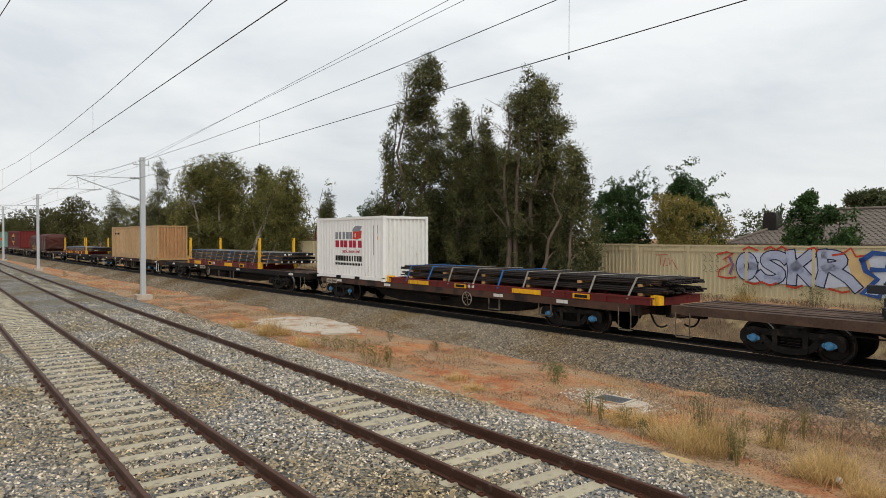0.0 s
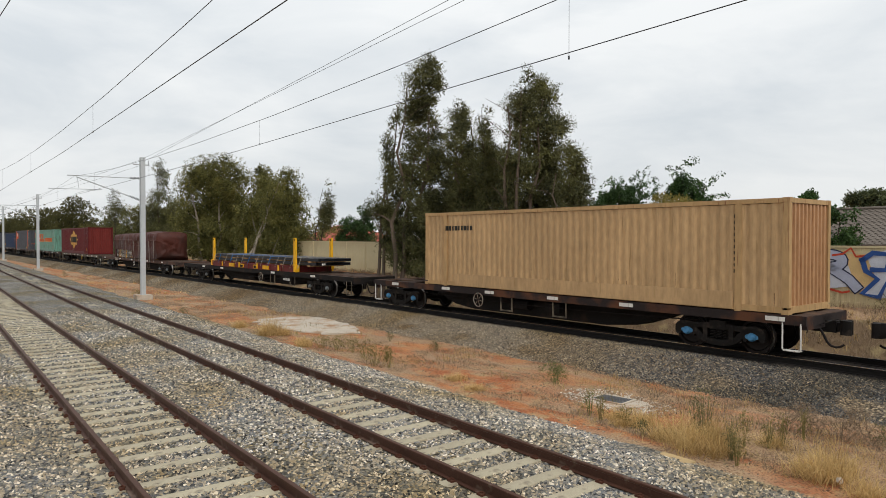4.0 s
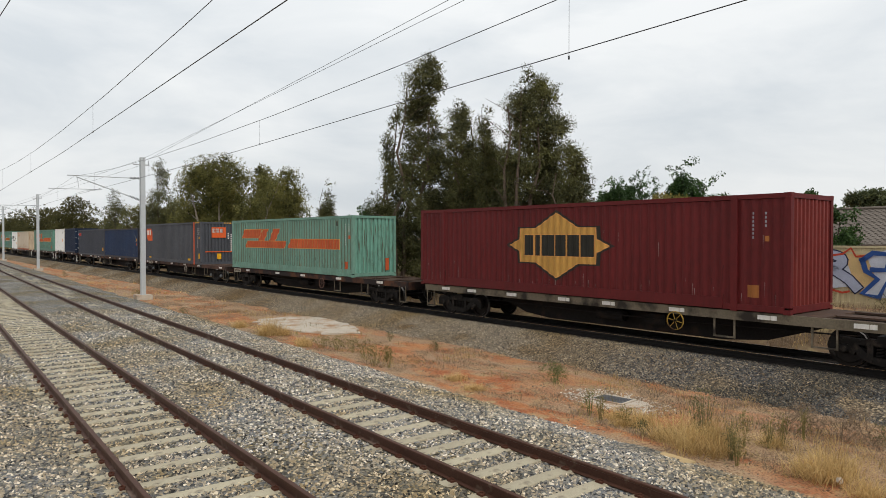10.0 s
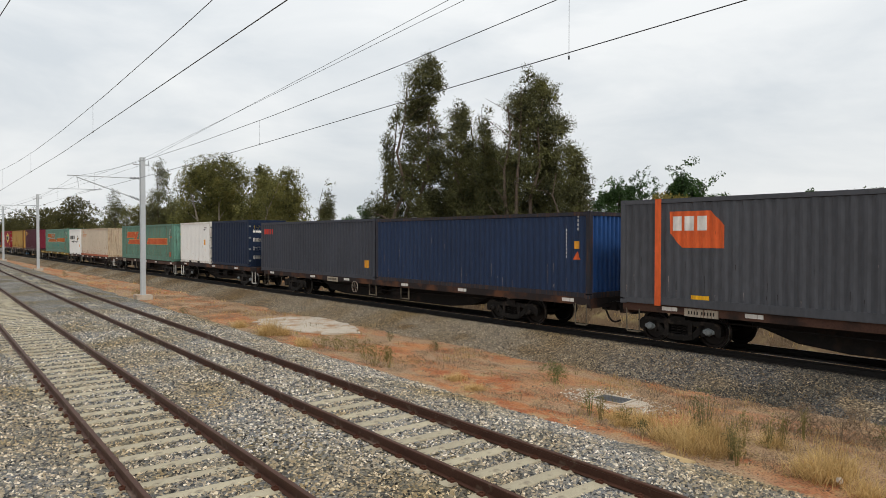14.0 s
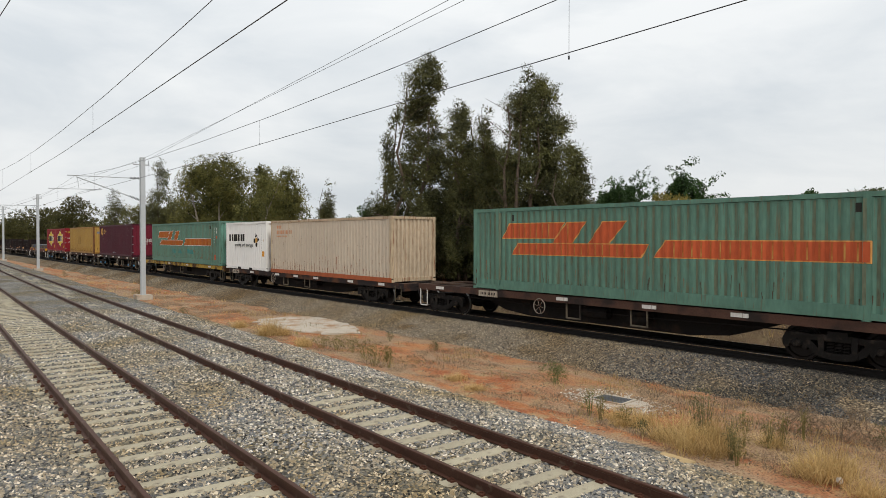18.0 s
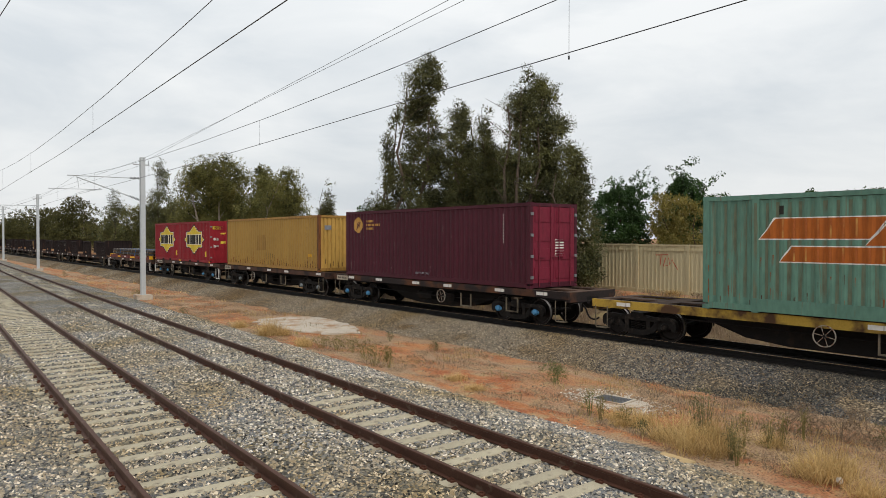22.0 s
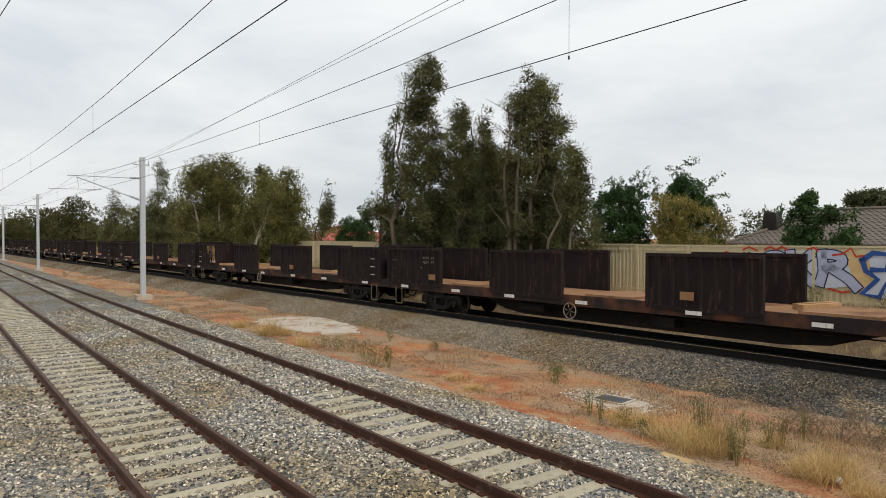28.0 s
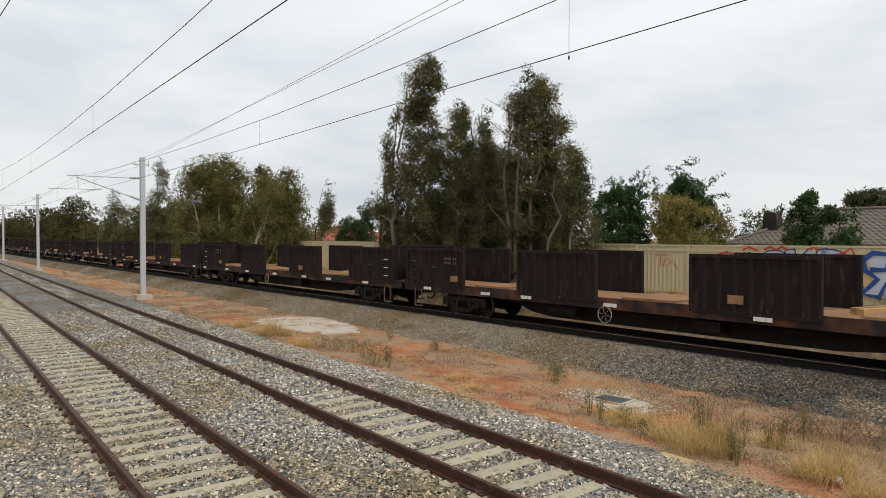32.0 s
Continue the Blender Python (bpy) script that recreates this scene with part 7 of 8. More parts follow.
def tree(name, label, x, y, stems, tiers, leaf, bark, seed, r0=0.12, group="", size=0.35, thick=1.6, clump=2.6, per=12, deep=0.22, gap=0.35, shoots=(), foot=None, lean=0.0):
    """stems: (foot, tip, height) across the crown; tiers: (height, reach one way, reach the other); heights above the rails."""
    rng = np.random.default_rng(seed)
    z = ground_z(x, y) if foot is None else foot
    t = thing(name, label, "tree", pose(x, y, z), group)
    m = Mesh()
    for a, b, h in stems:
        f, tip = ACROSS * a + Vector((0, 0, -0.2)), ACROSS * b + Vector((0, 0, h - z))
        f.y += lean
        tip.y += lean * 0.6
        limbs(m, f, [(tip, r0)], r0, rng, 0.35)
    part("trunk", m, bark, t, smooth=True)
    blade, width, loose, mat = leaf
    fine = mat is LEAF_CAS
    size *= 1.3 if fine else 1.0
    blobs = [(a, b, h - z, *k) for a, b, h, *k in fill(tiers, rng, size, thick, deep, gap)]
    for a, h, b, g, wd in shoots:
        n = max(3, int(1.3 * math.hypot(b - a, g - h) / wd))
        for i in range(n + 1):
            u = i / n
            k = wd * (1.15 - 0.55 * u) * rng.uniform(0.7, 1.15)
            p = ACROSS * (a + (b - a) * u + rng.normal() * 0.2 * wd)
            blobs.append((p.x, p.y + rng.normal() * 0.2, h + (g - h) * u - z, k, k, k))
    n = int(clump * len(blobs) * (size / 0.35) ** 1.2)
    if fine:
        per = per * 3 // 4
        core = [(a * 0.82, b * 0.82, c - 0.25, k * 0.75, l * 0.75, g * 0.75) for a, b, c, k, l, g in blobs]
        foliage("inner_crown", "", core, n, 4, 0.17, 0.034, 0.9, mat, t, rng, 0.06)
    elif mat is LEAF_EUC:
        core = [(a * 0.93, b * 0.93, c - 0.15, k * 0.7, l * 0.7, g * 0.7) for a, b, c, k, l, g in blobs]
        foliage("inner_crown", "", core, n // 2, 3, 0.2, 0.06, 0.9, mat, t, rng, 0.06)
        per = per * 3 // 4
    foliage("crown", "", blobs, n, per, blade, width, loose, mat, t, rng, 0.05 if fine else 0.06, 0.36 if fine else 0.12 if mat in (LEAF_EUC, LEAF_DUSK) else 0.45)
    return t


def build_trees():
    oak, oaks = "tall dark olive she-oak with wispy drooping needles", "she-oaks beside the fence"
    needles = (0.15, 0.0105, 0.6, LEAF_CAS)
    top = [(13.3, -0.5, 0.0), (12.9, -1.4, 0.5), (12.4, -1.8, 0.7), (11.9, -1.9, 0.8), (11.3, -2.0, 0.4), (10.6, -2.0, 0.2), (9.7, -2.2, 0.3), (9.1, -2.2, 0.8), (8.6, -2.5, 1.0), (7.8, -2.5, 1.5), (5.9, -2.8, 1.6), (3.1, -3.0, 1.6), (1.6, -2.6, 1.6)]
    tree("she_oak", oak, -29.7, 22.2, [(-1.4, -0.8, 7.8), (-1.7, -1.2, 11.6), (0, 0, 10.4)], top, needles, BARK, 20, 0.15, oaks, 0.34, 2.3, 13, 9, 0.2, 0.3, lean=-0.6)
    tree("she_oak", "slender she-oak with a bare lower stem", -31.5, 21.0, [(-1.3, 0, 10.7), (-0.8, -0.6, 8.2)], [(10.8, 0, 0.3), (9.4, -0.9, -0.2), (8.5, -1.1, -0.3), (7.7, -0.8, -0.2), (6.9, -1.0, 0), (5.9, -1.3, 0.1), (5.1, -2.1, -0.2), (4.1, -1.4, 0.2), (2.2, -1.2, 0.2)], needles, BARK, 21, 0.11, oaks, 0.27, 1.6, 11, 9, 0.25, 0.35)
    tree("she_oak", oak, -26.8, 22.6, [(-0.7, -1.0, 10.0), (-0.4, -0.2, 9.4)], [(10.4, -1.1, -0.4), (9.8, -1.4, -0.1), (9.2, -1.6, -0.2), (8.5, -1.8, 0.1), (7.6, -1.7, 0.8), (6.4, -1.7, 1.2), (4.8, -1.7, 1.5), (1.6, -1.7, 1.5)], needles, BARK, 22, 0.12, oaks, 0.3, 2.2, 12, 9, 0.22, 0.2)
    tree("she_oak", oak, -24.9, 22.8, [(-0.8, -1.0, 9.7)], [(9.9, -1.0, -0.7), (9.4, -1.4, -0.5), (8.7, -1.5, -0.6), (8.1, -1.5, -0.3), (7.3, -1.7, 0), (5.9, -1.7, 0.5), (4.5, -1.9, 0.6), (1.6, -1.9, 0.6)], needles, BARK_DARK, 23, 0.1, oaks, 0.28, 2.0, 11, 9, 0.25, 0.22)
    tree("she_oak", oak, -22.2, 22.6, [(-0.5, -0.5, 10.3), (-0.9, -1.1, 9.4), (0.1, 0.5, 9.7)], [(11.2, -0.7, -0.3), (10.8, -1.0, 0.5), (10.2, -1.3, 1.1), (9.7, -1.8, 1.2), (9.1, -1.9, 1.3), (8.7, -2.1, 1.9), (8.3, -2.1, 1.8), (7.9, -2.2, 1.2), (7.3, -2.2, 1.6), (6.4, -2.1, 1.6), (5.5, -2.1, 1.4), (4.4, -2.1, 1.6), (1.7, -1.9, 1.6)], needles, BARK, 24, 0.14, oaks, 0.34, 2.2, 13, 9, 0.2, 0.3, [(-0.6, 9.2, -0.55, 11.1, 0.34), (-0.5, 9.6, 0.1, 10.8, 0.34), (0.2, 9.2, 0.7, 10.4, 0.36), (-1.0, 8.6, -1.3, 9.9, 0.34)], lean=-0.7)
    tree("she_oak", oak, -19.6, 22.4, [(-1.3, -0.7, 6.1), (-0.2, 0.1, 6.2)], [(7.4, -0.6, -0.3), (6.7, -0.8, 0.4), (6.2, -1.0, 0.5), (5.6, -1.1, 0.7), (5.0, -1.1, 0.8), (4.3, -1.2, 1.0), (3.6, -1.3, 1.1), (1.5, -1.3, 1.2)], needles, BARK, 25, 0.1, oaks, 0.32, 1.9, 13, 9, 0.25, 0.3, lean=-0.6)
    for i, (x, y, h) in enumerate(((-28.2, 23.5, 8.2), (-25.8, 23.4, 8.0), (-22.9, 23.6, 7.4), (-31.0, 23.2, 6.2))):
        tree("she_oak", "dense dark she-oak close to the fence", x, y, [(0, 0.2, h - 0.8)], [(h, -0.5, 0.5), (h - 1, -1.3, 1.2), (h - 2.6, -1.9, 1.8), (3.0, -2.0, 2.0), (1.4, -1.8, 1.8)], needles, BARK_DARK, 26 + i, 0.1, oaks, 0.42, 2.6, 9, 9, 0.2, 0.05)
    gum, gums = "broad olive-green gum tree with a domed crown", "gum trees along the line"
    tree("gum_tree", gum, -59.5, 22.3, [(-1.7, -3.5, 9.0), (-0.7, -0.3, 9.0), (0.6, 1.7, 5.9)], [(10.4, -1.6, -0.9), (10.1, -3.8, 0.3), (9.6, -4.7, 1.1), (9.1, -5.0, 1.4), (8.4, -5.2, 1.6), (7.6, -5.6, 1.7), (6.8, -5.9, 1.7), (5.7, -6.2, 1.9), (4.4, -6.3, 2.2), (1.6, -6.3, 2.4)], (0.095, 0.023, 0.9, LEAF_EUC), BARK_PALE, 50, 0.15, gums, 0.95, 3.6, 13, 13, 0.14, 0.12, lean=-1.4)
    tree("gum_tree", "thin grey-green gum sapling between larger crowns", -56.0, 22.8, [(0.5, 0.7, 8.9)], [(9.4, 0.1, 0.6), (8.9, -0.2, 1.4), (8.1, -0.3, 1.2), (7.3, -0.3, 0.8), (4.0, -0.8, 1.5)], (0.17, 0.026, 0.9, LEAF_EUC), BARK_PALE, 51, 0.09, gums, 0.4, 1.8, 8, 11, 0.2, 0.3)
    tree("gum_tree", gum, -49.5, 22.6, [(-2.0, -0.4, 6.0), (-1.7, 0.3, 7.8), (-0.3, 0.5, 3.8)], [(8.7, -0.4, 0.1), (8.4, -0.9, 0.9), (8.0, -1.1, 1.2), (7.5, -1.7, 1.1), (6.8, -2.0, 1.5), (6.0, -2.2, 1.6), (4.7, -2.4, 1.7), (3.1, -2.7, 1.8), (1.6, -2.6, 1.8)], (0.09, 0.023, 0.9, LEAF_EUC), BARK_PALE, 52, 0.1, gums, 0.82, 3.6, 13, 13, 0.2, 0.1, lean=-1.6)
    for i, (x, y, h, w, n) in enumerate(((-53.5, 22.6, 8.1, 3.0, 2), (-64.5, 22.4, 8.6, 2.6, 2), (-96.0, 23.0, 7.0, 3.4, 2), (-84.0, 24.0, 5.6, 4.6, 1), (-135.5, 21.0, 10.0, 4.6, 3), (-165.0, 20.0, 9.4, 9.0, 3))):
        big = 1 + max(0, (-x - 60) / 90)
        tree("gum_tree", gum, x, y, [(-0.3 * w + j * 0.6 * w / max(1, n - 1), -0.5 * w + j * w / max(1, n - 1), h - 1.5) for j in range(n)], [(h, -0.3 * w, 0.2 * w), (h - 0.6, -0.6 * w, 0.55 * w), (h - 1.8, -0.8 * w, 0.85 * w), (h - 3.2, -w, 0.9 * w), (2.6, -w, w), (1.4, -0.9 * w, 0.9 * w)], (0.14 * big, 0.03 * big, 0.9, LEAF_EUC if x > -70 else LEAF_DUSK), BARK_PALE, 53 + i, 0.15, gums, 0.75 * big, 2.3, 9.0 / big, 12, 0.2, 0.22)
    slim = "slender grey-green she-oak beside the line"
    tree("she_oak", slim, -76.0, 20.9, [(-1.3, -1.1, 11.5)], [(11.9, -1.2, -1.0), (11.4, -1.6, -0.3), (10.9, -1.7, -0.2), (10.3, -1.8, -0.1), (10.0, -1.9, 0.5), (9.3, -2.0, 0.5), (8.3, -2.2, 0.6), (7.0, -2.3, 0.8), (5.0, -2.4, 0.9), (1.0, -2.4, 0.9)], (0.3, 0.018, 0.7, LEAF_CAS), BARK_DARK, 80, 0.1, oaks, 0.4, 1.5, 6, 11, 0.25, 0.45)
    tree("she_oak", slim, -97.5, 19.6, [(0, 0.4, 8.0)], [(9.7, 0.2, 0.5), (9.0, -0.2, 1.0), (8.0, -0.7, 1.3), (7.0, -1.0, 1.7), (6.0, -1.1, 1.0), (4.0, -1.6, 1.6), (1.0, -1.4, 1.4)], (0.34, 0.022, 0.7, LEAF_CAS), BARK_DARK, 81, 0.1, oaks, 0.45, 1.2, 5, 10, 0.25, 0.45)
    tree("she_oak", slim, -46.2, 24.2, [(-0.9, -0.2, 7.1), (-0.8, 0.2, 7.0)], [(7.7, 0.1, 0.4), (7.3, -0.1, 0.8), (6.9, -0.3, 1.0), (6.4, -0.2, 1.0), (6.0, -0.3, 0.8), (5.5, -0.6, 0.6), (5.0, -0.8, 0.7), (4.2, -0.7, 0.5)], (0.26, 0.013, 0.7, LEAF_CAS), BARK_DARK, 82, 0.07, oaks, 0.26, 1.6, 8, 10, 0.25, 0.42)
    dark, gardens = "dark green garden tree with upright leafy shoots", "garden trees behind the fence"
    green = (0.11, 0.038, 0.9, LEAF_GREEN)
    tree("garden_tree", dark, -22.6, 29.0, [(-0.2, 0.1, 5.9), (0.7, 1.2, 6.4)], [(5.9, -0.3, 0.9), (5.5, -0.9, 1.2), (5.0, -1.4, 1.3), (4.3, -1.6, 1.6), (3.5, -1.5, 1.7), (1.6, -1.4, 1.7)], green, BARK_DARK, 110, 0.07, gardens, 0.27, 2.7, 9, 10, 0.2, 0.18,
         [(-0.1, 5.6, -0.5, 6.6, 0.19), (0.2, 5.6, 0.1, 6.4, 0.19), (0.5, 5.5, 0.4, 6.2, 0.2), (1.1, 5.2, 1.0, 6.9, 0.28), (1.3, 5.6, 1.5, 7.0, 0.2), (1.3, 6.0, 1.8, 6.9, 0.14), (1.9, 5.4, 2.1, 6.3, 0.23), (-0.8, 5.2, -1.0, 5.9, 0.23), (-1.3, 4.7, -1.5, 5.6, 0.26)], 1.0)
    tree("garden_tree", dark, -19.6, 29.2, [(0.3, 0.6, 6.4), (0.8, 1.7, 5.9)], [(6.2, 0.1, 0.9), (5.8, -0.3, 1.4), (5.3, -0.4, 1.8), (4.9, -0.5, 2.3), (4.2, -0.5, 2.6), (1.6, -0.5, 2.5)], green, BARK_DARK, 111, 0.07, gardens, 0.27, 2.7, 9, 10, 0.2, 0.18,
         [(0.3, 5.9, 0, 6.9, 0.2), (0.5, 6.2, 0.7, 7.1, 0.22), (0.7, 6.6, 1.2, 7.3, 0.13), (1.2, 5.9, 1.1, 6.4, 0.24), (1.4, 5.6, 2.0, 6.2, 0.22), (1.9, 6.1, 2.4, 6.6, 0.12), (1.8, 5.0, 2.3, 5.6, 0.24), (2.5, 5.2, 2.7, 5.5, 0.15), (2.5, 4.5, 2.9, 4.9, 0.2)], 1.0)
    tree("garden_tree", "yellowing olive-leaved garden tree", -17.9, 27.2, [(0, -0.7, 4.8), (0.5, 0.9, 4.7), (0.7, 1.6, 4.2)], [(5.3, -1.0, -0.6), (5.1, -1.2, 0.7), (4.8, -1.2, 1.1), (4.5, -1.4, 2.0), (4.2, -1.4, 2.4), (3.8, -1.4, 2.8), (3.1, -1.3, 2.4), (1.5, -1.2, 2.2)], (0.09, 0.024, 0.9, LEAF_OLIVE), BARK_DARK, 112, 0.06, gardens, 0.24, 1.8, 9, 10, 0.22, 0.4, foot=1.0)
    shrub = "dense dark green garden shrub over the fence"
    tree("garden_shrub", shrub, -12.5, 28.2, [(-0.3, -0.1, 4.9)], [(5.2, -0.1, 0.1), (5.0, -0.4, 0.3), (4.8, -0.5, 0.4), (4.5, -0.7, 0.4), (4.1, -1.0, 0.4), (3.6, -1.0, 0.5), (1.6, -0.9, 0.5)], green, BARK_DARK, 113, 0.05, gardens, 0.22, 2.0, 10, 10, 0.25, 0.4, [(-0.4, 4.3, -0.7, 4.7, 0.16), (-0.9, 4.1, -1.2, 4.5, 0.2), (-0.3, 4.9, 0, 5.2, 0.11)], 1.0)
    tree("garden_shrub", shrub, -11.2, 28.4, [(-0.4, -0.3, 4.2)], [(4.5, -0.9, -0.6), (4.2, -1.0, -0.4), (4.0, -1.1, 0.3), (3.6, -1.1, 0.3), (1.6, -1.0, 0.2)], green, BARK_DARK, 114, 0.05, gardens, 0.22, 2.0, 10, 10, 0.25, 0.4, [(-0.7, 4.4, -0.7, 4.7, 0.14), (-0.2, 4.1, 0.1, 4.5, 0.17), (0.1, 4.1, 0.4, 4.4, 0.15), (0.3, 3.1, 0.5, 3.5, 0.15)], 1.0)
    tree("garden_tree", "leafy green garden tree behind the fence", -43.5, 28.5, [(-2.4, -2.1, 5.4), (-3.2, -3.2, 4.6)], [(5.3, -2.7, -1.5), (4.8, -4.0, -1.5), (4.4, -4.1, -1.4), (3.8, -4.3, -1.2), (1.6, -4.3, -1.2)], green, BARK_DARK, 115, 0.06, gardens, 0.27, 1.9, 9, 10, 0.2, 0.3, [(-2.2, 5.3, -2.5, 5.8, 0.2), (-2.0, 5.5, -1.7, 6.1, 0.29), (-3.4, 4.5, -3.8, 4.9, 0.23), (-3.1, 4.7, -3.2, 5.0, 0.17)], 1.0)
    rng = np.random.default_rng(9)
    scrub = thing("scrub_belt", "unbroken belt of olive scrub beyond the fence", "scrub", pose(0, 0, 0), kind="stuff")
    blobs = []
    for x in np.arange(-50, -300, -3.2):
        big = 1 + max(0, (-x - 60) / 80)
        for q in range(4 if x > -105 else 3):
            blobs.append((x + rng.normal(), 26.5 + SLOPE * (x + 20) + rng.normal() * 1.0, 1.6 + q * 1.2 * min(big, 1.3) + rng.normal() * 0.4, 1.7 * big, 1.3, 0.95 * big))
    near = [b for b in blobs if b[0] > -110]
    rest = [b for b in blobs if b[0] <= -110]
    foliage("bushes", "", split(near, rng, 0.5, 1.5), 9500, 8, 0.17, 0.045, 0.9, LEAF_EUC, scrub, rng, 0.1)
    foliage("bushes", "", split(rest, rng, 1.1, 1.6), 6000, 8, 0.4, 0.12, 0.9, LEAF_DUSK, scrub, rng, 0.25)
    far = thing("far_woods", "distant olive-green tree tops beyond the houses", "trees", pose(0, 0, 0), kind="stuff")
    blobs = []
    for x, top in ((-53, 6.0), (-50, 6.4), (-47, 6.3), (-44, 6.9), (-41.4, 6.9), (-39, 6.5), (-36, 6.2), (-33, 6.8), (-31, 8.1), (-29, 8.2), (-27, 7.7), (-24, 8.4), (-20, 9.0)):
        for q in range(3):
            blobs.append((x + rng.normal() * 0.5, 80 + rng.normal() * 2, top - 0.95 - q * 1.4, 1.5 + 0.4 * q, 1.6, 0.95))
    for x in range(-330, -60, 9):
        for q in range(2):
            blobs.append((x + rng.normal() * 2, 30 + rng.normal() * 3 - x * 0.02, 2.6 + rng.random() * (2.4 if x > -150 else 4.0), 4.0, 3.0, 1.9))
    foliage("tree_tops", "", blobs, 7000, 8, 0.38, 0.09, 0.9, LEAF_FAR, far, rng, 0.2)
    crowns = [(x, 79.5 + rng.normal() * 0.4, z, r, r, 0.7 * r) for x, z, r in ((-31.0, 7.3, 0.6), (-30.3, 7.5, 0.75), (-29.6, 7.8, 0.7), (-28.9, 7.3, 0.8), (-28.2, 7.7, 0.8), (-27.4, 7.4, 0.8), (-26.6, 7.7, 0.8), (-30.5, 6.4, 1.0), (-29.0, 6.2, 1.1), (-27.4, 6.2, 1.1))]
    foliage("tree_tops", "", crowns, 1500, 10, 0.3, 0.07, 0.9, LEAF_FAR, far, rng, 0.2)


build_trees()


def build_houses():
    tile = surface("grey_roof_tile", rgb("675e56"), rough=0.8, spread=0.15, scale=0.8, fine=18, bump=0.2, per_object=0.06)
    brick = surface("tan_house_wall", rgb("a58f78"), rough=0.9, spread=0.15, scale=1, fine=20)
    h = thing("house", "brick house with a grey tiled hip roof", "house", pose(0, 0, 1.0))
    part("wall", Mesh().box(-19.2, 9.5, 35.6, 43.5, -0.2, 2.0), brick, h)
    # hip roof laid in courses of tile
    eave, ridge, x_left, x_ridge, y_front, y_ridge = 2.0, 3.84, -19.9, -16.6, 35.0, 39.5
    n = 24
    for k in range(n):
        u0, u1 = k / n, (k + 1) / n
        y0, y1 = y_front + (y_ridge - y_front) * u0, y_front + (y_ridge - y_front) * u1
        z0, z1 = eave + (ridge - eave) * u0, eave + (ridge - eave) * u1
        xl = x_left + (x_ridge - x_left) * u0
        m = Mesh()
        w, x = 0.3, xl
        while x < 9.7:
            nv = len(m.v)
            m.v += [(x, y0, z0 + 0.04), (x + 0.1, y0, z0 + 0.055), (x + 0.2, y0, z0 + 0.055), (x + w - 0.02, y0, z0 + 0.04), (x + w - 0.02, y1, z1 + 0.02), (x + 0.2, y1, z1 + 0.045), (x + 0.1, y1, z1 + 0.045), (x, y1, z1 + 0.02)]
            m.f += [(nv, nv + 1, nv + 6, nv + 7), (nv + 1, nv + 2, nv + 5, nv + 6), (nv + 2, nv + 3, nv + 4, nv + 5)]
            x += w
        m.prism([(xl, y0), (9.7, y0), (9.7, y0 + 0.02), (xl, y0 + 0.02)], z0 - 0.01, z0 + 0.04, "z")
        part("tile_course", m, tile, h)
    deck = Mesh()
    deck.v = [(x_left, y_front, eave), (10, y_front, eave), (10, y_ridge, ridge), (x_ridge, y_ridge, ridge), (x_left, 44, eave), (10, 44, eave)]
    deck.f = [(0, 1, 2, 3), (0, 3, 4), (3, 2, 5, 4)]
    part("roof", deck, tile, h)
    part("hip_cap", Mesh().tube([(x_left, y_front, eave + 0.08), (x_ridge, y_ridge, ridge + 0.08), (10, y_ridge, ridge + 0.08)], 0.09, 7), tile, h)
    ac = thing("air_cooler", "dark roof-mounted evaporative cooler box", "cooler", pose(-18.45, 37.1, 3.42))
    m = Mesh().prism(rounded([(-0.36, 0.22), (0.36, 0.22), (0.38, 1.1), (0.26, 1.34), (-0.26, 1.34), (-0.38, 1.1)], 1), -0.34, 0.34)
    dark = surface("dark_plastic", rgb("2e2a28"), rough=0.6)
    part("cabinet", m, dark, ac)
    for k in range(6):
        part("louvre", Mesh().box(-0.3, 0.3, -0.36, -0.33, 0.38 + k * 0.11, 0.42 + k * 0.11), dark, ac)
    part("duct", Mesh().box(-0.26, 0.26, -0.26, 0.26, -0.6, 0.31), dark, ac)
    red = surface("red_roof_tile", rgb("a8574a"), rough=0.8, spread=0.2, scale=0.8, fine=18)
    h2 = thing("house", "distant house with a red tiled roof", "house", pose(-70.5, 36.0, 1.0))
    part("wall", Mesh().box(-5, 6, 0, 7, -0.2, 2.0), brick, h2)
    m = Mesh()
    m.v = [(-5.6, -0.5, 1.9), (6.6, -0.5, 1.9), (3.0, 3.5, 3.7), (-2.0, 3.5, 3.7), (-5.6, 7.5, 1.9), (6.6, 7.5, 1.9)]
    m.f = [(0, 1, 2, 3), (1, 5, 2), (5, 4, 3, 2), (4, 0, 3)]
    part("roof", m, red, h2)
    part("hip_cap", Mesh().tube([(-5.6, -0.5, 1.95), (-2.0, 3.5, 3.75), (3.0, 3.5, 3.75), (6.6, -0.5, 1.95)], 0.09, 6), red, h2)


build_houses()

# ---------------- graffiti on the fence ----------------
G_DARK = surface("navy_spray_paint", rgb("272c45"), rough=0.6, spread=0.2)
G_FILL = surface("lilac_spray_paint", rgb("a9aec2"), rough=0.6, spread=0.15, scale=3, stain=rgb("777d98"), amount=0.36, stain_scale=2.2)
G_RED = surface("red_spray_paint", rgb("b4432f"), rough=0.6, spread=0.2)
G_YELLOW = surface("apricot_spray_paint", rgb("d0b07c"), rough=0.6, spread=0.15)
G_BLUE = surface("blue_spray_paint", rgb("2f4f8c"), rough=0.6, spread=0.2)
G_PALE = surface("pale_spray_paint", rgb("c3c6d0"), rough=0.6, spread=0.15)


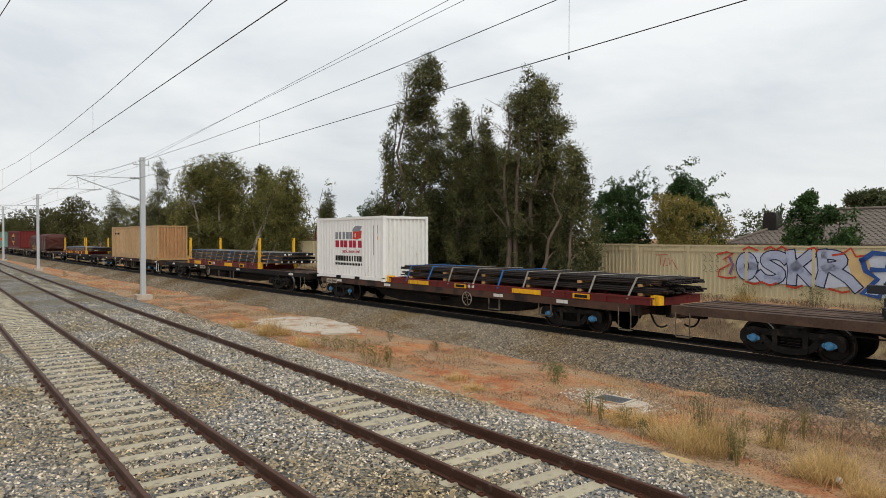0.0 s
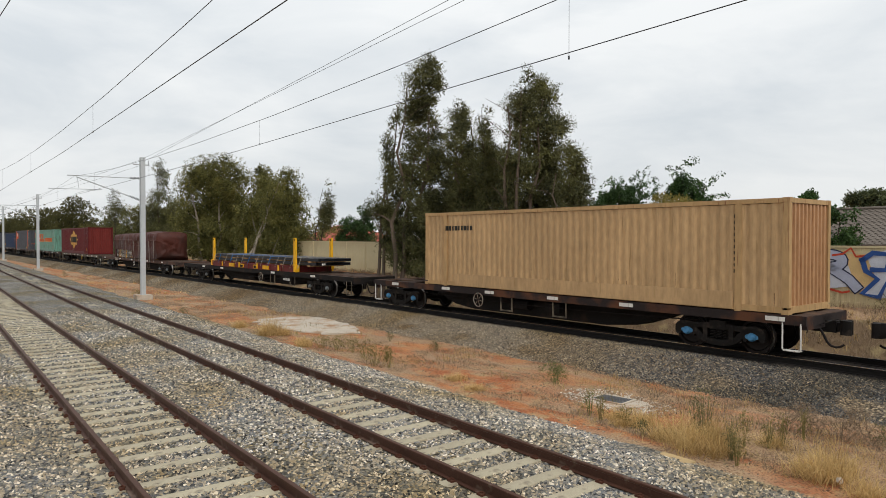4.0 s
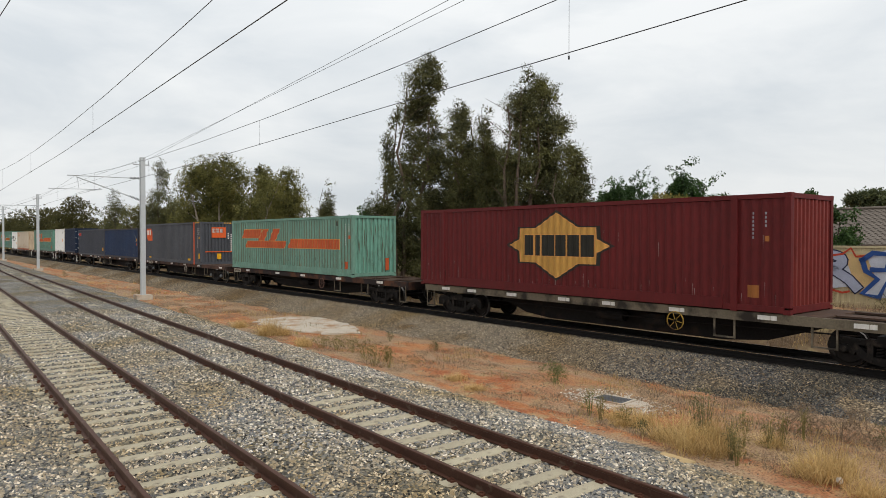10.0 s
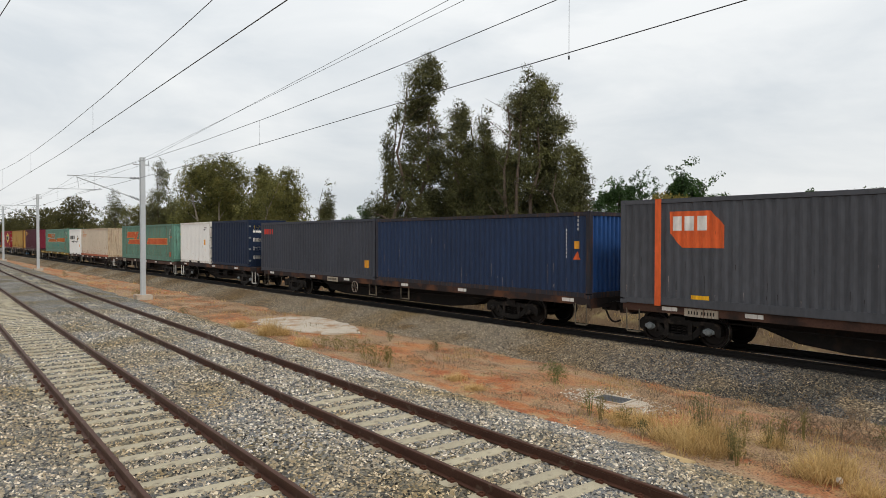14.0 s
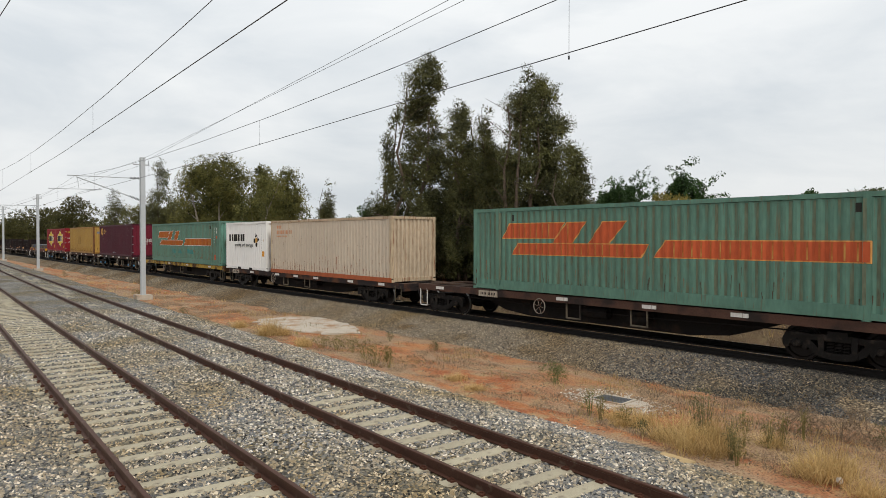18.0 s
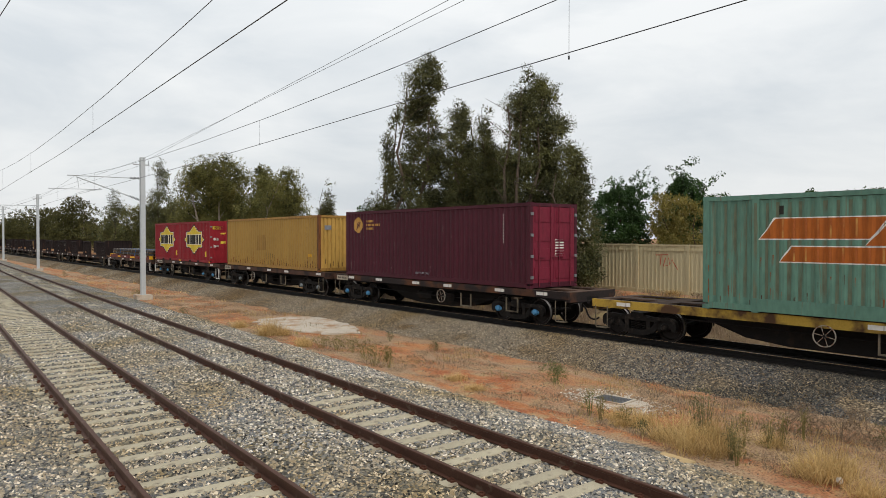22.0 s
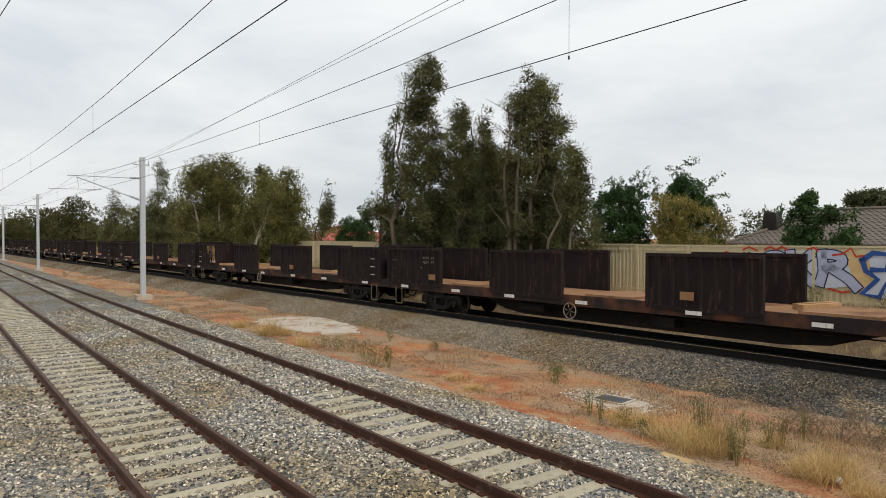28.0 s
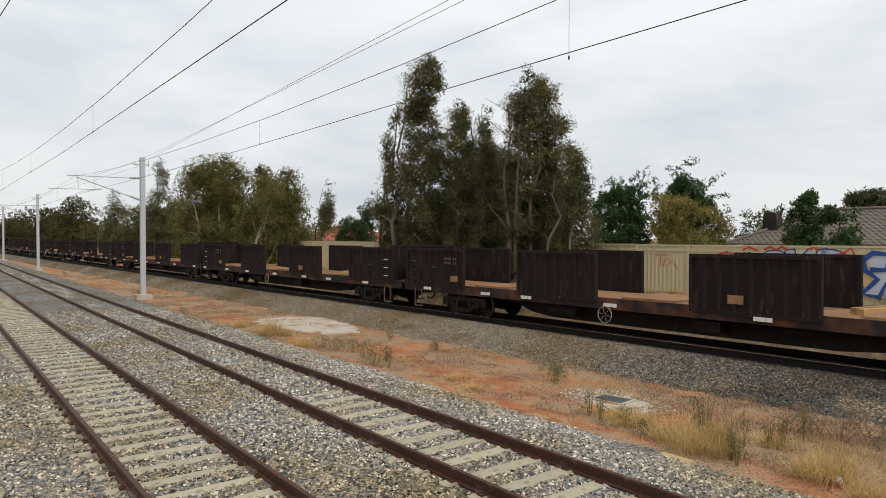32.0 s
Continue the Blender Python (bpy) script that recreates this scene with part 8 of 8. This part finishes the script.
def stroke(fence, name, pts, width, mat, lift, label=""):
    """A sprayed line along (x, height) points on the fence's near face."""
    m = Mesh()
    P = [Vector(p) for p in pts]
    L, R = [], []
    for i, p in enumerate(P):
        d = (P[min(i + 1, len(P) - 1)] - P[max(i - 1, 0)]).normalized()
        nrm = Vector((-d.y, d.x)) * width / 2
        e = d * width / 2 if i == len(P) - 1 else (-d * width / 2 if i == 0 else Vector((0, 0)))
        L.append(p + nrm + e)
        R.append(p - nrm + e)
    for q in (0.0, 0.003):
        for a in L + R:
            m.v.append((a.x, fence_y(a.x) - 0.032 - lift - q, a.y))
    n = len(P)
    for i in range(n - 1):
        m.f.append((i, i + 1, n + i + 1, n + i))
        m.f.append((2 * n + i, 2 * n + i + 1, 3 * n + i + 1, 3 * n + i))
    part(name, m, mat, fence, label)


def patch(fence, name, pts, mat, lift, label=""):
    m = Mesh()
    k = len(pts)
    for q in (0.0, 0.003):
        m.v += [(x, fence_y(x) - 0.03 - lift - q, z) for x, z in pts]
    m.f = [tuple(range(k)), tuple(range(k, 2 * k))]
    part(name, m, mat, fence, label)


def arc(cx, cz, rx, rz, a0, a1, n=12):
    return [(cx + rx * math.cos(radians(a0 + (a1 - a0) * i / n)), cz + rz * math.sin(radians(a0 + (a1 - a0) * i / n))) for i in range(n + 1)]


def build_graffiti(fence):
    letters = [
        [arc(-13.08, 2.28, 0.24, 0.36, 0, 360, 18)],                                                             # O
        [arc(-12.05, 2.52, 0.36, 0.2, 20, 230, 10) + arc(-12.2, 2.02, 0.38, 0.22, 60, -160, 10)],                 # S
        [[(-11.5, 2.75), (-11.42, 2.2), (-11.45, 1.82)], [(-10.85, 2.74), (-11.35, 2.3)], [(-11.3, 2.35), (-10.8, 1.82)]],   # K
        [[(-10.45, 2.78), (-10.4, 2.2), (-10.5, 1.82)], arc(-10.25, 2.56, 0.45, 0.22, 100, -90, 10) + [(-10.3, 2.3)], [(-10.1, 2.28), (-9.6, 1.95), (-9.4, 1.72)]],  # R
    ]
    patch(fence, "graffiti_cloud", [(-10.0, 2.85), (-9.6, 2.95), (-9.2, 2.8), (-8.6, 2.9), (-8.5, 1.7), (-9.0, 1.6), (-9.5, 1.55), (-9.9, 1.9)], G_YELLOW, 0.0, "apricot sprayed cloud")
    patch(fence, "graffiti_shade", [(-13.4, 2.0), (-13.3, 2.7), (-12.7, 2.85), (-11.5, 2.88), (-10.2, 2.9), (-9.7, 2.6), (-9.4, 1.75), (-10.2, 1.62), (-11.5, 1.68), (-12.6, 1.66), (-13.2, 1.75)], G_PALE, 0.004, "pale sprayed backing")
    for k, strokes in enumerate(letters):
        for st in strokes:
            stroke(fence, "graffiti_outline", st, 0.38, G_DARK, 0.008 + k * 0.001, "navy letter outline")
        for st in strokes:
            stroke(fence, "graffiti_letter", st, 0.30, G_FILL, 0.016 + k * 0.001, "lilac bubble letter")
    for pts in ([(-13.2, 2.9), (-13.0, 3.0), (-12.7, 2.88)], [(-12.4, 2.92), (-12.2, 3.02), (-12.0, 2.9), (-11.8, 3.03), (-11.6, 2.9)], [(-10.1, 2.75), (-9.8, 2.8), (-9.55, 3.0), (-9.4, 2.72), (-9.1, 2.75)],
                [(-14.2, 2.7), (-13.85, 2.8), (-13.6, 2.75), (-14.0, 2.5), (-13.7, 2.35), (-14.15, 2.1), (-14.2, 1.85), (-13.8, 1.8), (-13.5, 1.85)], [(-13.1, 1.7), (-12.8, 1.62), (-12.5, 1.72), (-12.2, 1.6), (-12.0, 1.7)],
                [(-11.6, 1.62), (-11.3, 1.56), (-11.1, 1.66)], [(-10.2, 1.6), (-9.8, 1.5), (-9.6, 1.55)], [(-10.9, 2.95), (-10.7, 3.0), (-10.6, 2.9)]):
        stroke(fence, "graffiti_line", pts, 0.07, G_RED, 0.022, "red sprayed line")
    for pts, w in (([(-13.75, 2.6), (-13.6, 2.3), (-13.72, 2.0)], 0.1),):
        stroke(fence, "graffiti_line", pts, w, surface("violet_spray_paint", rgb("7d5a80"), rough=0.6), 0.02)
    patch(fence, "graffiti_figure", [(-9.1, 2.75), (-8.5, 2.95), (-7.6, 2.9), (-7.5, 1.4), (-8.7, 1.4), (-9.2, 1.45), (-8.75, 1.9)], G_PALE, 0.004)
    for pts in ([(-9.2, 2.6), (-8.9, 2.85), (-8.4, 2.8), (-8.5, 2.3), (-8.9, 2.3)], [(-9.2, 2.6), (-9.1, 2.25), (-8.75, 2.0), (-9.2, 1.5), (-8.7, 1.4), (-8.5, 1.9), (-8.4, 1.4)], [(-8.1, 2.85), (-8.2, 2.0), (-7.9, 1.5)], [(-7.7, 2.9), (-7.4, 2.2), (-7.7, 1.5)]):
        stroke(fence, "graffiti_outline", pts, 0.17, G_BLUE, 0.026, "thick blue sprayed outline")
    for pts in ([(-16.95, 2.62), (-16.4, 2.64)], [(-16.7, 2.62), (-16.75, 2.2)], [(-16.5, 2.5), (-16.6, 2.15), (-16.4, 2.2)], [(-16.35, 2.5), (-16.3, 2.2), (-16.2, 2.45), (-16.05, 2.2), (-15.95, 2.05)]):
        stroke(fence, "graffiti_tag", pts, 0.03, G_RED, 0.004, "thin red scrawl")
    grey = surface("grey_green_spray_paint", rgb("7c7c66"), rough=0.7)
    for x in (-14.8, -14.55, -14.3):
        for z in (2.55, 2.15):
            stroke(fence, "graffiti_tag", [(x, z + 0.13), (x + 0.1, z), (x - 0.02, z - 0.1), (x + 0.12, z - 0.14)], 0.03, grey, 0.004)
    for x in np.arange(-31.3, -27.3, 0.42):
        stroke(fence, "graffiti_tag", arc(x, 2.3, 0.16, 0.3, 40, 300, 8), 0.035, INK, 0.004)
    for x in (-31.2, -30.95, -30.7):
        stroke(fence, "graffiti_tag", [(x, 2.88), (x + 0.16, 2.94), (x + 0.12, 2.8)], 0.05, INK, 0.004)


build_graffiti(bpy.data.objects["boundary_fence"])

# ---------------- verge: slabs, grass and weeds ----------------
STRAW = leafy("dry_straw", "957747", "e2c48a", 0.8)
STRAW_GREY = leafy("grey_thatch", "6a5a4a", "a5917a", 0.9)
WEED = leafy("weed_green", "5f5c38", "9c8f58", 0.8)
WEED_DARK = leafy("dark_weed_green", "54543a", "8a8458", 0.8)

WEED_FRESH = leafy("fresh_weed_green", "4a5430", "848a54", 0.7)


def blades(name, spots, heights, width, lean, mat, rng, parent=None, label=""):
    """Upright, leaning grass blades, each a bent strip that tapers."""
    n = len(spots)
    a = rng.uniform(0, 2 * np.pi, n)
    side = np.stack([np.cos(a), np.sin(a), np.zeros(n)], 1) * (width * rng.uniform(0.7, 1.3, n))[:, None]
    b = rng.uniform(0, 2 * np.pi, n)
    tilt = lean * rng.random(n) ** 0.7
    to = np.stack([np.cos(b) * tilt, np.sin(b) * tilt, 1 - 0.5 * tilt], 1) * heights[:, None]
    mid = spots + to * np.array((0.4, 0.4, 0.0)) + np.array((0, 0, 1)) * (heights * (0.62 - 0.12 * np.minimum(tilt, 1.5)))[:, None]
    v = np.stack([spots - side, spots + side, mid + side * 0.7, mid - side * 0.7, spots + to], 1).reshape(-1, 3)
    k = 5 * np.arange(n)[:, None]
    f = np.concatenate([k + np.array([[0, 1, 2]]), k + np.array([[0, 2, 3]]), k + np.array([[3, 2, 4]])], 0)
    me = raw_mesh(name, v, f, mat)
    if parent:
        return hang(name, me, parent, label)
    return tagged(new(name, me), label, "grass", kind="stuff")


def field(n, x0, x1, q0, q1, rng, power=1.0, mask=0.0, scale=0.6, seed=0):
    """Spots on the ground between two lines alongside the freight track, in patches."""
    x = x1 - (x1 - x0) * rng.random(n) ** power
    q = rng.uniform(q0, q1, n)
    y = q + SLOPE * (x + 20)
    keep = np.array([noise.noise((a * scale, b * scale, seed)) + 0.5 * noise.noise((a * scale * 3, b * scale * 3, seed + 5)) > mask for a, b in zip(x, y)])
    x, y = x[keep], y[keep]
    z = np.array([ground_z(a, b) for a, b in zip(x, y)])
    return np.stack([x, y, z - 0.01], 1)


def build_verge():
    rng = np.random.default_rng(17)
    edge = [(-29.6, 12.2), (-28.9, 11.5), (-25.6, 11.6), (-23.7, 12.2), (-22.9, 13.6), (-25.5, 14.5), (-28.4, 14.9), (-30.1, 13.8)]
    rough_edge = []
    for (a, b), (c, d) in zip(edge, edge[1:] + edge[:1]):
        for q in range(7):
            x, y = a + (c - a) * q / 7, b + (d - b) * q / 7
            rough_edge.append((x + 0.45 * noise.noise((x * 1.7, y * 1.7, 1)), y + 0.4 * noise.noise((x * 2.1, y * 2.1, 6))))
    slab = new("concrete_slab", Mesh().prism(rough_edge, -0.6, -0.418, "z").data("concrete_slab", SLAB))
    tagged(slab, "worn pale concrete slab flush with the dirt", "slab")
    pit = thing("drain_pit", "square concrete drain pit with a grey grate", "drain", pose(-10.05, 12.72, ground_z(-10.05, 12.72) - 0.012, 0, 0, 8))
    rim = [((0.62 + 0.13 * noise.noise((a * 2.0, 3.0, 0)) + 0.3 * (0.3 < a < 1.4) * math.sin((a - 0.3) * 2.8)) * math.cos(a) * 1.25, (0.5 + 0.15 * noise.noise((a * 2.3, 8.0, 0))) * math.sin(a) - 0.08) for a in np.linspace(0, 2 * math.pi, 25)[:-1]]
    part("surround", Mesh().prism(rim, -0.1, 0.02, "z"), SLAB, pit, "broken concrete surround")
    for q in (-1, 1):
        part("grate_frame", Mesh().box(-0.44, 0.44, q * 0.3 - 0.03, q * 0.3 + 0.03, 0.015, 0.05), SLAB, pit)
        part("grate_frame", Mesh().box(q * 0.41 - 0.03, q * 0.41 + 0.03, -0.27, 0.27, 0.015, 0.05), SLAB, pit)
    part("grate_well", Mesh().box(-0.38, 0.38, -0.27, 0.27, 0.021, 0.026), BLACK, pit)
    grate = surface("dull_grey_grate", rgb("5d5e60"), rough=0.7, metal=0.3, spread=0.25, scale=4)
    for i in range(15):
        part("grate_bar", Mesh().box(-0.375 + i * 0.0515, -0.345 + i * 0.0515, -0.27, 0.27, 0.027, 0.045), grate, pit)
    n = 900
    a, r = rng.uniform(0, 6.283, n), 0.45 + 0.55 * rng.random(n) ** 1.5
    rx, ry = -9.9 + 1.5 * r * np.cos(a), 12.65 + 0.85 * r * np.sin(a)
    rz = np.array([ground_z(p, q) + 0.004 for p, q in zip(rx, ry)])
    scatter_stones("concrete_rubble", "pale crumbled concrete strewn round the drain", np.stack([rx, ry, rz], 1), rng.uniform(0.012, 0.035, n), pebbly("pale_rubble", ["8f8578", "b3a898", "cfc6b8", "a69a88"]), rng)
    tagged(new("pit_lid", Mesh().prism([(-0.33, -0.16), (0.3, -0.2), (0.34, 0.14), (-0.28, 0.18)], -0.5, -0.425, "z").data("pit_lid", surface("sandstone_lid", rgb("b39b72"), rough=0.9))), "small sandy concrete lid in the dirt", "lid").matrix_basis = pose(-6.67, 10.06, 0.0, 0, 0, 4)
    tagged(new("paper_scrap", Mesh().tube([(0, 0, 0), (0.02, 0.01, 0.06), (0.0, 0.0, 0.1)], [0.045, 0.05, 0.035], 7).data("paper_scrap", DECAL_WHITE)), "crumpled white paper cup on the dirt", "litter").matrix_basis = pose(-4.45, 11.1, -0.42, 60, 0, 0)

    def grass(name, label, sp, h, w, lean, mat):
        blades(name, sp, h * rng.uniform(0.5, 1.3, len(sp)), w, lean, mat, rng, None, label)

    grass("grass_litter", "flattened grey-brown dry grass on red earth", field(70000, -45, -2, 10.3, 15.2, rng, 1.6, 0.0, 0.55, 1), 0.09, 0.006, 1.9, STRAW_GREY)
    grass("dry_grass", "thin straw-coloured dry grass beside the track", field(17000, -34, -1.5, 10.4, 15.0, rng, 1.7, 0.36, 0.5, 4), 0.22, 0.004, 1.0, STRAW)
    grass("dry_grass", "rank straw-coloured grass at the foot of the verge", field(3600, -10.5, -1.0, 10.6, 14.6, rng, 1.0, 0.25, 0.9, 8), 0.24, 0.004, 1.0, STRAW)
    grass("dry_grass", "pale dry grass along the fence", field(48000, -48, 2, 19.9, 24.3, rng, 1.3, -0.2, 0.6, 6), 0.24, 0.007, 1.1, STRAW_GREY)
    grass("dry_grass", "straw tufts on the bank by the fence", field(16000, -48, 2, 20.4, 24.2, rng, 1.3, 0.25, 0.8, 16), 0.34, 0.006, 0.9, STRAW)
    grass("dry_grass", "thin grey-brown grass farther along the verge", field(16000, -80, -28, 10.3, 15.2, rng, 1.0, 0.0, 0.35, 22), 0.08, 0.012, 1.9, STRAW_GREY)
    grass("dry_grass", "straw-yellow tufts farther along the verge", field(6000, -80, -28, 10.3, 15.0, rng, 1.0, 0.3, 0.5, 27), 0.22, 0.01, 1.0, STRAW)
    grass("green_grass", "sparse grey-green weeds in the dry grass", field(7000, -30, -1.5, 10.5, 14.8, rng, 1.4, 0.36, 0.9, 12), 0.2, 0.005, 0.8, WEED)
    tufts = [(-24.7, 10.5, 0.55, 0.75), (-24.9, 10.7, 0.45, 0.6), (-24.2, 10.9, 0.3, 0.45), (-27.5, 10.4, 0.4, 0.5), (-22.0, 10.6, 0.35, 0.4), (-21.5, 10.4, 0.3, 0.35), (-13.9, 11.1, 0.35, 0.24), (-12.75, 10.8, 0.35, 0.24), (-6.75, 10.95, 0.62, 0.85), (-6.5, 11.05, 0.45, 0.7), (-7.5, 11.0, 0.35, 0.42), (-7.0, 11.6, 0.4, 0.42),
             (-4.72, 11.15, 0.42, 0.68), (-4.6, 11.5, 0.3, 0.58), (-5.0, 11.2, 0.3, 0.4), (-6.0, 12.2, 0.3, 0.36), (-9.0, 11.5, 0.25, 0.3), (-8.35, 11.45, 0.3, 0.42), (-8.6, 11.2, 0.25, 0.3), (-13.0, 24.0, 0.5, 0.45), (-16.0, 24.0, 0.4, 0.35), (-4.0, 10.9, 0.3, 0.4), (-3.5, 11.4, 0.35, 0.45)]
    for x, y, r, h in tufts:
        t = thing("grass_tuft", "arching tuft of straw-yellow dry grass", "grass", pose(x, y, 0), "dry grass tufts")
        n = int(430 * r / 0.4)
        sp = np.stack([rng.normal(scale=r * 0.4, size=n), rng.normal(scale=r * 0.4, size=n), np.full(n, ground_z(x, y) - 0.02)], 1)
        blades("grass", sp, h * rng.uniform(0.4, 1.25, n), 0.0045, 1.5, STRAW, rng, t)
    weeds_by_slab = [(-20.9, 10.8, 0.4, 0.45, WEED), (-20.2, 11.0, 0.4, 0.5, WEED), (-19.3, 11.1, 0.5, 0.5, WEED), (-18.2, 10.9, 0.4, 0.45, WEED), (-17.0, 10.5, 0.4, 0.7, WEED), (-17.4, 11.2, 0.15, 0.5, WEED), (-20.6, 13.4, 0.15, 0.4, WEED_DARK), (-16.5, 10.7, 0.16, 0.6, WEED), (-12.1, 12.9, 0.42, 0.55, WEED_FRESH), (-11.95, 12.95, 0.3, 0.45, WEED_FRESH), (-9.45, 11.2, 0.14, 0.6, WEED_FRESH), (-9.1, 11.15, 0.16, 0.55, WEED), (-8.6, 11.3, 0.16, 0.4, WEED)]
    weeds_by_drain = [(-6.75, 11.15, 0.2, 1.15, WEED_DARK), (-6.95, 11.2, 0.15, 1.0, WEED_DARK), (-6.1, 10.9, 0.13, 0.75, WEED_DARK), (-6.3, 11.7, 0.12, 0.7, WEED), (-6.0, 12.0, 0.12, 0.62, WEED), (-5.9, 12.3, 0.12, 0.62, WEED), (-5.8, 12.9, 0.1, 0.6, WEED), (-7.9, 10.9, 0.16, 0.3, WEED_DARK), (-6.3, 13.3, 0.45, 0.36, STRAW_GREY), (-5.9, 13.5, 0.5, 0.4, STRAW_GREY), (-5.4, 13.5, 0.5, 0.42, STRAW_GREY), (-5.0, 13.6, 0.45, 0.45, STRAW_GREY), (-4.6, 13.7, 0.45, 0.42, WEED_DARK), (-5.7, 14.9, 0.4, 0.34, STRAW_GREY), (-6.6, 14.6, 0.35, 0.3, STRAW_GREY)]
    weeds_far = [(-33.6, 9.95, 0.3, 0.4, WEED_DARK), (-73.5, 10.6, 0.4, 0.6, WEED_DARK), (-47, 10.9, 0.4, 0.4, WEED), (-5.9, 10.7, 0.15, 0.55, WEED), (-13.0, 23.9, 0.55, 0.75, WEED), (-10.5, 24.0, 0.65, 0.75, WEED_DARK), (-8.2, 24.1, 0.6, 0.65, WEED_DARK), (-43.0, 21.8, 0.9, 1.1, WEED_DARK), (-34.5, 21.2, 0.9, 1.3, WEED_DARK), (-36.5, 21.3, 0.8, 1.1, WEED_DARK), (-31.5, 21.4, 0.8, 1.0, WEED_DARK), (-18.0, 13.5, 0.25, 0.3, WEED_DARK)]
    for x, y, r, h, mat in weeds_by_slab + weeds_by_drain + weeds_far:
        t = thing("weed_bush", "low grey-green weed bush on the verge", "weed", pose(x, y, ground_z(x, y)), "weeds beside the track")
        st = Mesh()
        for i in range(9):
            a, k = rng.uniform(0, 6.28), rng.uniform(0.2, 1.0) * r
            st.tube([(0.2 * k * math.cos(a), 0.2 * k * math.sin(a), -0.02), (0.6 * k * math.cos(a), 0.6 * k * math.sin(a), h * 0.5), (k * math.cos(a), k * math.sin(a), h * rng.uniform(0.7, 1.0))], [0.005, 0.004, 0.002], 4)
        part("stalk", st, mat, t)
        foliage("leaves", "", [(0, 0, h * 0.5, r, r, h * 0.45), (0, 0, h * 0.75, r * 0.5, r * 0.5, h * 0.25)], int(24 + 150 * r), 5, 0.05 + 0.04 * r, 0.006, 0.9, mat, t, rng, 0.03)


build_verge()



# ---------------- what moves ----------------
def motions():
    mids = [s for ob, s in TRAIN if ob.name.startswith(("flat_wagon", "open_wagon"))]
    for ob, s in TRAIN:
        ref = min(mids, key=lambda m: abs(m - s))
        if ob.name.startswith(("container", "steel_load", "load_rack", "tarped_load")):
            ref = WAGON_OF.get(ob.name, ref)
        z = ob.matrix_basis.translation.z - RAIL_TOP
        walk(ob, [(4.0 * k, place(s, 4.0 * k, ref) @ pose(0, 0, z)) for k in range(9)])
    for w, s, off in WHEELS:
        t0 = max(0.0, min(31.0, (-70.0 - s) / SPEED))
        t1 = max(t0 + 0.05, min(32.0, (2.0 - s) / SPEED))
        turn = math.degrees(SPEED / 0.46)
        n = max(1, int((t1 - t0) * turn / 78) + 1)
        rows = [(t0 + (t1 - t0) * i / n) for i in range(n + 1)]
        rows = [(t, (t - t0) * turn) for t in rows]
        if t0 > 0:
            rows.insert(0, (0.0, 0.0))
        if t1 < 32.0:
            rows.append((32.0, rows[-1][1]))
        walk(w, [(t, pose(off, 0, 0.46, 0, a, 0)) for t, a in rows])


motions()
